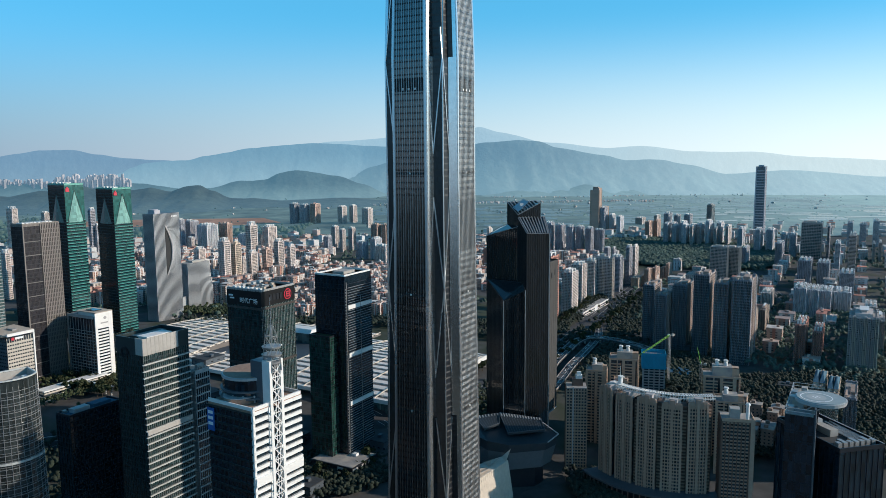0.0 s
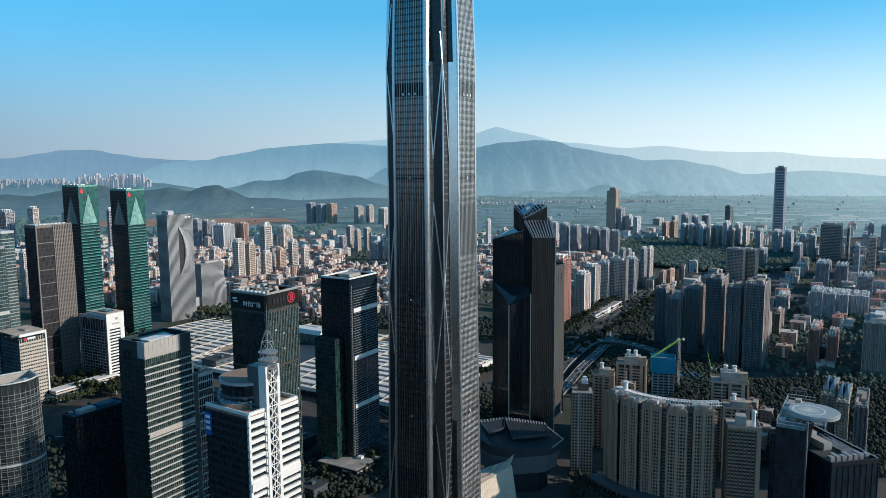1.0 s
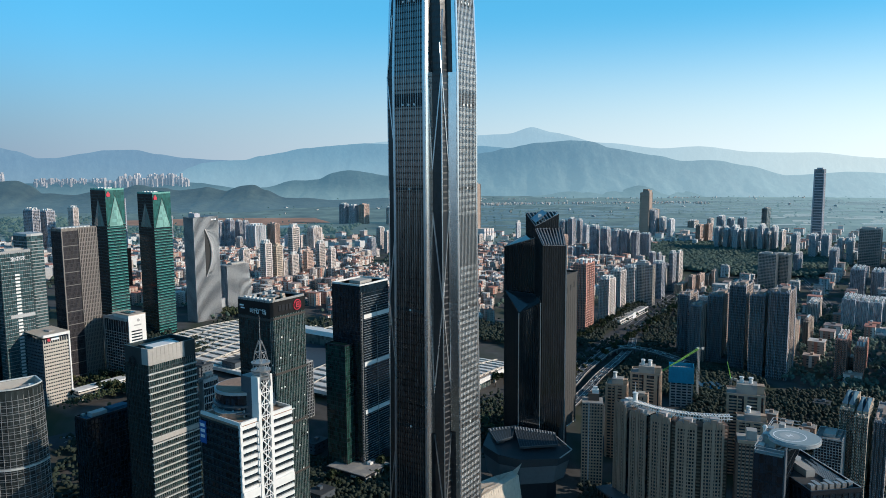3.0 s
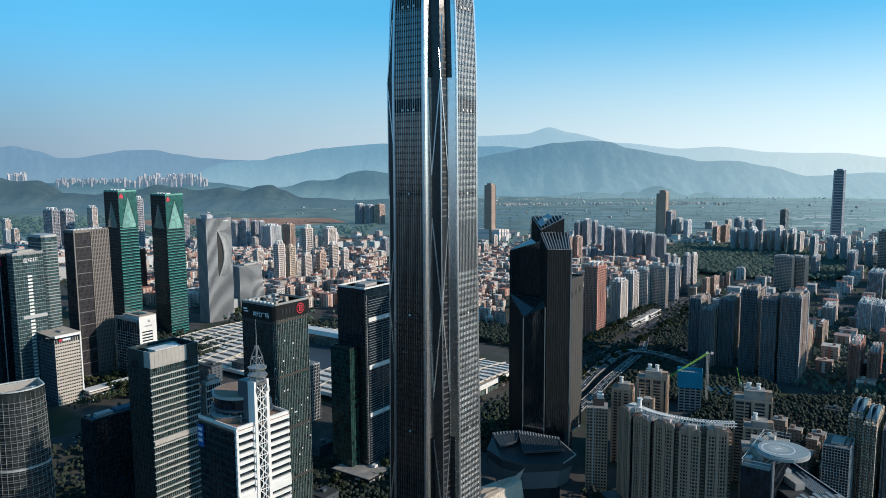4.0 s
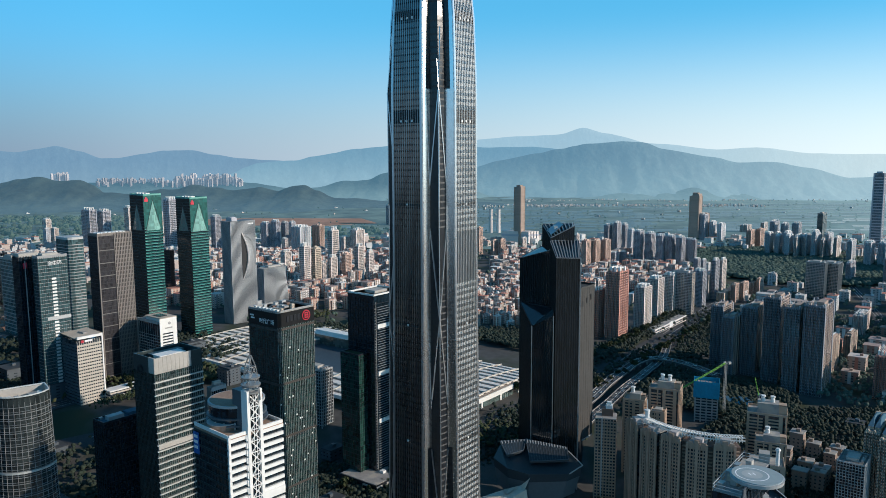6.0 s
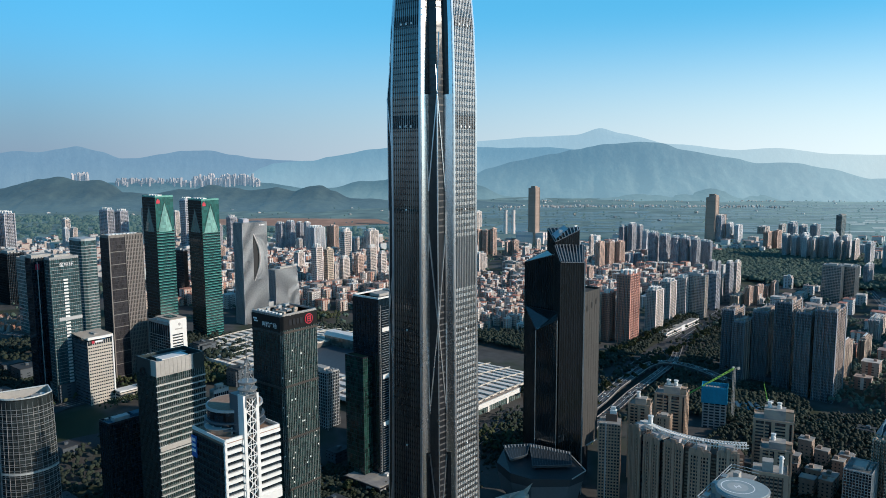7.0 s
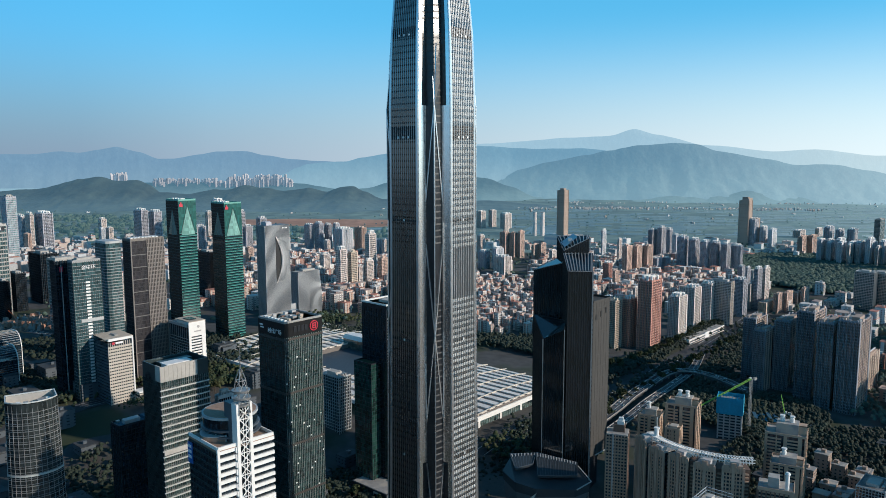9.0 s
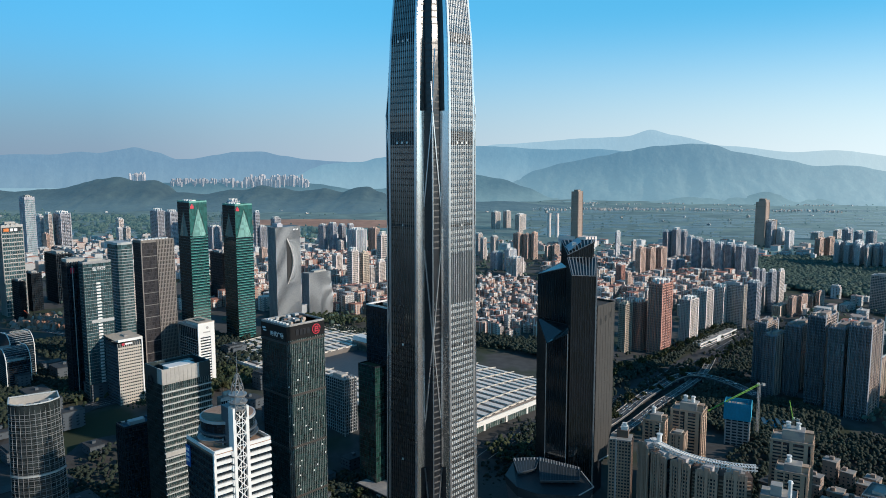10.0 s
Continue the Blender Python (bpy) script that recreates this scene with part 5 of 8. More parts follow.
def faceted_tower():
    r = thing("faceted_tower", "dark tower of stepped shafts with slanted slatted roofs", "skyscraper", 137.0, 619.5)
    shaft(r, "right_shaft", [(0, 0), (19.6, 2.5), (22, 28), (-3, 22)], (204.6, 204, 216, 216), slats=(0, 1, 2, 3, 9))
    shaft(r, "top_shaft", [(-2.6, 24), (17.5, 25.5), (20, 46), (-7.5, 47)], (218.5, 228.5, 229, 228), low=190, slats=(3, 2, 1, 0, 8))
    shaft(r, "left_shaft", [(-27.4, 41), (-3.4, 22.5), (-2, 46), (-14, 58)], (199, 208, 211, 204))
    shaft(r, "front_shaft", [(-19.5, 1.5), (-2.5, -6), (-0.6, 14), (-27.5, 39)], (147, 157, 160, 160))
    bar("edge_light", r, "steel", -2.5, -6.3, 0, 157, 0.7, 0.7)
    bar("edge_light", r, "steel", -19.7, 1.2, 0, 147, 0.7, 0.7)
    bar("edge_strip", r, "fin_grey", 20.1, 2.4, 0, 204, 1.0, 1.0)
    for i in range(50):
        bar("edge_lug", r, "fin_grey", 20.4, 3.6, 4 + i * 4, 6.2 + i * 4, 1.0, 1.6)
    part("roof_scoop", Shape().add([(-2, 26, 221), (9, 34, 229), (6, 44, 231), (-5, 36, 224)], [(0, 1, 2, 3)]).box(1, 4, 33, 37, 222, 228), M["steel"], r)
    w = thing("stone_wing", "plain grey stone wing over a dark block standing for shade", "office block", 159.9, 643, 0, GRID)
    part("wall", Shape().box(-22, 0, 0, 28, 37, 174), M["stone_wing"], w)
    # Solid dark block in place of the shade below the wing.
    part("undercroft", Shape().box(-22, -7, 5, 24, 0, 37), M["dark_frame"], w)
    for k in range(7):
        part("joint_fillet", Shape().box(0, 0.1, k * 4.4 + 0.6, k * 4.4 + 0.8, 37, 174), M["stone_wing"], w)
    for k, z in enumerate((160, 162, 164)):
        part("opening", Shape().box(0.1, 0.3, 4 + 8 * k, 6.4 + 8 * k, z - 2, z + 3), M["louvre"], w)
    for z in spaced(44, 168, 12):
        part("joint_fillet", Shape().box(0, 0.1, 0, 28, z, z + 0.2), M["stone_wing"], w)
    for z in spaced(40, 172, 18):
        part("recess_louvre", Shape().box(-4, -0.6, -0.5, 0, z, z + 4.4), M["louvre"], w)
    part("parapet", Shape().box(-22.2, 0.2, 28, 28.5, 174, 175.6).box(-22.2, -21.7, 0, 28, 174, 175.6).box(-0.3, 0.2, 0, 28, 174, 175.2), M["stone_wing"], w)
    part("soffit_lip", Shape().box(-0.4, 0.5, 8, 27, 36, 37), M["white_dull"], w)


M["glass_facet_dark"] = glass_wall("facet_dark_glass", (0.014, 0.017, 0.02), 0.07, 0.5, (1.9, 1.9, 3.8), 0.5, ior=2.1)
M["rib_dark"] = mat("dark_rib", (0.013, 0.016, 0.019), 0.6, 0.0)
M["stone_wing"] = mat("grey_stone_wall", (0.055, 0.053, 0.05), 0.8, 0, 0.2, 0.3, 0.03)
faceted_tower()


# ---- white banded tower with a lattice mast and a drum on its roof ----
def mast_tower():
    wl, wr, h = 32, 33.5, 145.8
    r = thing("mast_tower", "white banded tower with a lattice mast and roof drum", "skyscraper", -56.6, 367.0, 0, -39.0)
    part("glazing", Shape().prism(rect(wl, wr), rect(wl, wr), 0, h - 2), M["glass_dark"], r)
    n = 34
    for i in range(n):
        z = h - 3.2 - i * 4.1
        if z < 0:
            break
        bar("storey_band", r, "white_paint", 0.4, 5.4, z, z + 1.9, 1.3, 11.2)
        bar("storey_band", r, "white_paint", 0.4, wr - 7.2, z, z + 1.9, 1.3, 14.6)
        # Left face's bands are dark: the shade there sits in their colour.
        bar("storey_band", r, "teal_frame", -wl / 2, -0.15, z, z + 1.0, wl, 0.7)
        bar("band_step", r, "white_paint", 0.7, 10.6, z - 1.2, z + 1.9, 1.6, 1.6)
        bar("band_step", r, "white_paint", 0.7, wr - 14, z - 1.2, z + 1.9, 1.6, 1.6)
    for z in (105.5, 52):
        bar("refuge_band", r, "white_paint", 0.7, 5.4, z, z + 4.6, 1.7, 11.0)
        bar("refuge_band", r, "white_paint", 0.7, wr - 7.2, z, z + 4.6, 1.7, 14.2)
    bar("corner_post", r, "white_paint", 0.2, 0.2, 0, h, 1.4, 1.4)
    ribs(r, rect(wl, wr), [h - 2] * 4, 3.2, 0.3, 0.3, "teal_frame", only=(0,))
    part("roof_deck", Shape().box(-wl, 0.8, -0.4, wr, h - 2, h - 0.8), M["roof_brown"], r)
    for a, b, c, e in ((-0.2, 0.9, 0, 11), (-0.2, 0.9, wr - 14, wr), (-wl, 0, -0.4, 0.3), (-14, 0.9, wr - 0.6, wr)):
        part("parapet", Shape().box(a, b, c, e, h - 0.8, h + 1.0), M["white_paint"], r)
    # pylon and lattice
    y0, y1 = 11.6, 19.2
    for y in (y0, y1):
        part("pylon", Shape().box(-3.4, 1.9, y - 0.9, y + 0.9, 0, h + 22), M["white_paint"], r)
    part("pylon_side", Shape().box(-12, -3.4, y0 - 0.6, y1 + 0.6, 60, h + 21), M["slate"], r)
    part("pylon_glass", Shape().box(-3.2, 0.2, y0 + 0.9, y1 - 0.9, 0, h + 18), M["glass_dark"], r)
    for i in range(26):
        z0 = 4 + i * 6.2
        part("lattice_bay", Shape().beam((1.7, y0 + 0.9, z0), (1.7, y1 - 0.9, z0 + 6.2), 0.42).beam((1.7, y1 - 0.9, z0), (1.7, y0 + 0.9, z0 + 6.2), 0.42)
             .beam((1.7, y0 + 0.9, z0), (1.7, y1 - 0.9, z0), 0.4).beam((1.7, y0 + 3, z0), (1.7, y0 + 3, z0 + 6.2), 0.3).beam((1.7, y1 - 3, z0), (1.7, y1 - 3, z0 + 6.2), 0.3), M["white_paint"], r, "white lattice bay")
    # spire with discs
    cx, cy = -1.0, (y0 + y1) / 2
    s = Shape()
    zs = [h + 16, h + 22, h + 28, h + 34, h + 40]
    ws = [3.3, 3.0, 2.6, 2.0, 0.5]
    for (za, wa), (zb, wb) in zip(zip(zs, ws), zip(zs[1:], ws[1:])):
        cor = [(1, 1), (-1, 1), (-1, -1), (1, -1)]
        for (a, b), (c, e) in zip(cor, cor[1:] + cor[:1]):
            s.beam((cx + a * wa, cy + b * wa, za), (cx + a * wb, cy + b * wb, zb), 0.4)
            s.beam((cx + a * wa, cy + b * wa, za), (cx + c * wb, cy + e * wb, zb), 0.28)
            s.beam((cx + a * wa, cy + b * wa, za), (cx + c * wa, cy + e * wa, za), 0.28)
    part("spire", s, M["steel_dull"], r, "pale steel lattice spire", kind="stuff")
    part("needle", Shape().cyl(cx, cy, h + 40, h + 54, 0.3, 0.1, 8), M["steel"], r)
    for z, rad in ((h + 20, 3.9), (h + 24, 4.9), (h + 28, 4.7)):
        part("disc", Shape().cyl(cx, cy, z, z + 0.9, rad, rad * 1.05, 24), M["steel_dull"], r, "round antenna platform")
    # drum
    dx, dy = -20.5, 19.0
    part("drum", Shape().cyl(dx, dy, h - 2, h + 10, 14.4, n=32), M["glass_dark"], r)
    for z, rad in ((h + 1, 16.6), (h + 4.5, 16.0)):
        part("drum_ring", Shape().cyl(dx, dy, z, z + 0.9, rad, n=36), M["slate"], r)
    part("drum_wall", Shape().cyl(dx, dy, h + 5.4, h + 12, 14.8, n=36), M["glass_dark"], r)
    part("drum_roof", Shape().cyl(dx, dy, h + 12, h + 12.4, 14.2, n=36), M["roof_brown"], r, "round brown roof")
    part("drum_rim", Shape().cyl(dx, dy, h + 10.8, h + 12.2, 15.2, n=36), M["white_dull"], r)
    for k in range(7):
        a = radians(190 + 22 * k)
        part("drum_column", Shape().cyl(dx + 15 * math.cos(a), dy + 15 * math.sin(a), h - 1, h + 3, 0.5, n=8), M["white_dull"], r)
    part("terrace", Shape().cyl(dx + 2, dy - 9, h - 1, h + 2.2, 9, n=24), M["roof_brown"], r)
    part("terrace_rail", Shape().cyl(dx + 2, dy - 9, h + 2.2, h + 2.5, 9.4, n=24), M["white_dull"], r)
    part("sign_board", Shape().box(-wl - 0.6, -wl + 4.6, -0.9, -0.5, h - 16, h - 4), M["sign_blue"], r, "blue sign board with white bars")
    for k in range(3):
        bar("sign_bar", r, "sign_white", -wl + 2, -1.0, h - 13 + k * 3, h - 11.4 + k * 3, 3.4, 0.2)


M["roof_brown"] = mat("brown_roof_tiles", (0.33, 0.22, 0.16), 0.9, 0, 0.3, 0.5, 0.08)
M["sign_blue"] = mat("blue_sign", (0.02, 0.12, 0.4), 0.5)
mast_tower()


# ---- bowed glass tower with an open white crown ----
def bowed_outline(grow=0.0):
    pts = []
    for i in range(13):
        a = radians(-62 + 124 * i / 12)
        pts.append((math.sin(a) * (15.4 + grow), -math.cos(a) * (14 + grow) + 6.5))
    pts += [(13.2 + grow, 14 + grow), (-13.2 - grow, 14 + grow)]
    return pts


def bowed_tower():
    h = 156
    r = thing("bowed_tower", "bowed grey-green glass tower with an open pale crown", "skyscraper", -186.5, 404, 0, 38)

    def flare(z):
        return 1 + 0.26 * (1 - z / h)
    o = bowed_outline()
    part("glazing", Shape().prism([(x * flare(0), y * flare(0)) for x, y in o], o, 0, h - 5.5), M["glass_bowed"], r)

    def hoop(name, grow, zs, height, material):
        me = Shape().prism(bowed_outline(grow), bowed_outline(grow), 0, height).mesh(name, M[material])
        for z in zs:
            ob = new(name, me)
            ob.parent = r
            ob.location = (0, 0, z)
            ob.scale = (flare(z), flare(z), 1)
            tagged(ob)
    hoop("floor_band", 0.2, [6 + i * 3.7 for i in range(40)], 0.25, "fin_grey")
    hoop("rail", 0.25, [7.3 + i * 3.7 for i in range(39)], 0.12, "fin_grey")
    hoop("refuge_band", 0.4, (112, 62), 1.1, "fin_pale")
    for k, (a, b) in enumerate(edges(o)):
        n = max(1, round((b - a).length / 2.1))
        for i in range(n):
            p = a.lerp(b, i / n) * 1.008
            part("mullion", Shape().beam((p.x * flare(0), p.y * flare(0), 0), (p.x, p.y, h - 1), 0.22), M["fin_grey"], r)
    for a, b in edges(bowed_outline(0.2)):
        c = a.lerp(b, 0.5)
        part("crown_wall", Shape().prism([tuple(a), tuple(b), tuple(b * 0.96), tuple(a * 0.96)], [tuple(a), tuple(b), tuple(b * 0.96), tuple(a * 0.96)], h - 6, h + 0.2), M["glass_bowed"], r)
        part("crown_rim", Shape().prism([tuple(a), tuple(b), tuple(b * 0.955), tuple(a * 0.955)], [tuple(a), tuple(b), tuple(b * 0.955), tuple(a * 0.955)], h + 0.2, h + 0.9), M["fin_pale"], r)
    part("roof", Shape().prism(bowed_outline(-0.9), bowed_outline(-0.9), h - 5.6, h - 5.0), M["roof_tan"], r)
    for a, b in edges(bowed_outline(-0.5)):
        part("crown_lining", Shape().prism([tuple(a), tuple(b), tuple(b * 0.985), tuple(a * 0.985)], [tuple(a), tuple(b), tuple(b * 0.985), tuple(a * 0.985)], h - 5.6, h + 0.1), M["concrete"], r)
    for k in range(6):
        part("roof_unit", Shape().box(-12 + 4 * k, -9.6 + 4 * k, -2 + (k % 3) * 3, 1 + (k % 3) * 3, h - 5.0, h - 2.4 + (k % 2)), M["white_paint"] if k % 2 else M["steel_dull"], r)
    part("roof_dish", Shape().cyl(7, 6, h - 5.0, h - 2.2, 3.0, 3.8, 18), M["steel_dull"], r)


M["glass_bowed"] = glass_wall("bowed_glass", (0.028, 0.036, 0.037), 0.12, 0.5, (1.3, 1.3, 3.7), 0.4)
bowed_tower()


# ---- dark low block with a blue roof ----
def blue_roof_block():
    wl, wr, h = 15, 42, 92
    r = thing("dark_block", "dark office block with a cluttered blue roof", "office block", -205, 527, 0, GRID)
    part("wall", Shape().box(-wl, 0, 0, wr, 0, h), M["glass_dark"], r)
    # Ribs and bands in black: the block's shadow put into their colour.
    ribs(r, rect(wl, wr), [h] * 4, 3, 0.4, 0.3, "louvre", only=(0, 1))
    storeys(r, rect(wl, wr, 0.1), spaced(4, h - 4, 22), 0.6, "louvre")
    part("roof", Shape().box(-wl + 1, -1, 1, wr - 1, h, h + 0.5), M["blue_roof"], r)
    ring_wall(r, wl, wr, h, h + 1.6, 0.5, "dark_frame")
    part("roof_shed", Shape().box(-9, -3, 6, 18, h + 0.5, h + 3.5), M["white_dull"], r)
    part("roof_shed", Shape().box(-12, -4, 22, 36, h + 0.5, h + 2.6), M["blue_roof"], r)
    for k in range(4):
        part("roof_unit", Shape().box(-13, -10.5, 3 + 5 * k, 5.6 + 5 * k, h + 0.5, h + 2.2), M["steel_dull"], r)


M["blue_roof"] = mat("blue_sheet_roof", (0.03, 0.11, 0.17), 0.8, 0.0, 0.3)
blue_roof_block()


# ---- bowed apartment crescent with a white roof pergola ----
ARC_X, ARC_Y = 262.0, 597.0


def arc_at(deg, rad):
    return (ARC_X + rad * math.cos(radians(deg)), ARC_Y + rad * math.sin(radians(deg)))


def crescent():
    r = thing("apartment_crescent", "curved beige apartment slab with brown recesses and white roof pergola", "apartment building", 0, 0)
    h, r0, r1 = 83.0, 76.5, 60.0
    a0, a1 = 197.0, 268.0
    modules = 5
    for m in range(modules):
        b0 = a0 + (a1 - a0) * m / modules
        b1 = a0 + (a1 - a0) * (m + 1) / modules
        ga = (b1 - b0) * 0.29
        n = 4
        pts = [arc_at(b0 + (b1 - b0 - ga) * i / n, r0) for i in range(n + 1)] + [arc_at(b1 - ga, r1), arc_at(b0, r1)]
        top = h - (1.5 if m % 2 else 0)
        mod = part("module", Shape().prism(pts, pts, 0, top), M["glass_window"], r)
        fl = 29
        for i in range(fl + 1):
            z = 3 + (top - 4) * i / fl
            s = Shape()
            for q in range(n):
                p0, p1 = arc_at(b0 + (b1 - b0 - ga) * q / n, r0 + 0.3), arc_at(b0 + (b1 - b0 - ga) * (q + 1) / n, r0 + 0.3)
                p2, p3 = arc_at(b0 + (b1 - b0 - ga) * (q + 1) / n, r0 - 0.5), arc_at(b0 + (b1 - b0 - ga) * q / n, r0 - 0.5)
                s.prism([p0, p1, p2, p3], [p0, p1, p2, p3], z, z + 1.05)
            part("storey_band", s, M["beige_slab"], r)
        for q, w in ((0.0, 1.7), (0.17, 0.7), (0.34, 0.7), (0.5, 2.2), (0.66, 0.7), (0.83, 0.7), (1.0, 1.7)):
            ang = b0 + (b1 - b0 - ga) * q
            x, y = arc_at(ang, r0 + 0.25)
            bar("pier", r, "beige_slab", x, y, 0, top + (3.5 if q == 0.5 else 0.8), w, 1.4, ang - 90)
        # brown recess between modules, its brown deepened for the shade there
        pts = [arc_at(b1 - ga, r0 - 4.2), arc_at(b1, r0 - 4.2), arc_at(b1, r1), arc_at(b1 - ga, r1)]
        part("recess", Shape().prism(pts, pts, 0, top - 2), M["brown_recess"], r)
        for i in range(fl):
            z = 3 + (top - 6) * i / fl
            x, y = arc_at(b1 - ga / 2, r0 - 3.6)
            bar("balcony", r, "beige_slab", x, y, z, z + 1.0, 2.9, 1.6, b1 - ga / 2 - 90)
        pts = [arc_at(b0, r0 - 1), arc_at(b1 - ga, r0 - 1), arc_at(b1 - ga, r1), arc_at(b0, r1)]
        part("roof", Shape().prism(pts, pts, top, top + 0.5), M["roof_grey"], r)
        for q0, q1, up in ((0.02, 0.3, 2.0), (0.36, 0.64, 3.6), (0.7, 0.98, 2.0)):
            pts = [arc_at(b0 + (b1 - b0 - ga) * q, d) for q, d in ((q0, r0 + 0.5), (q1, r0 + 0.5), (q1, r0), (q0, r0))]
            part("parapet_panel", Shape().prism(pts, pts, top - 2.5, top + up), M["beige_slab"], r)
        x, y = arc_at(b0 + (b1 - b0) * 0.4, r0 - 4)
        bar("stair_head", r, "grey_wall", x, y, top + 0.5, top + 4, 6, 5, b0 - 90)
    p = thing("garden_podium", "dark planted podium with an arcade round a curved apartment slab", "podium", 0, 0)
    turns = spaced(a0 - 4, a1 + 6, 14)
    ring = [arc_at(q, r0 + 13) for q in turns] + [arc_at(q, r0 - 3) for q in turns[::-1]]
    part("podium_deck", Shape().prism(ring, ring, 11.5, 13), M["slate"], p)
    ring = [arc_at(q, r0 + 10) for q in turns] + [arc_at(q, r0 - 3) for q in turns[::-1]]
    part("podium_wall", Shape().prism(ring, ring, 0, 11.5), M["dark_frame"], p)
    for q in spaced(a0 - 3, a1 + 5, 26):
        part("arcade_column", Shape().beam((*arc_at(q, r0 + 12.2), 0), (*arc_at(q, r0 + 12.2), 11.5), 0.8), M["brown_recess"], p)
    # pergola: rails, cross beams and posts
    g = thing("roof_pergola", "white steel pergola along a curved roof", "pergola", 0, 0, 83.5)
    span = spaced(a0 + 2, a1 + 3, 44)
    for rad, up in ((r0 - 7, 3.6), (r0 - 12.2, 3.6), (r0 - 7, 1.4)):
        s = Shape()
        for p, q in zip(span, span[1:]):
            s.beam((*arc_at(p, rad), up), (*arc_at(q, rad), up), 0.55)
        part("rail", s, M["white_paint"], g)
    for p, q in zip(span, span[1:]):
        part("cross_beam", Shape().beam((*arc_at(p, r0 - 7), 3.6), (*arc_at(p, r0 - 12.2), 3.6), 0.45).beam((*arc_at(p, r0 - 7), 3.6), (*arc_at(q, r0 - 12.2), 3.6), 0.3), M["white_paint"], g)
    for p, q in zip(span[::2], span[1::2]):
        part("post", Shape().beam((*arc_at(p, r0 - 7), 0), (*arc_at(p, r0 - 7), 3.6), 0.4).beam((*arc_at(p, r0 - 7), 0.2), (*arc_at(q, r0 - 7), 3.4), 0.3).beam((*arc_at(q, r0 - 7), 3.4), (*arc_at(q, r0 - 7), 0), 0.3), M["white_paint"], g)
    for p in span[::4]:
        part("post", Shape().beam((*arc_at(p, r0 - 12.2), 0), (*arc_at(p, r0 - 12.2), 3.6), 0.4), M["white_paint"], g)
    c = thing("roof_mast", "white roof turret with a thin mast", "turret", *arc_at(206, 66), 83.5)
    part("turret", Shape().cyl(0, 0, 0, 9, 1.8, n=12).cyl(0, 0, 9, 10, 2.3, n=12), M["white_paint"], c)
    part("mast", Shape().cyl(0, 0, 10, 18, 0.25, n=6), M["white_paint"], c)
    # end towers
    e = thing("apartment_tower", "slim beige apartment tower with a white edge frame", "apartment building", 186, 603, 0, -12)
    part("glazing", Shape().box(-17, 0, 0, 16, 0, 72), M["glass_window"], e)
    for i in range(26):
        bar("storey_band", e, "beige_slab", -8.5, 0.05, 2 + i * 2.7, 3.2 + i * 2.7, 17, 0.6)
        bar("storey_band", e, "brown_recess", 0.05, 8, 2 + i * 2.7, 3.2 + i * 2.7, 0.6, 16)
    ribs(e, rect(17, 16), [72] * 4, 2.6, 0.9, 0.5, "beige_slab", name="pier", only=(0,))
    ribs(e, rect(17, 16), [72] * 4, 2.6, 0.7, 0.4, "brown_recess", name="pier", only=(1, 2, 3))
    bar("edge_frame", e, "white_dull", -11.5, -0.5, 0, 74, 1.0, 1.2)
    part("roof", Shape().box(-17, 0, 0, 16, 72, 73), M["roof_grey"], e)
    part("stair_head", Shape().box(-12, -3, 6, 13, 73, 79), M["brown_recess"], e)
    part("tank", Shape().box(-9, -3.5, 7, 12, 79, 82).box(-8, -4.5, 8, 11, 82, 84.5), M["white_paint"], e)
    k = thing("apartment_tower", "beige apartment tower with grey balconies beside the crescent", "apartment building", 281, 503, 0, -20)
    part("glazing", Shape().box(-22, 0, 0, 18, 0, 74), M["glass_window"], k)
    for i in range(27):
        bar("storey_band", k, "beige_slab", -11, 0.0, 2 + i * 2.7, 3.2 + i * 2.7, 22, 0.7)
        if i % 3 == 0:
            bar("wall_groove", k, "concrete", 0.42, 9, 2 + i * 2.7, 2.3 + i * 2.7, 0.3, 17)
    ribs(k, rect(22, 18), [74] * 4, 2.7, 0.8, 0.9, "brown_recess", name="pier", only=(0, 3))
    part("side_wall", Shape().box(-0.3, 0.5, 0.2, 17.8, 0, 75), M["tan"], k, "plain tan side wall")
    part("edge_pier", Shape().box(-2.2, 0.9, -1.2, 0.2, 0, 76), M["beige_slab"], k)
    part("roof_parapet", Shape().box(-22, 0.5, -1.0, -0.6, 74, 76.4).box(0.1, 0.5, -0.6, 18, 75, 76.4), M["tan"], k)
    part("roof", Shape().box(-22, 0, 0, 18, 74, 75), M["roof_grey"], k)
    part("stair_head", Shape().box(-16, -9, 4, 12, 75, 82), M["concrete"], k)
    part("pipe", Shape().cyl(-4, 4, 75, 86, 1.3, n=10), M["white_paint"], k)
    part("cowl", Shape().cyl(-4, 4, 86, 87.5, 2.0, 1.2, 10), M["white_paint"], k)


M["beige_slab"] = mat("beige_slab", (0.42, 0.295, 0.22), 0.8, 0, 0.12, 0.4, 0.05)
M["brown_recess"] = mat("brown_recess", (0.15, 0.095, 0.072), 0.8)
crescent()


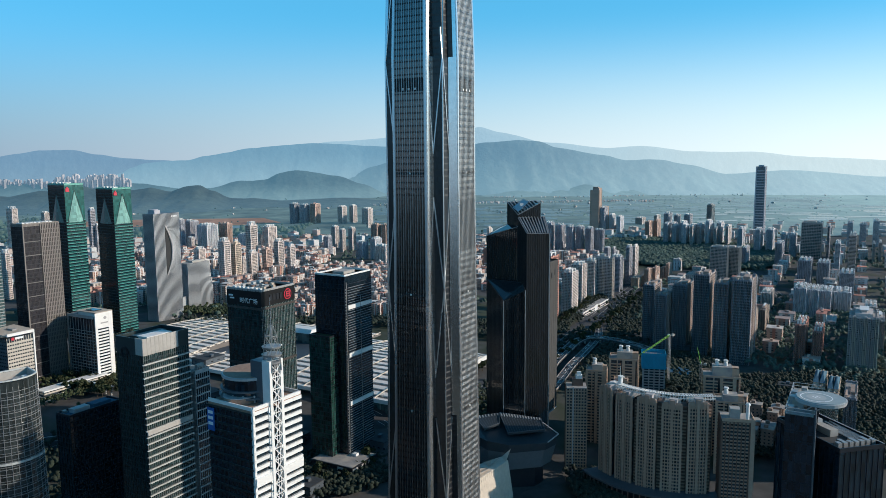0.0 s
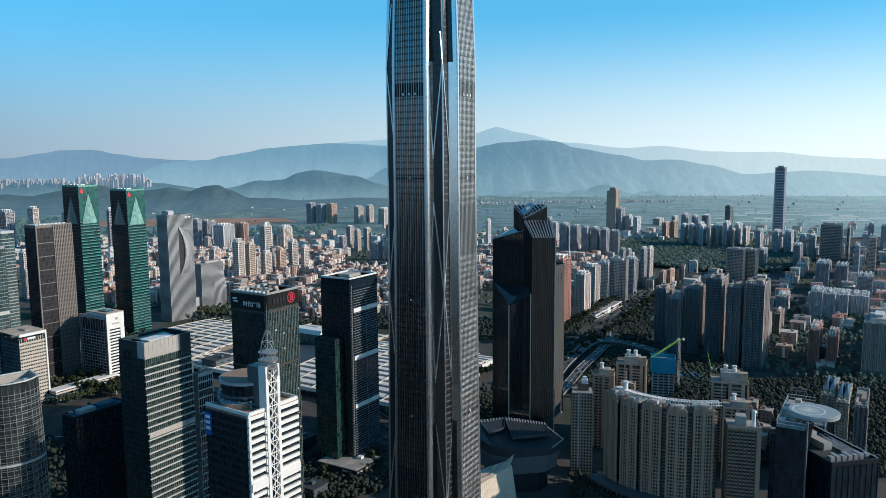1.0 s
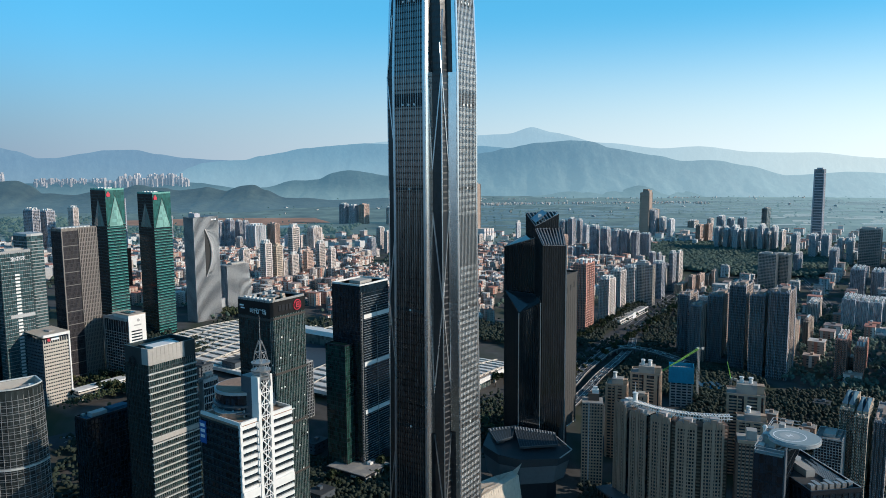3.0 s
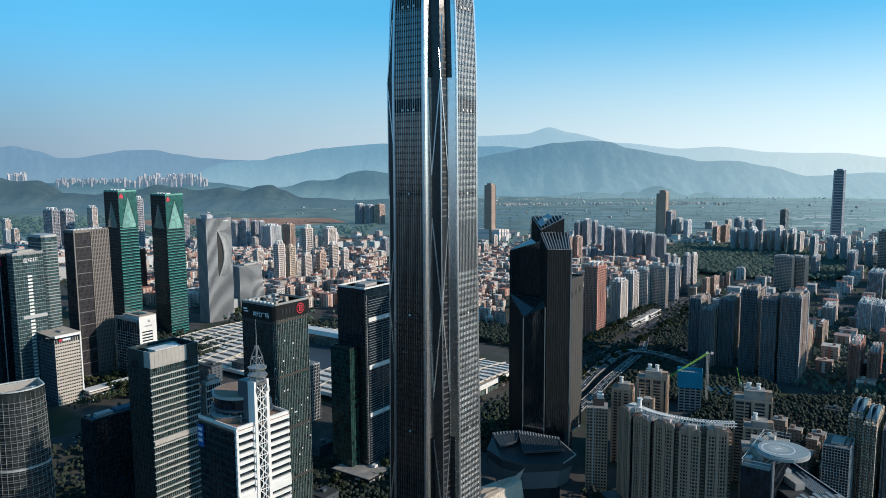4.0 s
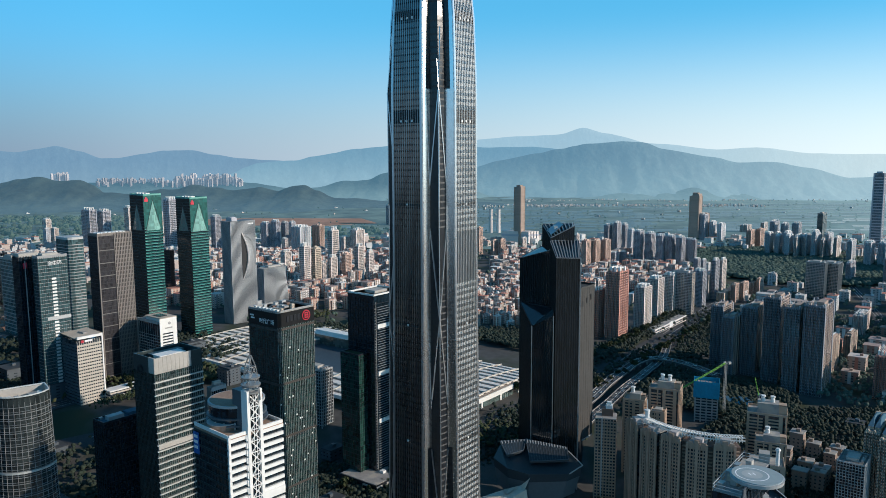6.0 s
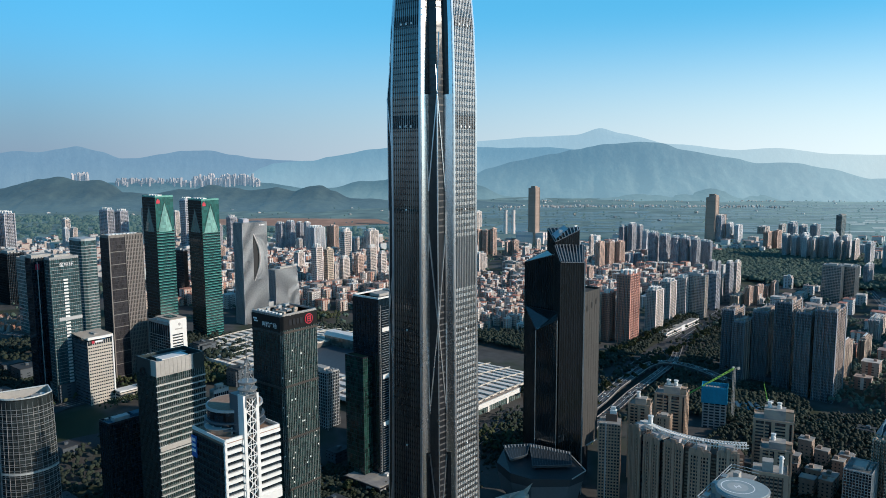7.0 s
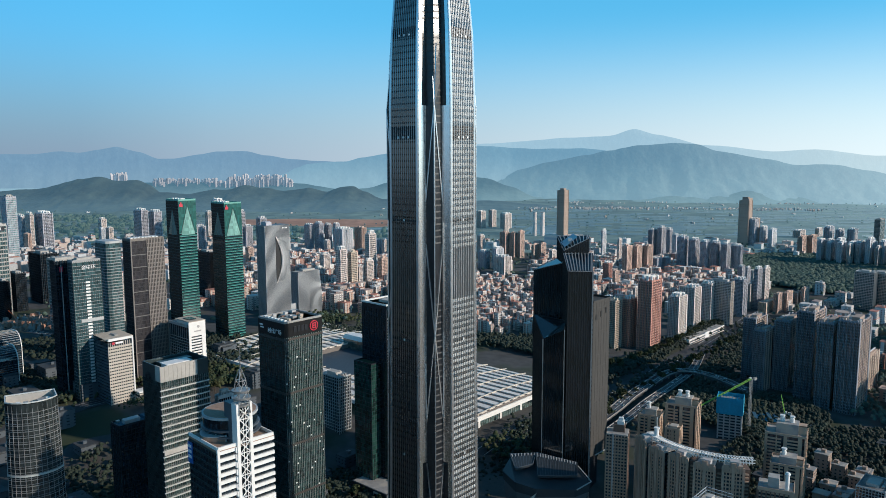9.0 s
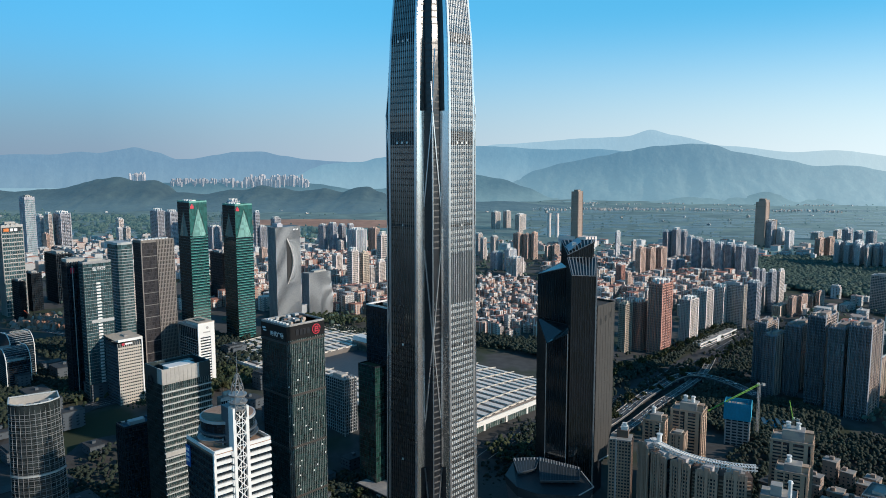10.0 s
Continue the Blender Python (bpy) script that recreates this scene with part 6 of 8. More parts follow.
# ---- tan apartment blocks behind the crescent ----
def tan_block(x, y, wl, wr, h, head, tanks=2, rot=-22.0):
    r = thing("apartment_block", "tan apartment block with recessed balconies and white roof tanks", "apartment building", x, y, 0, rot, "tan apartment blocks")
    part("glazing", Shape().box(-wl + 0.4, -0.4, 0.4, wr - 0.4, 0, h), M["glass_window"], r)
    n = int(h / 2.8)
    for i in range(n):
        z = 1 + i * 2.8
        bar("balcony", r, "tan", -wl * 0.3, 0.3, z, z + 1.2, wl * 0.34, 1.6)
        bar("storey_band", r, "tan", -wl * 0.8, 0.4, z, z + 1.3, wl * 0.4, 0.8)
        bar("storey_band", r, "tan", -0.3, wr / 2, z, z + 1.3, 0.8, wr)
    for f, w in ((0.02, 0.7), (0.14, 3.0), (0.5, 2.6), (0.72, 1.0), (0.98, 2.0)):
        bar("pier", r, "tan", -wl * f, 0, 0, h + 1, w, 1.6)
    for f, w in ((0.05, 1.6), (0.5, 3.0), (0.95, 3.4)):
        bar("pier", r, "tan", 0, wr * f, 0, h + 1, 1.4, w)
    part("roof", Shape().box(-wl, 0, 0, wr, h, h + 0.6), M["roof_grey"], r)
    ring_wall(r, wl, wr, h + 0.6, h + 2, 0.4, "tan", grow=0.6)
    part("penthouse", Shape().box(-wl * 0.75, -wl * 0.2, wr * 0.2, wr * 0.8, h + 0.6, h + head), M["roof_grey"], r)
    part("roof_frame", Shape().box(-wl * 0.2, 0, wr * 0.3, wr * 0.36, h + 0.6, h + head - 1).box(-wl * 0.2, 0, wr * 0.3, wr * 0.7, h + head - 1.6, h + head - 1), M["tan"], r)
    for k in range(tanks):
        cx = -wl * (0.62 - 0.25 * k)
        part("tank", Shape().cyl(cx, wr * 0.5, h + head, h + head + 3, 1.7, n=12).cyl(cx, wr * 0.5, h + head + 3, h + head + 4, 1.1, n=10).cyl(cx, wr * 0.5, h + head + 4, h + head + 5.2, 2.0, n=12), M["white_paint"], r)


tan_block(252, 660, 26, 20, 78, 7)
tan_block(220, 655, 18, 16, 70, 6, 1)
tan_block(233, 636, 11, 12, 66, 3, 0)
tan_block(327, 612, 30, 22, 72, 9)
tan_block(312, 575, 22, 20, 62, 6, 1)


# ---- block under construction in blue nets, tower cranes, sheds ----
def net_tower():
    r = thing("tower_under_construction", "half-built grey block wrapped in bright blue nets", "building site", 315, 748, 0, -18)
    part("core", Shape().box(-21, -0.5, 0.5, 15, 0, 50), M["glass_window"], r)
    for i in range(15):
        part("slab", Shape().box(-22, 0.3, -0.3, 16, 1 + i * 3.0, 2.2 + i * 3.0), M["grey_wall"], r)
    for x in (-21.5, -16, -10.5, -5, 0):
        bar("column", r, "grey_wall", x, -0.1, 0, 45, 1.3, 1.0)
    for y in (4, 9, 15.5):
        bar("column", r, "white_dull", 0.1, y, 0, 45, 1.0, 2.0)
    for a, b, c, e in ((-23.5, 1.5, -1.5, -1.1), (1.1, 1.5, -1.1, 17), (-23.5, 1.5, 17, 17.4), (-23.5, -23.1, -1.1, 17)):
        part("net", Shape().box(a, b, c, e, 43, 60), M["blue_net"], r, "bright blue safety net")
    part("formwork", Shape().box(-20, -2, 2, 14, 50, 57), M["roof_grey"], r)
    for k in range(8):
        bar("rebar", r, "blue_net", -20 + k * 2.6, 3 + (k % 3) * 4, 57, 61, 0.6, 0.6)


def crane(x, y, base, mast, jib, turn, lift, material, label):
    r = thing("tower_crane", label, "crane", x, y, base, turn)
    s = Shape()
    for a in (-0.9, 0.9):
        for b in (-0.9, 0.9):
            s.beam((a, b, 0), (a, b, mast), 0.35)
    n = int(mast / 3)
    for i in range(n):
        z = mast * i / n
        s.beam((-0.9, -0.9, z), (0.9, -0.9, z + 3), 0.22).beam((0.9, 0.9, z), (-0.9, 0.9, z + 3), 0.22)
    part("mast", s, M["steel_dull"], r)
    s = Shape()
    up = lift / jib
    for b, zz in ((-0.8, 0), (0.8, 0), (0, 1.6)):
        s.beam((0, b, mast + zz), (jib, b * 0.4, mast + lift + zz * 0.4), 0.4)
    for i in range(14):
        f = i / 14
        s.beam((jib * f, -0.8, mast + lift * f), (jib * (f + 0.07), 0, mast + lift * (f + 0.07) + 1.4), 0.25)
        s.beam((jib * f, 0.8, mast + lift * f), (jib * (f + 0.07), 0, mast + lift * (f + 0.07) + 1.4), 0.25)
    part("jib", s, M[material], r)
    part("counterweight", Shape().box(-6, -3, -1, 1, mast - 1, mast + 1.4).beam((-6, 0, mast), (0, 0, mast), 0.6), M["concrete"], r)
    part("cab", Shape().box(-1.2, 1.2, -2.4, -0.9, mast - 1, mast + 1.4), M["white_paint"], r)


net_tower()
crane(329, 770, 0, 74, 54, 197, -24, "crane_green", "green luffing tower crane beside a netted block")
crane(357, 752, 0, 46, 4, 150, 17, "crane_green", "green luffing tower crane with raised jib")
site = thing("site_sheds", "low blue-roofed site sheds behind blue hoardings", "site sheds", 340, 795, 15, -8)
part("shed", Shape().box(-6, 30, 0, 24, 0, 8), M["blue_net"], site, "bright blue netted shed")
for k in range(5):
    part("shed_frame", Shape().box(-5 + 7 * k, -1.5 + 7 * k, 2, 22, 8, 9.2 + 0.8 * (k % 2)), M["blue_roof"], site)
part("shed", Shape().box(34, 50, 6, 20, 0, 5), M["blue_net"], site)
part("hoarding", Shape().box(-10, 54, -4, -3.6, 0, 4), M["blue_net"], site)


# ---- dark tower with a helicopter deck ----
def helideck_tower():
    r = thing("helideck_tower", "black glass tower whose roof carries railings and plant", "skyscraper", 157.6, 241.9, 0, GRID)
    part("glazing", Shape().box(-9.5, 0, 0, 34, 0, 176), M["glass_dark"], r)
    ribs(r, rect(9.5, 34), [176] * 4, 1.8, 0.15, 0.15, "dark_frame", only=(0, 1))
    storeys(r, rect(9.5, 34, 0.1), spaced(6, 170, 42), 0.5, "dark_frame")
    part("grey_flank", Shape().box(0.1, 0.6, 0, 3.5, 0, 179), M["slate"], r)
    part("roof", Shape().box(-9.2, -0.3, 0.3, 33.7, 176, 176.4), M["roof_grey"], r)
    for z in (177.2, 178.4):
        part("rail", Shape().box(-9.5, 0.2, -0.1, 0.1, z, z + 0.18).box(-9.5, -9.3, 0.1, 34, z, z + 0.18).box(-9.3, 0.2, 33.9, 34.1, z, z + 0.18), M["white_dull"], r)
    for k in range(9):
        bar("rail_post", r, "white_dull", -9.4, 1 + k * 4, 176.2, 178.6, 0.15, 0.15)
    for k in range(6):
        part("roof_unit", Shape().box(-9 + (k % 2) * 3, -7 + (k % 2) * 3, 3 + 4.4 * k, 6 + 4.4 * k, 176.4, 178 + (k % 3) * 0.6), M["concrete"] if k % 2 else M["steel_dull"], r)
    part("roof_unit", Shape().box(-8, -3, 10, 16, 176.4, 178.4), M["roof_tan"], r)
    d = thing("helideck", "round pale helicopter deck with a white ring and letter", "helideck", 166.0, 251.5, 176.4, 7)
    ell = lambda k, n=40: [(8.2 * k * math.cos(math.tau * i / n), 8.2 * k * math.sin(math.tau * i / n)) for i in range(n)]
    pad = part("deck", Shape().prism(ell(1), ell(1), 3.0, 3.7), M["deck_grey"], d)
    part("rim", Shape().prism(ell(1.05), ell(1.07), 2.2, 3.4), M["white_dull"], d)
    s = Shape()
    n = 40
    for i in range(n):
        t0, t1 = math.tau * i / n, math.tau * (i + 1) / n
        s.add([(-1.5 + 5.1 * math.cos(t0), 0.5 + 5.1 * math.sin(t0), 3.72), (-1.5 + 5.1 * math.cos(t1), 0.5 + 5.1 * math.sin(t1), 3.72), (-1.5 + 5.5 * math.cos(t1), 0.5 + 5.5 * math.sin(t1), 3.72), (-1.5 + 5.5 * math.cos(t0), 0.5 + 5.5 * math.sin(t0), 3.72)], [(3, 2, 1, 0)])
    part("ring_mark", s, M["sign_white"], pad, "white painted ring")
    part("letter_mark", Shape().box(-2.5, -2.1, -0.4, 1.6, 3.71, 3.76).box(-0.9, -0.5, -0.4, 1.6, 3.71, 3.76).box(-2.1, -0.9, 0.4, 0.8, 3.71, 3.76), M["sign_white"], pad, "white painted letter")
    part("centre_patch", Shape().cyl(-1.5, 0.5, 3.702, 3.712, 3.4, n=24), M["deck_tan"], pad)
    for k in range(5):
        a = math.tau * k / 5
        part("leg", Shape().beam((6 * math.cos(a), 6 * math.sin(a), 3), (3 * math.cos(a) - 5, 3 * math.sin(a), 0), 0.4), M["steel_dull"], d)
    # lower dark roof beside it
    q = thing("dark_roof_block", "dark office roof with white plant rooms and pipework", "office block", 186, 243, 0, 7)
    part("wall", Shape().box(-19, 0, 0, 34, 0, 163), M["glass_dark"], q)
    ribs(q, rect(19, 34), [163] * 4, 2.4, 0.2, 0.2, "dark_frame", only=(0, 3))
    part("roof", Shape().box(-18.6, -0.4, 0.4, 33.6, 163, 163.4), M["roof_dark"], q)
    ring_wall(q, 19, 34, 163, 164.6, 0.4, "dark_frame")
    part("rim_line", Shape().box(-19, 0, 33.4, 33.8, 164.6, 164.8).box(-0.5, -0.1, 0, 33.4, 164.6, 164.8), M["white_dull"], q)
    part("plant_room", Shape().box(-14, -8, 22, 31, 163.4, 167), M["white_dull"], q)
    part("plant_room", Shape().box(-12, -8.5, 13, 21, 163.4, 166), M["concrete"], q)
    for k in range(9):
        part("pipe", Shape().beam((-7 + k * 0.7, 4, 164), (-7 + k * 0.7, 20 + (k % 3) * 3, 164.2), 0.3), M["steel_dull"], q)
    for k in range(7):
        part("cooling_unit", Shape().box(-17 + 2.4 * k, -15.4 + 2.4 * k, 3, 5 + (k % 2) * 2, 163.4, 165.2), M["steel_dull"], q)


M["deck_grey"] = mat("deck_paint", (0.3, 0.37, 0.39), 0.7)
M["deck_tan"] = mat("deck_patch", (0.42, 0.45, 0.45), 0.7)
M["roof_dark"] = mat("dark_roof", (0.05, 0.055, 0.06), 0.8, 0, 0.3)
helideck_tower()


# ---- convention hall: a long white slatted roof on white portal frames ----
def convention_hall():
    r = thing("convention_hall", "huge convention hall with white slatted roof and glass walls", "exhibition hall", 96, 776, 0, GRID)
    x0, x1, y0, y1 = -470.0, -12.0, -100.0, 112.0
    part("glass_wall", Shape().box(x0 + 8, x1 - 14, y0 + 8, y1 - 6, 0, 30.9), M["glass_hall"], r)
    part("glass_wall", Shape().box(x1 - 16, x1 - 3, y0 + 4, 50, 0, 31), M["glass_hall"], r, "green-grey glass front under the eave")
    for k in range(39):
        bar("wall_post", r, "white_dull", x1 - 2.9, y0 + 5 + k * 3.8, 0, 31, 0.3, 0.3)
    for k in range(39, 52):
        bar("wall_post", r, "white_dull", x1 - 13.8, y0 + 10 + k * 3.8, 0, 31, 0.4, 0.4)
    for k in range(30):
        bar("wall_post", r, "white_dull", x0 + 10 + k * 14.6, y0 + 7.8, 0, 31, 0.5, 0.4)
    # pale roof fields with rows of dark rooflights between white ribs; a lower dark roof lies in the court between the wings
    fields = ((x0, -330.0, y0, y1 + 20), (-330.0, -190.0, y0, -36.0), (-330.0, -190.0, 74.0, y1 + 24), (-190.0, x1, y0, y1))
    for a, b, c, e in fields:
        nx, ny = max(1, round((b - a) / 30)), max(1, round((e - c) / 13))
        mid, half = (c + e) / 2, (e - c) / 2

        def crown(v):
            # each field is a shallow vault across its width
            return 31 + 7.0 * (1 - ((v - mid) / half) ** 2) if half > 40 else 33
        deck = Shape()
        vs = spaced(c, e, ny)
        for v0, v1 in zip(vs, vs[1:]):
            deck.prism([(a, v0), (b, v0), (b, v1), (a, v1)], [(a, v0), (b, v0), (b, v1), (a, v1)], 30.6, [crown(v0), crown(v0), crown(v1), crown(v1)])
        part("roof_field", deck, M["hall_deck"], r, "dark roof field between pale slats", kind="stuff")
        for v0, v1 in zip(vs, vs[1:]):
            # pale slats with dark gaps between them
            p, q = v0 + (v1 - v0) * 0.04, v0 + (v1 - v0) * 0.7
            for i in range(nx):
                u0, u1 = a + (b - a) * i / nx + 0.4, a + (b - a) * (i + 1) / nx - 0.4
                part("roof_slat", Shape().prism([(u0, p), (u1, p), (u1, q), (u0, q)], [(u0, p), (u1, p), (u1, q), (u0, q)], 31, [crown(p) + 1.2, crown(p) + 1.2, crown(q) + 0.5, crown(q) + 0.5]), M["hall_slat"], r)
        for i in range(nx + 1):
            u = min(max(a + (b - a) * i / nx, a + 0.6), b - 0.6)
            rib = Shape()
            for v0, v1 in zip(vs, vs[1:]):
                rib.beam((u, v0, crown(v0) + 1.6), (u, v1, crown(v1) + 1.6), 1.0)
            part("roof_rib", rib, M["stone_pale"], r)
    part("court_roof", Shape().box(-329.8, -190.2, -35.8, 73.8, 31.4, 31.8), M["court_dark"], r, "dark lower roof between the wings")
    part("eave", Shape().box(x1 + 1.2, x1 + 2.6, y0 - 1, y1 + 1, 31, 36), M["white_paint"], r)
    part("eave", Shape().box(x0, x1 + 1.2, y0 - 2.2, y0 - 1, 31.4, 35.4), M["white_paint"], r)
    for y in (-84, -48, -12, 24, 60, 96):
        part("column", Shape().box(x1 - 5, x1 - 2, y - 1.5, y + 1.5, 0, 31), M["white_paint"], r, "tall white portal column")
    c = thing("hall_dome", "low white vaulted roof of the hall's central wing", "roof", -120, 990, 0, GRID)
    part("vault", Shape().prism([(-40, 0), (60, 0), (60, 22), (-40, 22)], [(-40, 4), (60, 4), (60, 18), (-40, 18)], 45, 50), M["white_paint"], c)
    part("vault_wall", Shape().box(-40, 60, 1, 21, 0, 45), M["glass_hall"], c)


M["court_dark"] = mat("court_roof", (0.05, 0.07, 0.09), 0.6, 0.1, 0.3)
M["hall_slat"] = mat("hall_slat", (0.76, 0.7, 0.64), 0.6, 0, 0.15, 0.3, 0.03)
M["glass_hall"] = glass_wall("hall_glass", (0.07, 0.11, 0.105), 0.15, 0.5, (3.6, 3.6, 5), 0.4)
M["hall_deck"] = mat("hall_deck", (0.17, 0.15, 0.135), 0.7)
convention_hall()


# ---- faceted cultural building, set nearer and stretched in height to fit the camera's view ----
def folded_museum():
    r = thing("folded_hall", "dark folded hall with slatted roofs, height fitted to the view", "hall", 114, 594, 0, 0)
    foot = [(-30, 6), (-19, -18), (-2, -27), (30, -24), (43, -12), (34, 10), (8, 18), (-2, 23), (-24, 22)]
    head = [(x * 0.96, y * 0.96) for x, y in foot]
    # Dark block stands for the shade under the hall.
    part("undercroft", Shape().prism([(x * 0.7, y * 0.7) for x, y in foot], [(x * 0.7, y * 0.7) for x, y in foot], 0, 18), M["dark_frame"], r)
    part("lower_wall", Shape().prism([(x * 0.84, y * 0.84) for x, y in foot], [(x * 0.93, y * 0.93) for x, y in foot], 18, 33), M["hall_panel"], r, "blue-grey metal panels")
    part("wall", Shape().prism([(x * 0.935, y * 0.935) for x, y in foot], head, 33, [40, 41, 40, 39, 41, 44, 45, 46, 45]), M["slate_wall"], r)
    for q, n in (([(-23, 21, 48), (-1, 23, 49), (-4, 6, 46.5), (-18, -2, 45.5)], 8), ([(-1, 23, 49.5), (32, 9, 48), (31, -10, 45.5), (0, -12, 44.5)], 15)):
        part("roof_wing", Shape().add(q + [(x, y, z - 1.4) for x, y, z in q], [(3, 2, 1, 0), (4, 5, 6, 7), (1, 5, 4, 0), (2, 6, 5, 1), (3, 7, 6, 2), (0, 4, 7, 3)]), M["slate_wall"], r)
        for k in range(n):
            f = k / n
            part("roof_seam", Shape().beam(Vector(q[0]).lerp(Vector(q[1]), f) + Vector((0, 0, 0.05)), Vector(q[3]).lerp(Vector(q[2]), f) + Vector((0, 0, 0.05)), 0.3), M["slate"], r)
        for k in range(n):
            f = (k + 0.5) / n
            a = Vector(q[0]).lerp(Vector(q[1]), f)
            b = Vector(q[3]).lerp(Vector(q[2]), f)
            b = a.lerp(b, 0.16)
            part("roof_slat", Shape().beam(a + Vector((0, 0, 0.4)), b + Vector((0, 0, 0.4)), 0.8), M["white_dull"], r)
        for e in range(4):
            part("roof_edge", Shape().beam(Vector(q[e]) + Vector((0, 0, 0.5)), Vector(q[(e + 1) % 4]) + Vector((0, 0, 0.5)), 0.5), M["slate"], r)
    part("roof_deck", Shape().prism([(x * 0.95, y * 0.95) for x, y in foot], [(x * 0.95, y * 0.95) for x, y in foot], 38, 39), M["slate_wall"], r)
    part("rim", Shape().beam((30, -24, 40), (42, -12, 42), 0.7).beam((42, -12, 42), (33, 10, 45), 0.7), M["white_dull"], r)
    p = thing("plaza_pavilion", "cream folded pavilion with a creased roof at a tower's foot", "pavilion", 90, 550, 0, 0)
    foot = [(-22, -17), (-11, -24), (24, 10), (20, 16), (2, 14), (-18, 6)]
    head = [(-20, -15), (-14, -20), (20, 12), (16, 18), (2, 16), (-16, 6)]
    part("wall", Shape().prism(foot, head, 0, [25, 27, 30, 31, 28, 26]), M["cream_stone"], p)
    for k in range(18):
        f = (k + 0.5) / 18
        a, b = Vector((-11, -24, 0)).lerp(Vector((24, 10, 0)), f), Vector((-14, -20, 27)).lerp(Vector((20, 12, 30)), f)
        part("wall_rib", Shape().beam(a, b, 0.35), M["cream_stone"], p)
    for a, b, c in (((-18, -13, 26.6), (-12, -17, 28.6), (4, 0, 29.4)), ((-15, 4, 27.4), (-18, -11, 26.8), (2, 2, 29.6)), ((1, 13, 29.2), (4, 3, 30.2), (14, 14, 31.8))):
        part("roof_fold", Shape().add([a, b, c, tuple(Vector(a) * 0.34 + Vector(b) * 0.33 + Vector(c) * 0.33 + Vector((0, 0, 1.6)))], [(0, 1, 3), (1, 2, 3), (2, 0, 3)]), M["roof_tan"], p)
    part("roof_tip", Shape().add([(18, 10, 30), (23, 16, 38), (15, 18, 30), (16, 12, 29)], [(0, 1, 2), (0, 3, 1), (3, 2, 1)]), M["cream_stone"], p)
    d = thing("low_dome", "pale shallow dome beside the plaza steps", "dome", 142, 520, 0, 0)
    part("dome_shell", Shape().loft([[(16 * k * math.cos(math.tau * i / 24), 9 * k * math.sin(math.tau * i / 24), z) for i in range(24)] for k, z in ((1, 0), (0.97, 3), (0.85, 5), (0.6, 6.8), (0.2, 7.8))]), M["white_dull"], d)
    part("steps", Shape().box(-24, 20, -16, -10, 0, 1.2).box(-22, 18, -14, -10, 1.2, 2.2), M["paving"], d)


M["hall_panel"] = mat("hall_panel", (0.13, 0.15, 0.165), 0.5, 0.1)
M["cream_stone"] = mat("cream_cladding", (0.62, 0.54, 0.44), 0.6, 0, 0.15, 0.4, 0.05)
# Near-black wall: the shadow over the folded hall is in its colour.
M["slate_wall"] = mat("slate_wall", (0.04, 0.05, 0.058), 0.5, 0.1)
folded_museum()


# ---- towers of the older business quarter ----
def striped_tower():
    wl, wr, h = 12, 30.6, 184
    r = thing("office_tower", "grey glass tower with a bright striped bay and roof sign", "skyscraper", -384, 756, 0, GRID)
    part("glazing", Shape().prism(rect(wl, wr), rect(wl, wr), 0, h), M["glass_teal"], r)
    ribs(r, rect(wl, wr), [h + 1] * 4, 2.2, 0.25, 0.3, "teal_frame")
    storeys(r, rect(wl, wr, 0.12), spaced(3, h - 4, 48), 0.6, "fin_grey")
    for i in range(44):
        bar("bright_bay", r, "white_paint", 0.5, wr * 0.5, 6 + i * 3.6, 8 + i * 3.6, 0.7, 4.6)
    bar("refuge_band", r, "white_dull", 0.4, wr * 0.6, 118, 121, 1.0, wr * 0.8)
    ring_wall(r, wl, wr, h, h + 3, 0.6, "fin_grey")
    part("plant_room", Shape().box(-10, -2, 6, 22, h, h + 5), M["concrete"], r)
    sign(r, "金中环", 5.0, "sign_white", 0.75, wr * 0.55, h - 7.5, 90)
    a = thing("office_tower", "dark ribbed tower with a pale edge strip", "skyscraper", -410.5, 766, 0, GRID)
    part("glazing", Shape().prism(rect(14, 22), rect(14, 22), 0, 184), M["glass_dark"], a)
    ribs(a, rect(14, 22), [185] * 4, 2.6, 0.4, 0.4, "dark_frame")
    storeys(a, rect(14, 22, 0.1), spaced(3, 180, 46), 0.5, "dark_frame")
    bar("edge_strip", a, "white_dull", 0.5, 6, 0, 180, 0.7, 0.9)
    part("roof_cap", Shape().box(-13, -1, 1, 21, 184, 188), M["concrete"], a)
    part("sign", Shape().box(0.4, 0.8, 4, 8, 172, 178), M["sign_red"], a)
    c = thing("office_tower", "rounded banded office tower with pale storey lines", "skyscraper", -434, 905, 0, GRID)
    o = [(-30, 0), (-6, 0), (-2, 1.6), (0, 6), (0, 20), (-30, 20)]
    part("glazing", Shape().prism(o, o, 0, 187), M["glass_teal"], c)
    storeys(c, [(x * 1.006 + 0.1, y * 1.01 - 0.1) for x, y in o], spaced(3, 180, 46), 1.0, "fin_grey")
    part("roof_cap", Shape().prism(o, o, 187, 190), M["white_dull"], c)


striped_tower()


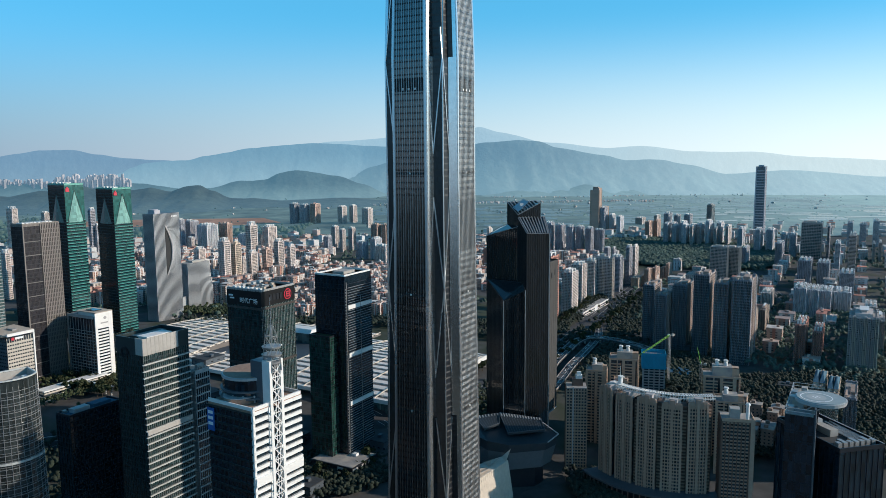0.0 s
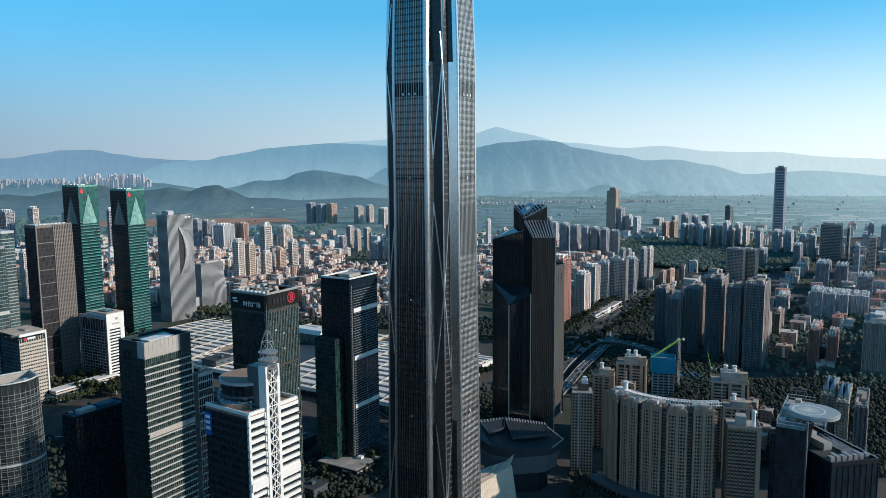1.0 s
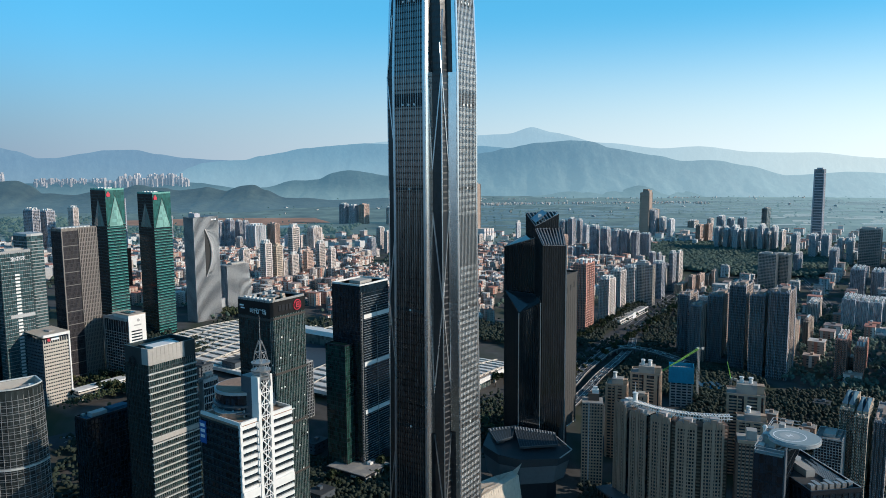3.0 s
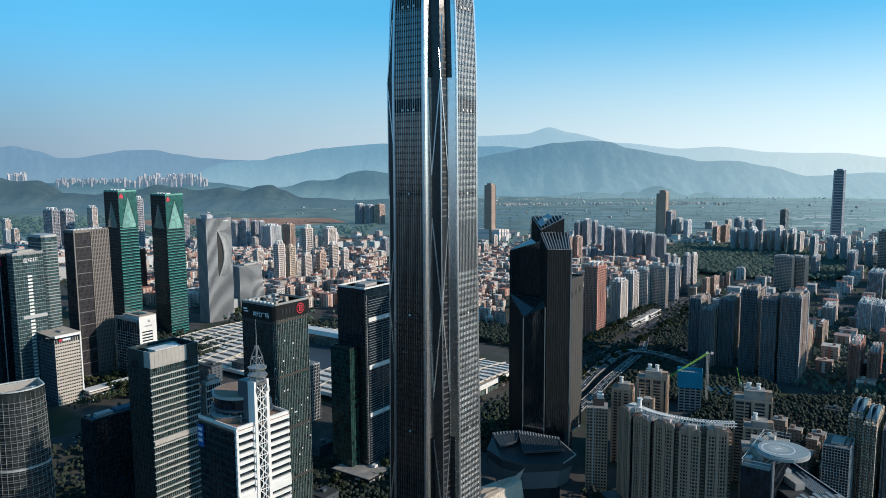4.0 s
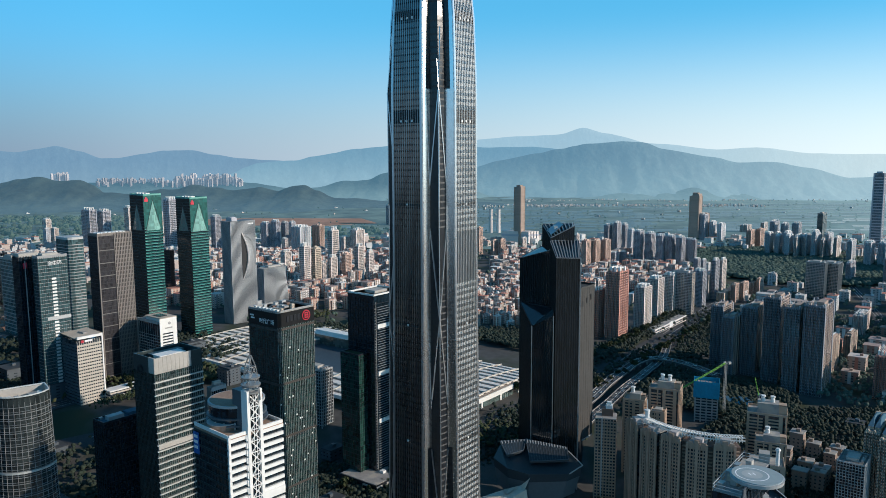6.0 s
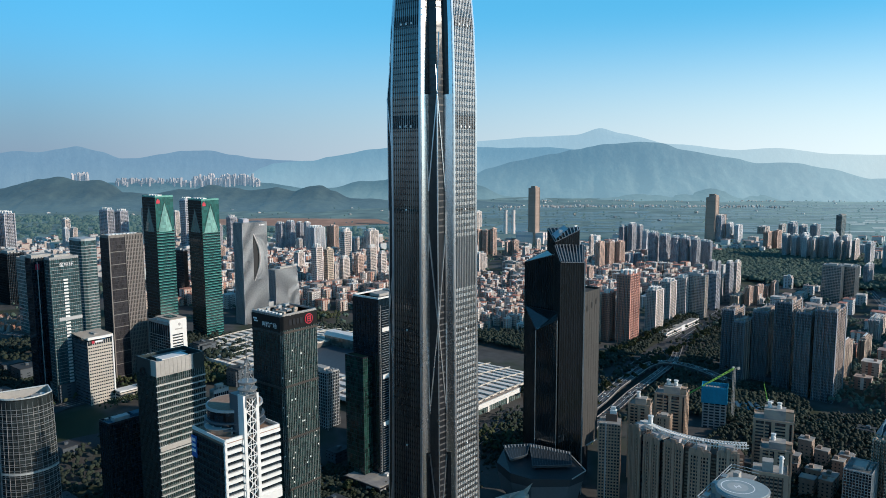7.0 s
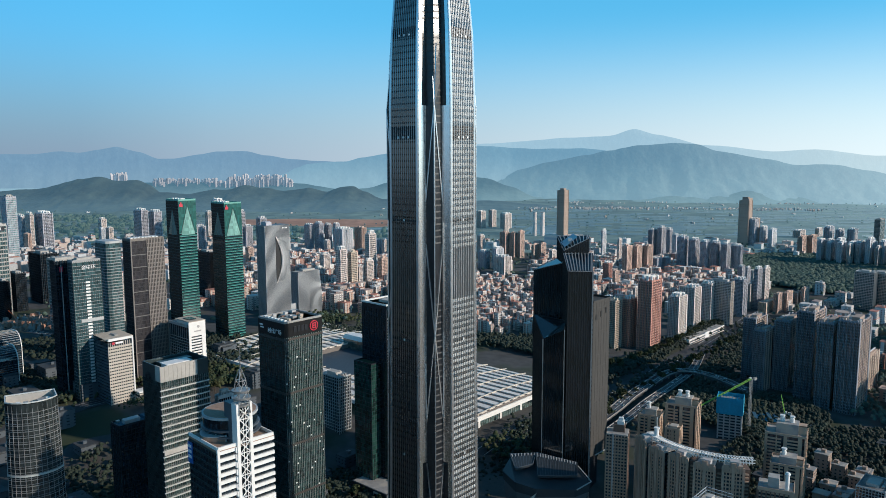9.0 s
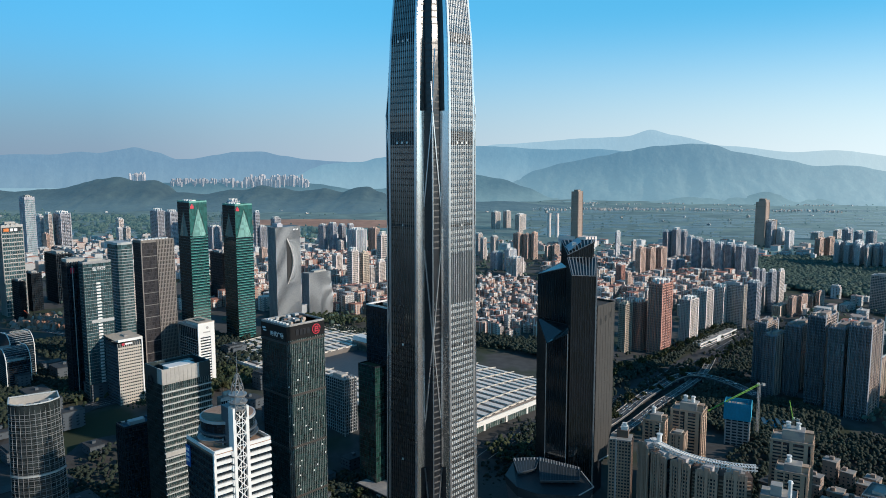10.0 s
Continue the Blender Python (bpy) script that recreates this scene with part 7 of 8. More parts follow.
# ---- lone towers near the horizon ----
def lone_tower(x, y, w, h, wall, glass, label, taper=1.0, lean_top=0.0, rot=GRID):
    r = thing("distant_tower", label, "skyscraper", x, y, 0, rot)
    a = [(-w / 2, -w / 2), (w / 2, -w / 2), (w / 2, w / 2), (-w / 2, w / 2)]
    b = [(p * taper, q * taper) for p, q in a]
    part("glazing", Shape().prism(a, b, 0, [h - lean_top, h, h, h - lean_top]), M[glass], r)
    for i in range(26):
        k = 1 + (taper - 1) * i / 26
        z = h * 0.97 * i / 26
        o = [(p * k * 1.01, q * k * 1.01) for p, q in a]
        part("storey_band", Shape().prism(o, o, z, z + h / 90), M[wall], r)
    for p, q in a:
        part("corner_post", Shape().beam((p, q, 0), (p * taper, q * taper, h - lean_top), w * 0.09), M[wall], r)
    part("roof_cap", Shape().box(-w * 0.3 * taper, w * 0.3 * taper, -w * 0.3 * taper, w * 0.3 * taper, h - lean_top, h + h * 0.02), M[wall], r)


lone_tower(1290, 2330, 30, 230, "blue_grey", "glass_blue", "tall slim glass tower rounded at the top", 0.9)
lone_tower(812, 2560, 31, 158, "brown", "brown", "brown twin-shaft tower near the ponds", 0.97, 8)
lone_tower(846, 2572, 24, 92, "brown", "brown", "lower shaft of a twin tower near the ponds", 0.98)
lone_tower(213, 2420, 25, 190, "brown", "brown", "dark brown slim tower near the ponds", 0.98, 2)
for cx in (128, 156):
    k = thing("chimney", "tall white power-station chimney", "chimney", cx, 2750, 0, 0, "white chimneys")
    part("chimney_shaft", Shape().cyl(0, 0, 0, 92, 8, 7, 16), M["white_wall"], k)
    part("rim", Shape().cyl(0, 0, 92, 94, 7.6, n=16), M["grey_wall"], k)
w = thing("white_halls", "white flat-roofed works halls by the chimneys", "works hall", 175, 2420, 0, -20)
for k in range(4):
    part("hall", Shape().box(-20, 70, k * 34, k * 34 + 22, 0, 46 - k * 3), M["white_wall"], w)
    part("window_strip", Shape().box(-20.4, 70.4, k * 34 - 0.4, k * 34 + 22.4, 30 - k * 3, 37 - k * 3), M["blue_grey"], w)
crane(-562, 1020, 0, 66, 40, 60, 4, "crane_red", "red tower crane over a sunken building site")


# ---- black office halls with rounded shoulders ----
def rounded_hall(x, y, w, h, rad, depth):
    r = thing("rounded_hall", "black louvred office building with white-edged rounded roof", "office block", x, y, 0, GRID, "rounded office halls")
    prof = [(-w, 0), (0, 0), (0, h - rad)]
    prof += [(-rad + rad * math.cos(radians(a)), h - rad + rad * math.sin(radians(a))) for a in range(10, 91, 10)]
    prof += [(-w * 0.75, h - 1), (-w, h - 4)]

    def slab(y0, y1, grow):
        n = len(prof)
        c = (-w / 2, h / 2)
        pts = [(c[0] + (px - c[0]) * grow, c[1] + (pz - c[1]) * grow) for px, pz in prof]
        return Shape().add([(px, y0, pz) for px, pz in pts] + [(px, y1, pz) for px, pz in pts],
                           [tuple(range(n)), tuple(range(n, 2 * n))[::-1]] + [(i, n + i, n + (i + 1) % n, (i + 1) % n) for i in range(n)])
    part("body", slab(0, depth, 1.0), M["glass_dark"], r)
    for y0, y1 in ((-0.6, 0.5), (depth - 0.5, depth + 0.6)):
        s = Shape()
        for (ax, az), (bx, bz) in zip(prof[1:], prof[2:]):
            s.beam((ax + 0.3, (y0 + y1) / 2, az + 0.3), (bx + 0.3, (y0 + y1) / 2, bz + 0.3), 0.9)
        part("edge_rib", s, M["white_paint"], r, "white curved edge rib")
    for i in range(24):
        z = 3 + (h - rad - 4) * i / 24
        bar("louvre", r, "slate", 0.15, depth / 2, z, z + 0.5, 0.5, depth - 1.6)
        bar("louvre", r, "dark_frame", -w / 2, -0.1, z, z + 0.6, w - 2, 0.5)
    for k in range(3, len(prof) - 3):
        px, pz = prof[k]
        part("roof_louvre", Shape().beam((px + 0.1, 0.8, pz + 0.2), (px + 0.1, depth - 0.8, pz + 0.2), 0.6), M["fin_grey"], r)


rounded_hall(-499, 774, 44, 79, 17, 26)
rounded_hall(-517, 806, 44, 88, 17, 26)


# ---- roof sign on the teal tower ----
def roof_sign():
    r = thing("roof_sign", "orange and white rooftop sign on a glass tower", "sign", -794.0, 1154.7, 174, GRID)
    board = part("backing", Shape().box(0.35, 0.5, 1, 30, 0, 7), M["dark_frame"], r)
    part("logo_panel", Shape().box(0.5, 1.0, 3, 11, 1, 6), M["sign_orange"], board, "orange logo panel")
    for k in range(2):
        part("sign_bar", Shape().box(0.5, 1.0, 13 + 6.5 * k, 18 + 6.5 * k, 1, 5.6), M["sign_white"], board)


M["sign_orange"] = mat("orange_sign", (0.75, 0.2, 0.04), 0.5)
roof_sign()

# ---- building site with an orange crane ----
crane(-702, 1092, 0, 44, 26, 150, 8, "crane_red", "orange tower crane on a building site")
site = tagged(new("site_rubble"), "red-brown heaps and shuttering of a building site", "building site", "", "stuff")
site.location = (0, 0, 29)
rgs = random.Random(91)
heap = Shape()
for _ in range(260):
    x, y = -690 + rgs.gauss(0, 30), 1115 + rgs.gauss(0, 22)
    a, b, h = rgs.uniform(1, 6), rgs.uniform(1, 5), rgs.uniform(1, 9)
    heap.prism([(x - a, y - b), (x + a, y - b * 0.6), (x + a * 0.8, y + b), (x - a * 0.6, y + b * 0.8)], [(x - a * 0.4, y - b * 0.4), (x + a * 0.6, y - b * 0.4), (x + a * 0.5, y + b * 0.5), (x - a * 0.4, y + b * 0.5)], 0, h)
M["rubble"] = mat("site_rubble", (0.42, 0.22, 0.15), 0.95, 0, 0.5, 0.4, 0.06, 0, (0.3, 0.27, 0.25))
part("heap", heap, M["rubble"], site, kind="stuff")


# ---- long white retail podium along the boulevard ----
def retail_podium():
    r = thing("retail_podium", "long white retail podium at the foot of apartment towers", "podium", 351, 1165, 7, GRID + 90)
    part("wall", Shape().box(0, 136, 0, 14, 0, 9), M["white_wall"], r)
    for k in range(2):
        part("window_strip", Shape().box(2, 134, -0.15, 0.3, 1.6 + 3.6 * k, 3.4 + 3.6 * k), M["glass_blue"], r)
    part("sign_panel", Shape().box(60, 76, -0.4, 0.2, 2, 11), M["sign_white"], r, "bright white sign panel")
    part("roof", Shape().box(0.6, 135.4, 0.6, 13.4, 9, 9.3), M["roof_grey"], r)
    part("parapet", Shape().box(-0.3, 136.3, -0.5, 0.1, 8.4, 10).box(-0.3, 0.2, 0.1, 14, 8.4, 10), M["white_paint"], r)


retail_podium()

# ---- tower blocks of the city, district by district ----
tower_block("glass_teal", -794.0, 1154.7, 28.3, 33.5, 183.4)
tower_block("glass_pale", -1248.9, 1822.2, 42.3, 25.1, 191.7)
tower_block("rib_blue", -1325.2, 2074.6, 59.3, 32.1, 128.1)
tower_block("rib_pale", -1413.3, 2102.8, 42.1, 11.5, 118.2)
tower_block("rib_white", -1360.7, 2070.2, 37.8, 10.7, 126.5)
tower_block("rib_pink", -1329.6, 2012.2, 34.7, 9.7, 75.1)
tower_block("glass_dark", -778.8, 1270.6, 60.0, 29.1, 120.3)
tower_block("glass_dark", -779.2, 1200.6, 36.4, 17.7, 95.5)
tower_block("grid_frame", -81.6, 713.9, 29.9, 16.1, 78.9)
tower_block("grid_frame", -113.0, 500.0, 5.0, 12.2, 127.8)
tower_block("glass_dark", -743.8, 1121.7, 34.4, 10.7, 95.5)
tower_block("glass_teal", -593.6, 1050.2, 51.9, 5.0, 141.2)
tower_block("glass_teal", -615.4, 1087.7, 22.0, 9.4, 140.9)
tower_block("grid_white", -560.6, 1145.7, 5.8, 10.5, 107.6)
tower_block("rib_blue", -1082.8, 2198.1, 49.3, 23.8, 129.5)
tower_block("rib_blue", -1064.4, 2242.7, 35.8, 27.4, 122.8)
tower_block("rib_white", -1341.5, 2410.9, 26.8, 17.6, 84.3)
tower_block("rib_pale", -1315.6, 2364.6, 21.1, 13.7, 57.8)
tower_block("rib_white", -1308.2, 2398.4, 22.8, 15.2, 56.6)
tower_block("glass_dark", -474.5, 1310.4, 43.7, 8.4, 122.1)
tower_block("rib_white", -345.7, 1616.3, 14.7, 19.1, 79.8)
tower_block("rib_white", -259.5, 1427.4, 15.0, 16.7, 114.7)
tower_block("rib_beige", -242.8, 1449.7, 11.3, 16.1, 107.5)
tower_block("rib_white", -227.6, 1547.0, 13.9, 20.5, 133.2)
tower_block("rib_pink", -191.2, 1496.4, 11.4, 17.4, 90.1)
tower_block("rib_white", -324.3, 1497.8, 13.0, 16.7, 67.3)
tower_block("rib_white", -173.2, 1546.4, 11.7, 18.1, 100.0)
tower_block("rib_white", -145.9, 1514.3, 9.3, 15.1, 92.2)
tower_block("rib_blue", -892.1, 2167.9, 24.9, 33.4, 85.1)
tower_block("rib_blue", -743.7, 2147.2, 10.8, 16.3, 131.0)
tower_block("rib_blue", -730.3, 2149.0, 25.3, 24.8, 88.7)
tower_block("rib_pink", -576.5, 1768.0, 14.8, 14.6, 73.4)
tower_block("rib_white", -454.5, 1447.7, 16.2, 16.1, 37.4)
tower_block("rib_blue", -838.4, 2196.0, 30.5, 29.1, 159.9)
tower_block("rib_blue", -692.0, 2169.1, 21.7, 23.3, 111.5)
tower_block("rib_white", -1073.2, 2434.1, 30.8, 18.5, 120.5)
tower_block("rib_white", -616.1, 1360.4, 15.0, 8.8, 109.1)
tower_block("rib_white", -1038.5, 2583.6, 19.3, 18.8, 96.8)
tower_block("rib_blue", -533.6, 2144.3, 25.8, 16.7, 94.8)
tower_block("rib_blue", -504.6, 2145.7, 23.9, 16.0, 99.7)
tower_block("rib_blue", -487.5, 2184.3, 19.7, 13.5, 92.9)
tower_block("rib_pale", -427.8, 2113.2, 38.8, 41.2, 86.6)
tower_block("rib_pink", -379.6, 2152.1, 32.1, 19.4, 88.0)
tower_block("rib_pale", -305.8, 2006.4, 30.7, 19.4, 69.7)
tower_block("rib_white", -280.3, 1986.5, 10.4, 23.6, 72.1)
tower_block("rib_white", -247.3, 1988.2, 22.2, 33.7, 90.3)
tower_block("rib_white", -459.0, 2064.9, 16.0, 11.0, 59.3)
tower_block("rib_pink", -214.2, 1572.5, 9.0, 13.0, 46.6)
tower_block("rib_pink", -193.1, 1560.5, 8.1, 12.1, 45.0)
tower_block("rib_white", -177.0, 1574.6, 10.2, 15.3, 42.9)
tower_block("rib_white", -262.9, 1475.6, 19.2, 20.6, 84.3)
tower_block("rib_white", -234.1, 1477.3, 11.3, 12.5, 75.1)
tower_block("rib_white", -218.6, 1484.1, 10.4, 18.2, 85.7)
tower_block("rib_white", -322.3, 1533.6, 10.7, 10.8, 48.2)
tower_block("rib_blue", -293.2, 1504.0, 15.9, 13.5, 43.7)
tower_block("rib_white", -211.1, 1540.1, 8.2, 11.7, 36.1)
tower_block("rib_white", -332.4, 1620.7, 11.4, 14.6, 47.0)
tower_block("rib_white", -506.4, 1974.6, 9.6, 11.3, 46.2)
tower_block("rib_white", -468.2, 1895.8, 9.2, 10.9, 41.4)
tower_block("rib_blue", -533.3, 2207.9, 7.1, 13.5, 30.9)
tower_block("rib_blue", -525.1, 2409.5, 13.8, 19.1, 74.6)
tower_block("rib_blue", -267.8, 3000.0, 25.7, 30.4, 89.2)
tower_block("rib_blue", -227.9, 2991.9, 25.5, 30.9, 84.6)
tower_block("rib_pink", -186.7, 2983.6, 26.6, 33.2, 88.9)
tower_block("rib_white", -80.9, 2962.2, 23.3, 31.1, 77.6)
tower_block("rib_white", -38.5, 3003.1, 19.3, 26.4, 78.8)
tower_block("rib_white", 16.7, 2942.4, 26.8, 38.3, 70.8)
tower_block("rib_blue", -92.0, 1950.2, 14.7, 18.7, 66.2)
tower_block("rib_white", -58.7, 2117.9, 11.7, 15.7, 67.1)
tower_block("rib_white", -32.7, 2178.0, 14.0, 19.2, 65.8)
tower_block("rib_blue", -3.7, 1834.6, 18.5, 26.2, 62.7)
tower_block("rib_pale", 27.2, 1829.4, 14.0, 30.8, 71.0)
tower_block("rib_white", -84.8, 2256.1, 15.7, 20.6, 64.5)
tower_block("rib_pink", 38.3, 2173.2, 20.2, 22.2, 76.0)
tower_block("rib_pink", 64.1, 2174.5, 15.5, 17.5, 74.3)
tower_block("rib_pink", 82.2, 2175.4, 9.5, 20.2, 79.2)
tower_block("rib_white", 18.0, 2803.2, 7.8, 24.4, 78.4)
tower_block("rib_pink", 119.9, 2028.7, 7.7, 26.3, 58.6)
tower_block("rib_pink", 140.2, 2029.7, 6.5, 22.9, 61.7)
tower_block("rib_white", 168.5, 2010.1, 10.0, 23.0, 45.8)
tower_block("rib_white", 50.1, 1732.0, 31.6, 28.2, 63.7)
tower_block("band_white", 59.4, 1772.7, 5.0, 16.2, 50.2)
tower_block("band_grey", 135.5, 1736.8, 39.0, 24.6, 43.8)
tower_block("rib_white", 213.5, 2245.0, 5.8, 21.9, 42.4)
tower_block("rib_pale", 309.1, 2104.5, 5.0, 19.6, 90.3)
tower_block("rib_white", 350.4, 2073.2, 6.2, 17.1, 70.2)
tower_block("rib_pink", 340.5, 1830.3, 13.5, 26.0, 80.1)
tower_block("rib_pink", 366.9, 1849.0, 12.8, 25.2, 78.0)
tower_block("rib_pink", 394.4, 1868.1, 14.3, 29.1, 77.3)
tower_block("rib_blue", 457.5, 2194.4, 14.1, 28.8, 83.8)
tower_block("rib_blue", 483.1, 2195.7, 13.9, 29.5, 90.3)
tower_block("rib_blue", 498.9, 2160.5, 10.2, 22.0, 88.8)
tower_block("rib_pale", 513.3, 2137.8, 13.0, 19.2, 76.7)
tower_block("rib_blue", 424.5, 1906.0, 12.2, 25.5, 41.6)
tower_block("rib_blue", 449.8, 1926.0, 11.4, 24.7, 40.6)
tower_block("rib_red", 279.5, 1655.7, 14.2, 17.0, 62.9)
tower_block("rib_pink", 291.5, 1635.5, 6.5, 18.1, 49.7)
tower_block("rib_blue", 495.6, 1947.5, 18.2, 27.5, 90.4)
tower_block("rib_blue", 520.0, 1929.8, 17.8, 28.1, 86.6)
tower_block("rib_blue", 537.9, 1893.9, 15.6, 25.4, 84.9)
tower_block("rib_blue", 562.9, 1895.3, 15.4, 26.2, 83.5)
tower_block("rib_blue", 583.2, 1878.5, 15.1, 26.7, 81.3)
tower_block("rib_blue", 621.5, 1898.4, 23.7, 16.0, 75.0)
tower_block("rib_blue", 834.5, 2533.6, 21.0, 40.3, 87.9)
tower_block("rib_pale", 864.1, 2534.9, 12.7, 38.2, 63.6)
tower_block("rib_pale", 881.9, 2504.3, 14.3, 44.1, 59.1)
tower_block("rib_white", 1053.2, 2750.4, 26.0, 60.0, 32.4)
tower_block("rib_white", 1129.5, 2791.5, 13.4, 49.4, 36.9)
tower_block("rib_pink", 897.0, 2278.9, 14.2, 50.0, 60.5)
tower_block("rib_pink", 934.5, 2306.7, 12.7, 46.4, 61.2)
tower_block("rib_pale", 896.1, 2134.7, 11.7, 44.0, 66.1)
tower_block("rib_white", 919.1, 2135.9, 10.1, 39.9, 66.1)
tower_block("rib_pale", 924.0, 2070.8, 11.8, 49.0, 67.1)
tower_block("rib_white", 935.3, 2050.5, 6.5, 42.2, 63.4)
tower_block("rib_pale", 970.9, 2073.3, 12.3, 55.9, 67.1)
tower_block("rib_pale", 986.3, 2053.2, 10.8, 50.8, 78.4)
tower_block("rib_white", 998.2, 2033.4, 7.4, 54.8, 59.8)
tower_block("rib_blue", 1071.0, 2544.5, 17.3, 60.0, 63.5)
tower_block("rib_blue", 1091.5, 2514.0, 13.6, 55.0, 59.0)
tower_block("rib_blue", 1119.9, 2484.8, 18.2, 60.0, 61.9)
tower_block("glass_teal", 1173.5, 2428.4, 16.6, 60.0, 99.2)
tower_block("rib_blue", 537.0, 1466.7, 8.0, 23.6, 82.5)
tower_block("rib_white", 557.7, 1490.0, 5.6, 25.4, 80.4)
tower_block("rib_blue", 578.4, 1723.5, 10.6, 19.8, 50.3)
tower_block("rib_blue", 579.8, 1687.1, 5.0, 20.9, 53.1)
tower_block("rib_blue", 488.9, 1386.7, 18.7, 22.6, 74.2)
tower_block("rib_grey", 524.3, 1465.9, 5.0, 26.2, 54.1)
tower_block("glass_teal", 745.8, 1468.5, 33.2, 28.0, 78.5)
tower_block("rib_pale", 865.9, 1668.5, 12.4, 60.0, 43.2)
tower_block("rib_pale", 1036.0, 1957.6, 12.5, 60.0, 64.6)
tower_block("rib_white", 339.0, 1190.4, 17.7, 31.3, 77.8)
tower_block("rib_white", 379.2, 1268.9, 18.5, 27.9, 78.6)
tower_block("rib_white", 416.3, 1313.8, 19.2, 19.5, 78.1)
tower_block("rib_grey", 447.9, 1309.8, 40.1, 13.5, 82.4)
tower_block("rib_beige", 542.6, 1427.8, 15.1, 43.6, 26.3)
tower_block("rib_pink", 564.2, 1430.7, 8.9, 26.8, 42.0)
tower_block("rib_pink", 585.5, 1447.9, 7.1, 33.3, 42.4)
tower_block("band_white", 678.4, 1484.6, 13.5, 33.0, 20.5)
tower_block("rib_red", 283.9, 1111.9, 21.6, 34.7, 114.0)
tower_block("rib_beige", 232.9, 1111.2, 11.5, 20.5, 84.6)
tower_block("rib_red", 255.7, 1126.6, 12.5, 23.0, 83.8)
tower_block("rib_white", 306.4, 1436.7, 5.0, 13.8, 48.6)
tower_block("rib_slate", 387.1, 959.9, 15.4, 43.1, 94.2)
tower_block("rib_slate", 383.9, 912.3, 13.8, 40.8, 89.3)
tower_block("rib_slate", 414.8, 921.6, 18.0, 60.0, 99.3)
tower_block("rib_slate", 431.3, 892.2, 19.1, 48.4, 116.9)
tower_block("rib_slate", 440.3, 860.5, 16.5, 47.4, 111.2)
tower_block("rib_slate", 460.9, 843.1, 22.3, 52.0, 117.0)
tower_block("rib_brown", 499.6, 909.9, 5.0, 60.0, 60.3)
tower_block("rib_red", 526.1, 834.4, 11.5, 60.0, 63.1)
tower_block("rib_red", 546.3, 831.7, 10.6, 60.0, 54.7)
tower_block("band_white", 615.8, 1004.1, 22.0, 60.0, 18.4)
tower_block("rib_pale", 699.6, 1112.2, 18.6, 60.0, 55.2)
tower_block("rib_pale", 719.0, 1109.4, 18.6, 60.0, 52.4)
tower_block("rib_pale", 738.3, 1106.6, 18.6, 60.0, 50.5)
tower_block("rib_pale", 780.6, 1118.0, 38.0, 60.0, 45.1)
tower_block("rib_blue", 857.1, 1351.5, 23.4, 60.0, 63.1)
tower_block("rib_blue", 898.4, 1357.5, 21.4, 60.0, 56.9)
tower_block("rib_blue", 835.3, 1191.0, 22.6, 60.0, 63.2)
tower_block("rib_white", 1071.0, 1526.8, 14.6, 60.0, 90.0)
tower_block("rib_grey", 588.0, 790.0, 31.0, 60.0, 78.3)
tower_block("glass_teal", 1128.6, 1742.6, 45.5, 60.0, 97.5)
tower_block("rib_blue", 1147.8, 1739.4, 5.0, 60.0, 89.0)
tower_block("rib_pale", 1013.9, 1497.3, 10.1, 60.0, 77.2)
tower_block("rib_white", 1225.4, 1677.0, 5.1, 60.0, 52.3)
tower_block("rib_white", 1240.0, 1674.5, 5.6, 60.0, 55.0)
tower_block("rib_grey", 650.0, 862.1, 11.8, 60.0, 58.5)
tower_block("band_white", 693.3, 1024.5, 23.4, 60.0, 21.4)
tower_block("glass_teal", 778.8, 1483.3, 33.3, 41.9, 74.2)
tower_block("rib_pale", 909.6, 2105.5, 10.4, 49.0, 63.3)
tower_block("rib_pale", 930.9, 2101.6, 11.2, 54.7, 71.6)
tower_block("rib_pale", 948.0, 2070.7, 11.0, 57.4, 65.7)
tower_block("rib_white", 966.0, 2067.5, 6.8, 56.2, 62.4)
tower_block("rib_pale", 995.0, 2062.3, 15.6, 60.0, 68.9)
tower_block("rib_pale", 1023.0, 2057.2, 12.3, 60.0, 72.1)
tower_block("rib_white", 1031.4, 2028.7, 7.9, 60.0, 64.8)
tower_block("rib_pale", 1037.1, 1866.8, 14.5, 60.0, 70.5)
tower_block("rib_pale", 1069.2, 1861.3, 16.4, 60.0, 70.4)
tower_block("rib_pale", 1071.0, 1805.3, 10.5, 60.0, 65.6)
tower_block("rib_pale", 1096.1, 1801.1, 13.1, 60.0, 62.6)
tower_block("rib_blue", 950.5, 1613.0, 14.8, 60.0, 65.3)
tower_block("rib_blue", 881.0, 1642.0, 10.3, 60.0, 53.0)
tower_block("rib_pink", 629.1, 1485.9, 6.8, 30.9, 44.0)
tower_block("rib_pink", 617.9, 1487.7, 6.9, 30.0, 35.7)
tower_block("rib_pale", 1384.1, 1992.3, 14.1, 60.0, 72.9)
tower_block("rib_pale", 1420.2, 1985.9, 16.1, 60.0, 68.0)
tower_block("rib_pale", 1455.3, 1979.5, 15.2, 60.0, 77.5)
tower_block("rib_brown", 570.7, 1003.6, 8.1, 50.2, 46.5)
tower_block("rib_white", 659.9, 1148.1, 14.9, 60.0, 42.5)
tower_block("rib_white", 739.8, 999.9, 16.3, 60.0, 46.3)
tower_block("hip_beige", 382.7, 575.0, 10.3, 60.0, 72.3)
tower_block("hip_beige", 385.3, 560.0, 9.6, 60.0, 71.4)
tower_block("rib_slate", 401.7, 560.0, 9.9, 60.0, 66.3)
tower_block("grid_frame", 362.8, 555.0, 19.0, 28.0, 55.0)

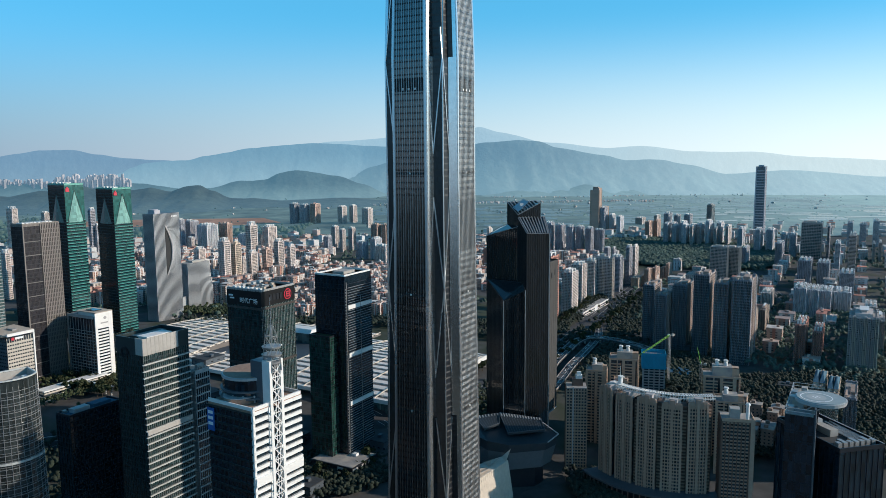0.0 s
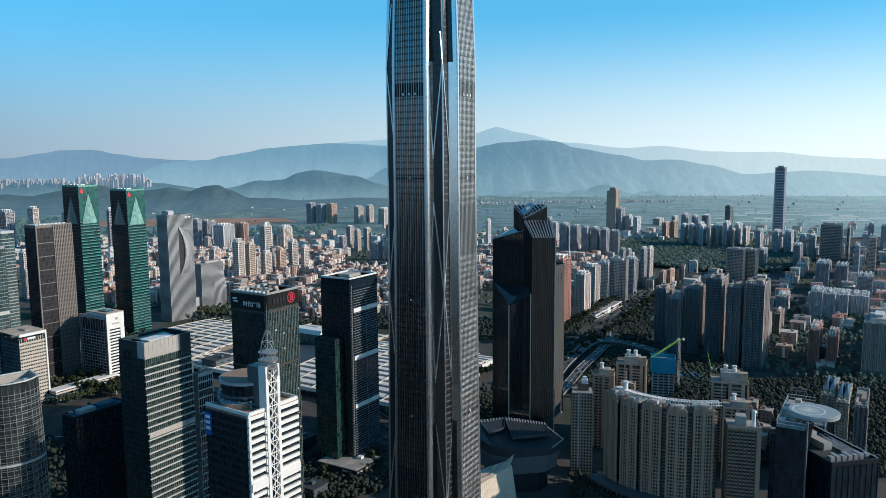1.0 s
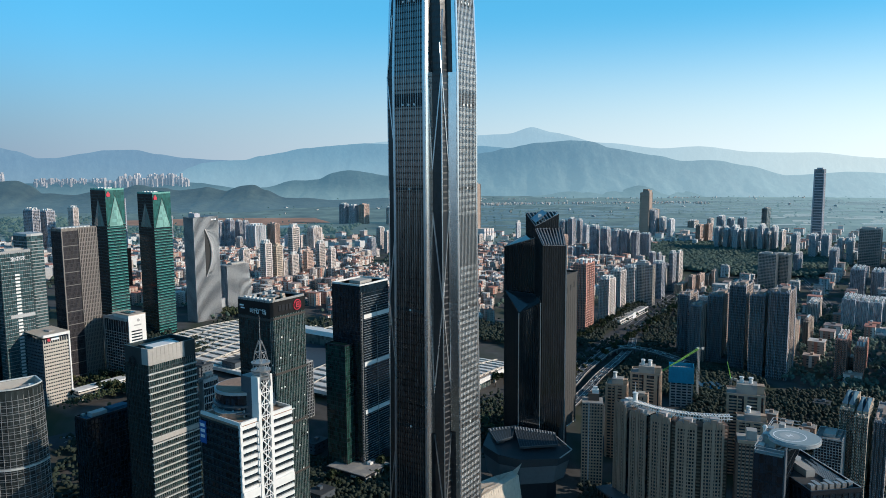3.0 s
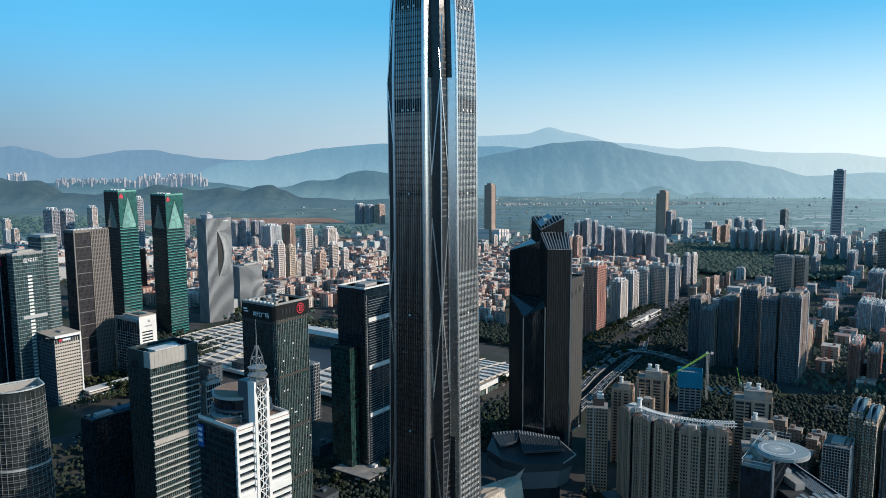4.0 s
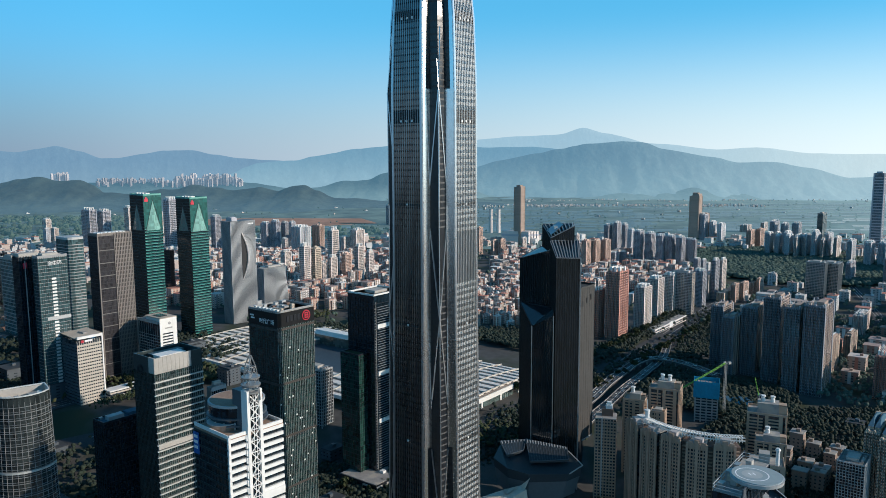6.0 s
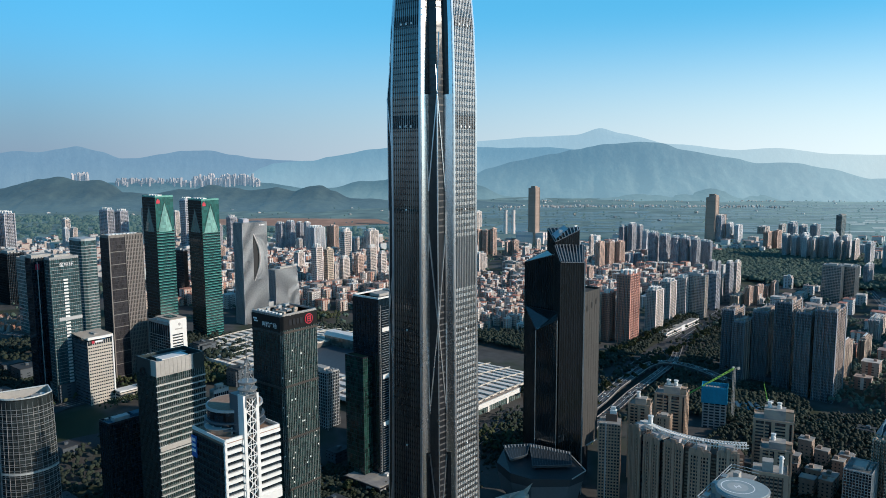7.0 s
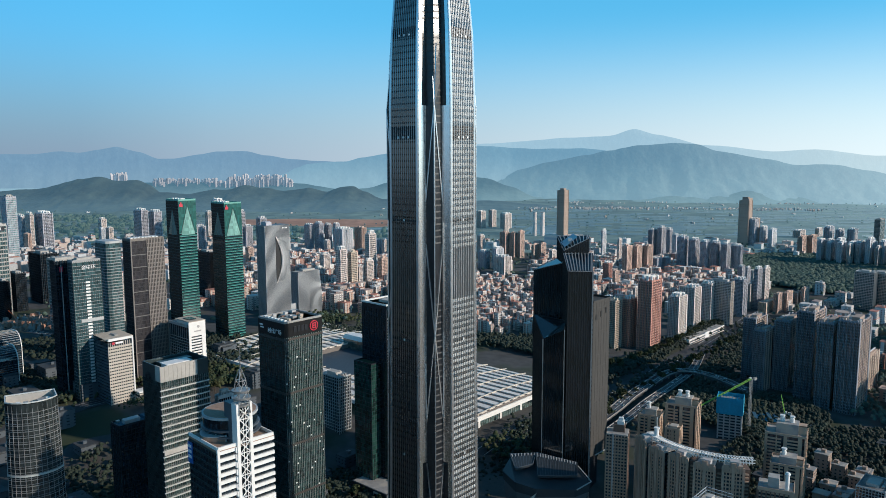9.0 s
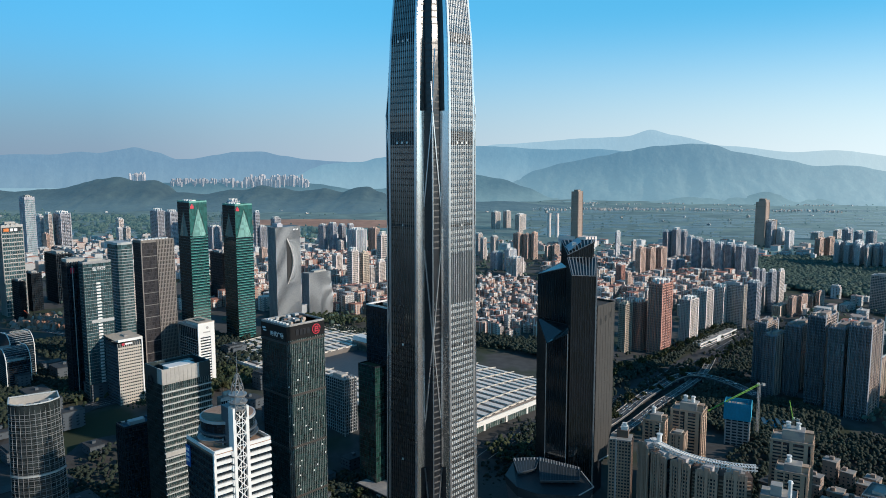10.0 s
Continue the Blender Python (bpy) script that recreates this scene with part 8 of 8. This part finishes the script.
# ---- low houses: dense quarters of small blocks ----
def island_mat(name, stops, rough=0.85):
    m = bpy.data.materials.new(name)
    m.use_nodes = True
    n, l = m.node_tree.nodes, m.node_tree.links
    b = n["Principled BSDF"]
    b.inputs["Roughness"].default_value = rough
    g = n.new("ShaderNodeNewGeometry")
    ramp = n.new("ShaderNodeValToRGB")
    ramp.color_ramp.interpolation = "CONSTANT"
    while len(ramp.color_ramp.elements) < len(stops):
        ramp.color_ramp.elements.new(0.5)
    for i, c in enumerate(stops):
        ramp.color_ramp.elements[i].position = i / len(stops)
        ramp.color_ramp.elements[i].color = (*c, 1)
    l.new(g.outputs["Random Per Island"], ramp.inputs["Fac"])
    tex = n.new("ShaderNodeTexNoise")
    tex.inputs["Scale"].default_value = 0.35
    l.new(g.outputs["Position"], tex.inputs["Vector"])
    h = n.new("ShaderNodeHueSaturation")
    mr = n.new("ShaderNodeMapRange")
    mr.inputs["To Min"].default_value = 0.75
    mr.inputs["To Max"].default_value = 1.25
    l.new(tex.outputs["Fac"], mr.inputs["Value"])
    l.new(mr.outputs["Result"], h.inputs["Value"])
    l.new(ramp.outputs["Color"], h.inputs["Color"])
    l.new(h.outputs["Color"], b.inputs["Base Color"])
    return m


M["houses"] = island_mat("house_walls", [(0.46, 0.42, 0.38), (0.66, 0.63, 0.6), (0.3, 0.28, 0.27), (0.44, 0.22, 0.17), (0.5, 0.38, 0.31), (0.36, 0.25, 0.21), (0.74, 0.7, 0.66)])
M["house_roofs"] = island_mat("house_roofs", [(0.46, 0.36, 0.31), (0.52, 0.22, 0.16), (0.64, 0.58, 0.53), (0.4, 0.18, 0.13), (0.74, 0.7, 0.66), (0.38, 0.28, 0.25)])
# Greyer copy of the house colours, with distance haze painted in.
M["houses_hazed"] = island_mat("far_house_walls", [(0.5, 0.52, 0.53), (0.6, 0.61, 0.61), (0.42, 0.42, 0.42), (0.5, 0.42, 0.38)])


def quarter(label, x0, x1, y0, y1, count, seed, tall=(9, 24), size=(9, 17), walls="houses", turn=GRID, keep=None, windows=True, roofs="house_roofs"):
    """A quarter of small houses: walls, dark window strips, roofs with stair heads."""
    rg = random.Random(seed)
    root = tagged(new("house_quarter"), label, "houses", "", "stuff")
    w, g, f = Shape(), Shape(), Shape()
    c, s = math.cos(radians(turn)), math.sin(radians(turn))
    cell = math.sqrt((x1 - x0) * (y1 - y0) / count)
    for _ in range(count):
        x, y = rg.uniform(x0, x1), rg.uniform(y0, y1)
        # snap to lanes of the quarter
        lx, ly = x * c + y * s, -x * s + y * c
        lx, ly = round(lx / cell) * cell + rg.uniform(-2, 2), round(ly / cell) * cell + rg.uniform(-2, 2)
        x, y = lx * c - ly * s, lx * s + ly * c
        if keep and not keep(x, y):
            continue
        a, b, h = rg.uniform(*size), rg.uniform(*size), rg.uniform(*tall)
        z = rise(x, y)

        def turned(poly):
            return [(x + p * c - q * s, y + p * s + q * c) for p, q in poly]
        box = turned([(-a / 2, -b / 2), (a / 2, -b / 2), (a / 2, b / 2), (-a / 2, b / 2)])
        w.prism(box, box, z, z + h)
        if windows:
            o = turned([(-a / 2 - 0.05, -b / 2 - 0.05), (a / 2 + 0.05, -b / 2 - 0.05), (a / 2 + 0.05, b / 2 + 0.05), (-a / 2 - 0.05, b / 2 + 0.05)])
            for k in range(1, int(h / 3.2)):
                g.prism(o, o, z + k * 3.2, z + k * 3.2 + 1.2)
            for k in range(3):
                t = -a / 2 + a * (k + 0.5) / 3
                post = turned([(t - a * 0.1, -b / 2 - 0.1), (t + a * 0.1, -b / 2 - 0.1), (t + a * 0.1, b / 2 + 0.1), (t - a * 0.1, b / 2 + 0.1)])
                w.prism(post, post, z, z + h - 0.2)
                t = -b / 2 + b * (k + 0.5) / 3
                post = turned([(-a / 2 - 0.1, t - b * 0.1), (a / 2 + 0.1, t - b * 0.1), (a / 2 + 0.1, t + b * 0.1), (-a / 2 - 0.1, t + b * 0.1)])
                w.prism(post, post, z, z + h - 0.2)
        r0 = turned([(-a / 2 - 0.4, -b / 2 - 0.4), (a / 2 + 0.4, -b / 2 - 0.4), (a / 2 + 0.4, b / 2 + 0.4), (-a / 2 - 0.4, b / 2 + 0.4)])
        f.prism(r0, r0, z + h, z + h + 0.6)
        if rg.random() < 0.7:
            e = rg.uniform(-a / 4, a / 4)
            hd = turned([(e - 1.8, -1.8), (e + 1.8, -1.8), (e + 1.8, 1.8), (e - 1.8, 1.8)])
            w.prism(hd, hd, z + h + 0.6, z + h + 3.2)
    part("house_walls", w, M[walls], root, kind="stuff")
    if windows:
        part("house_windows", g, M["glass_window"], root, kind="stuff")
    part("house_roofs", f, M[roofs], root, kind="stuff")


def off_park(x, y):
    inside = ((x - 850) / 260) ** 2 + ((y - 1960) / 360) ** 2 < 1
    road = abs((x - 232) - (y - 905) * 0.57) < 34 and y > 850
    hall = -520 < (x - 96) * 0.814 - (y - 776) * 0.581 < 20 and -10 < (x - 96) * 0.581 + (y - 776) * 0.814 < 215
    return not (inside or road or hall)


quarter("dense quarter of small red and white roofed houses", -110, 150, 1150, 1640, 620, 1, (8, 22), (6, 12))
quarter("low white and beige houses among apartment towers", -560, -90, 1250, 2050, 700, 2, (8, 30), (10, 20), keep=off_park)
quarter("low houses behind the apartment row", 120, 560, 1420, 2150, 620, 3, (8, 26), (10, 20), keep=off_park)
quarter("hazy low houses on the plain", -1700, -560, 1500, 2350, 850, 4, (8, 26), (10, 24), "houses_hazed", windows=False)
quarter("low houses round the park", 520, 1400, 1300, 2350, 330, 5, (8, 30), (10, 24), "houses_hazed", keep=off_park)
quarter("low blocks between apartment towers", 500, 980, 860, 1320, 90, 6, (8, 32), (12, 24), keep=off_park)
quarter("far houses and works along the city's edge", -1500, 2300, 2250, 2600, 450, 7, (6, 22), (12, 30), "houses_hazed", windows=False)
quarter("scattered white sheds in the valley", -2600, 2800, 3250, 4100, 110, 8, (2, 4), (6, 16), "houses_hazed", windows=False, roofs="white_wall", keep=lambda x, y: not (-1350 < x < -250 and y < 3320))
quarter("white villages along the foot of the range", 40, 1500, 3760, 3850, 520, 18, (2, 4), (2.5, 6), "houses_hazed", windows=False, roofs="white_wall", keep=lambda x, y: noise.noise((x * 0.006, y * 0.01, 2.0)) > -0.05)
quarter("white village strip beyond the ponds", 300, 2700, 4060, 4160, 460, 19, (2, 4), (2.5, 6), "houses_hazed", windows=False, roofs="white_wall", keep=lambda x, y: noise.noise((x * 0.005, y * 0.01, 6.0)) > 0.0)
# Here and in the next quarter, slate walls and dark roofs carry the shade.
quarter("low roofs in the shade between towers", -560, -150, 560, 1000, 70, 9, (6, 20), (14, 30), "slate", roofs="roof_dark", keep=lambda x, y: not (-380 < x < -250 and 730 < y < 900) and off_park(x, y))
quarter("low blocks on shady streets", 230, 460, 690, 1000, 16, 10, (4, 10), (12, 22), "slate", roofs="roof_dark", keep=lambda x, y: off_park(x, y) and not (170 < x < 370 and y > 700))
# Out of view: black blocks added to darken what the supertall reflects.
quarter("unseen dark blocks added for the tower's reflections", -900, -180, -260, 350, 110, 21, (70, 185), (30, 46), "louvre", roofs="roof_dark", keep=lambda x, y: x < 20 - 0.8 * y)
# Dark blocks that stand in for the shadow on this ground.
quarter("low podiums between the towers, coloured dark for shade", -140, 15, 570, 690, 16, 23, (5, 14), (12, 24), "slate", roofs="roof_dark", keep=lambda x, y: not (6 < x < 82 and 440 < y < 515))
quarter("red-roofed terraces near tan apartment blocks", 345, 400, 600, 690, 18, 12, (16, 24), (8, 12), "brown", roofs="roof_grey")


def far_city(label, x0, x1, y, count, base, seed, tall):
    """Towers of a town at the foot of the range, on its rising ground, pale with painted haze."""
    rg = random.Random(seed)
    w, g = Shape(), Shape()
    c, s = math.cos(radians(GRID)), math.sin(radians(GRID))
    for k in range(count):
        x, yy = x0 + (x1 - x0) * rg.random(), y + rg.uniform(0, 60)
        a, b, h = rg.uniform(6, 14), rg.uniform(6, 12), base + rg.uniform(*tall)
        box = [(x + p * c - q * s, yy + p * s + q * c) for p, q in ((-a, -b), (0, -b), (0, 0), (-a, 0))]
        w.prism(box, box, 0, h)
        for m in range(3):
            t = -a * (m + 0.75) / 3.3
            o = [(x + p * c - q * s, yy + p * s + q * c) for p, q in ((t, -b - 0.15), (t + a * 0.12, -b - 0.15), (t + a * 0.12, -b + 1), (t, -b + 1))]
            g.prism(o, o, 0, h - 2)
    root = tagged(new("far_town"), label, "town", "", "stuff")
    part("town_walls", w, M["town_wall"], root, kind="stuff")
    part("town_windows", g, M["blue_grey"], root, kind="stuff")


# Town walls carry the distance haze as a glow in the material.
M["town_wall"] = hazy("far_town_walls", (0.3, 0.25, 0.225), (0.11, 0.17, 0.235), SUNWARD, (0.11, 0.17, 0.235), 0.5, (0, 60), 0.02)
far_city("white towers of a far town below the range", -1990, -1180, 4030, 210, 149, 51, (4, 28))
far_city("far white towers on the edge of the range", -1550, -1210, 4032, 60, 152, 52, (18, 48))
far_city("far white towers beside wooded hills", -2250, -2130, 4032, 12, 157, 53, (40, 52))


# ---- trees ----
def crown_mesh(seed, r, n, leaf):
    """Many small leaf clumps in an uneven, gappy crown."""
    rg = random.Random(seed)
    s = Shape()
    lobes = [(rg.uniform(-0.5, 0.5) * r, rg.uniform(-0.5, 0.5) * r, rg.uniform(-0.25, 0.55) * r, rg.uniform(0.4, 0.7) * r) for _ in range(6)]
    for _ in range(n):
        lx, ly, lz, lr = rg.choice(lobes)
        d = Vector((rg.gauss(0, 1), rg.gauss(0, 1), rg.gauss(0, 0.8))).normalized() * lr * rg.uniform(0.7, 1.05)
        p = Vector((lx, ly, lz)) + d
        a = Vector((rg.gauss(0, 1), rg.gauss(0, 1), rg.gauss(0, 1))).normalized()
        b = a.cross(d.normalized() + Vector((0.01, 0.02, 0.3))).normalized()
        q = leaf * rg.uniform(0.6, 1.4)
        c = a.cross(b).normalized() * q * 0.4
        a, b = a * q, b * q
        s.add([tuple(p + a), tuple(p + b), tuple(p - a), tuple(p - b), tuple(p + c)], [(0, 1, 4), (1, 2, 4), (2, 3, 4), (3, 0, 4)])
    return s


TREES = []
for k in range(4):
    t = thing("tree", "leafy dark green street tree", "tree", 0, 0, 0, 0, "street trees")
    hgt = 5.2 + k * 0.5
    tr = Shape().cyl(0, 0, 0, hgt, 0.28, 0.14, 7)
    for j in range(5):
        a = math.tau * j / 5 + k
        tr.beam((0, 0, hgt * 0.6 + 0.3 * j), (1.7 * math.cos(a), 1.7 * math.sin(a), hgt + 0.8 + 0.2 * j), 0.14)
    part("trunk", tr, M["bark"], t)
    part("crown", crown_mesh(40 + k, 3.4, 190, 0.8), M["foliage"], t, at=(0, 0, hgt + 1.2))
    TREES.append(t)


def plant(spots, seed):
    rg = random.Random(seed)
    for i, (x, y) in enumerate(spots):
        k = rg.uniform(0.9, 1.7)
        m = pose(x, y, rise(x, y), 0, 0, rg.uniform(0, 360)) @ Matrix.Diagonal((k, k, k * rg.uniform(0.85, 1.1), 1))
        src = TREES[i % 4]
        if not src.get("set"):
            src["set"] = 1
            src.matrix_basis = m
        else:
            c = copy_thing(src, pose(0, 0, 0))
            c.matrix_basis = m


rgt = random.Random(77)
spots = []
for k in range(44):
    f = k / 44
    x, y = 150 + 320 * f, 800 + 530 * f
    spots += [(x + 30 + rgt.uniform(-4, 4), y - 14 + rgt.uniform(-6, 6)), (x - 30 + rgt.uniform(-4, 4), y + 14 + rgt.uniform(-6, 6))]
spots += [(rgt.uniform(-330, -250), rgt.uniform(770, 860)) for _ in range(36)]
spots += [(rgt.uniform(165, 195), rgt.uniform(735, 800)) for _ in range(6)]
spots += [(rgt.uniform(-70, 10), rgt.uniform(600, 700)) for _ in range(24)]
plant([(x, y) for x, y in spots if not (136 < x < 200 and y < 690)], 5)


def wood(label, seed, count, where, size=(2.0, 3.6), leaves="foliage", keep=None, tall=(8, 10.5)):
    """Far woods: a sheet of leaf clumps of uneven height."""
    rg = random.Random(seed)
    s = Shape()
    made = 0
    while made < count:
        x, y = where(rg)
        made += 1
        if keep and not keep(x, y):
            continue
        z = rise(x, y)
        r = rg.uniform(*size)
        top = rg.uniform(*tall)
        for _ in range(2):
            # an uneven crown: a jagged cap over a narrower skirt
            px, py, pz = x + rg.uniform(-r, r) * 0.5, y + rg.uniform(-r, r) * 0.5, z + top * rg.uniform(0.55, 0.9)
            turn = rg.uniform(0, math.tau)
            vs = [(px + rg.gauss(0, 0.15) * r, py + rg.gauss(0, 0.15) * r, pz + r * rg.uniform(0.45, 0.8))]
            for k, (rad, up) in enumerate(((0.75, 0.25), (0.8, -0.35))):
                for q in range(5):
                    a = turn + math.tau * (q + 0.5 * k) / 5
                    m = r * rad * rg.uniform(0.6, 1.15)
                    vs.append((px + m * math.cos(a), py + m * math.sin(a), pz + r * (up + rg.uniform(-0.22, 0.22))))
            s.add(vs, [(0, 1 + q, 1 + (q + 1) % 5) for q in range(5)] + [(1 + q, 6 + q, 1 + (q + 1) % 5) for q in range(5)] + [(1 + (q + 1) % 5, 6 + q, 6 + (q + 1) % 5) for q in range(5)])
    me = s.mesh("wood", M[leaves])
    me.polygons.foreach_set("use_smooth", [True] * len(me.polygons))
    tagged(new("wood", me), label, "trees", "", "stuff")


def in_ellipse(cx, cy, rx, ry):
    def pick(rg):
        a, q = rg.uniform(0, math.tau), math.sqrt(rg.random())
        return cx + rx * q * math.cos(a), cy + ry * q * math.sin(a)
    return pick


def along(x0, y0, x1, y1, spread):
    def pick(rg):
        f = rg.random()
        return x0 + (x1 - x0) * f + rg.gauss(0, spread), y0 + (y1 - y0) * f + rg.gauss(0, spread)
    return pick


def off_road(x, y):
    return min((Vector((x, y)) - q).length for q in flyover + flyover_low) > 13


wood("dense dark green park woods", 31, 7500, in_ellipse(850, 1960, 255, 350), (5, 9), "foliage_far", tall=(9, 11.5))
wood("belt of trees along the boulevard", 32, 900, along(190, 790, 330, 1000, 26), (2.0, 3.6), "foliage_shade", keep=off_road)
wood("belt of trees beside the boulevard", 33, 900, along(260, 840, 520, 1330, 24), (2.0, 3.6), "foliage_shade", keep=off_road)
wood("trees between the boulevard and the towers", 46, 700, along(190, 920, 298, 1104, 9), (2.0, 3.6), "foliage_shade", keep=off_road)
wood("trees along the far side of the boulevard", 47, 700, along(300, 1110, 440, 1350, 9), (2.0, 3.6), "foliage_shade")
wood("tree belt behind the convention hall", 34, 900, along(-260, 1120, 210, 1080, 16), (2.0, 3.6), "foliage_shade")
wood("garden trees between office towers", 35, 420, in_ellipse(-280, 850, 52, 48))
wood("low hedges along the link building", 51, 260, along(-322, 740, -262, 815, 5), (1.0, 1.8))
wood("garden trees in the shade", 36, 900, in_ellipse(-220, 640, 110, 70), (1.6, 3.4), "foliage_shade")
wood("dark street trees between office towers", 48, 2600, in_ellipse(-450, 800, 95, 120), (1.6, 3.4), "foliage_shade", keep=lambda x, y: not (-362 < x < -310 and 735 < y < 800) and abs((x + 420) * 0.83 - (y - 690) * 0.56) > 13)
wood("dark trees behind the office towers", 49, 1800, in_ellipse(-420, 980, 200, 90), (2, 4), "foliage_shade")
wood("trees behind the convention hall", 50, 1500, along(-60, 1075, 190, 960, 38), (2, 4), "foliage_shade", keep=off_park)
wood("dark trees on shaded squares between the towers", 52, 1500, in_ellipse(-45, 615, 75, 45), (1.8, 3.2), "foliage_shade", keep=lambda x, y: not (6 < x < 82 and 440 < y < 515))
wood("dark trees beyond the convention hall's end", 53, 1500, along(45, 890, 105, 1090, 34), (1.8, 3.4), "foliage_shade", keep=lambda x, y: off_park(x, y) and off_road(x, y))
wood("dark trees between the flyover and the slate towers", 54, 1700, in_ellipse(350, 830, 75, 75), (1.8, 3.4), "foliage_shade", keep=lambda x, y: off_road(x, y) and y > 735)
wood("shaded trees on the hall's forecourt", 55, 420, along(78, 640, 118, 760, 14), (1.6, 3.0), "foliage_shade", keep=lambda x, y: not (72 < x < 175 and y < 640) and not (120 < x < 175 and y < 690))
wood("shaded trees round the apartment crescent", 56, 900, along(180, 575, 175, 500, 14), (1.6, 3.0), "foliage_shade", keep=lambda x, y: 162 < x < 196 and not (168 < x < 192 and 598 < y))
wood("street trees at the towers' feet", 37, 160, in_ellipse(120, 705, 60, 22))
wood("trees among apartment blocks", 38, 5200, in_ellipse(470, 680, 190, 110), (1.6, 3.0), "foliage_shade")
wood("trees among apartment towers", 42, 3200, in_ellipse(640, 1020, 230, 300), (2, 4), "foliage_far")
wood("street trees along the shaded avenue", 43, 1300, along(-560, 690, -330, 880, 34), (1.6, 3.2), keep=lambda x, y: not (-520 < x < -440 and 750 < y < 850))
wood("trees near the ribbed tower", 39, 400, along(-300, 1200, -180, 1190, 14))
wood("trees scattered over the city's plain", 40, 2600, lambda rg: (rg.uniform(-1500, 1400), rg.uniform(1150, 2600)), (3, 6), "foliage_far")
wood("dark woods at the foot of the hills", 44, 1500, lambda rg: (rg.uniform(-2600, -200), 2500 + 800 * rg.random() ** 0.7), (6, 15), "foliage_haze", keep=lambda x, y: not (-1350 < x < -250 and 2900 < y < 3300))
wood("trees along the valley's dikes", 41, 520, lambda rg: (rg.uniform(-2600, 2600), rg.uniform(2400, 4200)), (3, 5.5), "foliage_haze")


# ---- cars on the flyovers and streets ----
def car_kind(colour):
    c = thing("car", "small car driving on the road", "car", 0, 0, 0, 0, "cars on the roads")
    part("body", Shape().prism([(-2.2, -0.9), (2.2, -0.9), (2.2, 0.9), (-2.2, 0.9)], [(-2.1, -0.85), (2.1, -0.85), (2.1, 0.85), (-2.1, 0.85)], 0.35, 0.95), M[colour], c)
    part("cabin", Shape().prism([(-1.5, -0.8), (1.0, -0.8), (1.0, 0.8), (-1.5, 0.8)], [(-1.1, -0.65), (0.4, -0.65), (0.4, 0.65), (-1.1, 0.65)], 0.95, 1.5), M["glass_dark"], c)
    for x in (-1.4, 1.4):
        for y in (-0.85, 0.85):
            part("wheel", Shape().box(x - 0.33, x + 0.33, y - 0.1, y + 0.1, 0, 0.66), M["dark_frame"], c)
    return c


CARS = [car_kind("white_paint"), car_kind("steel_dull"), car_kind("dark_frame")]
used = set()


def park_cars(line, z, gap, side, seed):
    rg = random.Random(seed)
    for i in range(1, len(line) - 1, gap):
        d = line[i + 1] - line[i]
        nrm = Vector((-d.y, d.x)).normalized()
        p = line[i] + nrm * (side + rg.uniform(-0.4, 0.4)) + d * rg.random()
        m = pose(p.x, p.y, z + rise(p.x, p.y), 0, 0, math.degrees(math.atan2(d.y, d.x)))
        src = CARS[rg.randrange(3)]
        if src.name not in used:
            used.add(src.name)
            src.matrix_basis = m
        else:
            copy_thing(src, m)


park_cars(flyover, 8, 2, 3, 1)
park_cars(flyover, 8, 3, -3, 2)
park_cars(flyover_low, 5, 2, 2.5, 3)
park_cars(flyover_low, 5, 2, -2.5, 4)
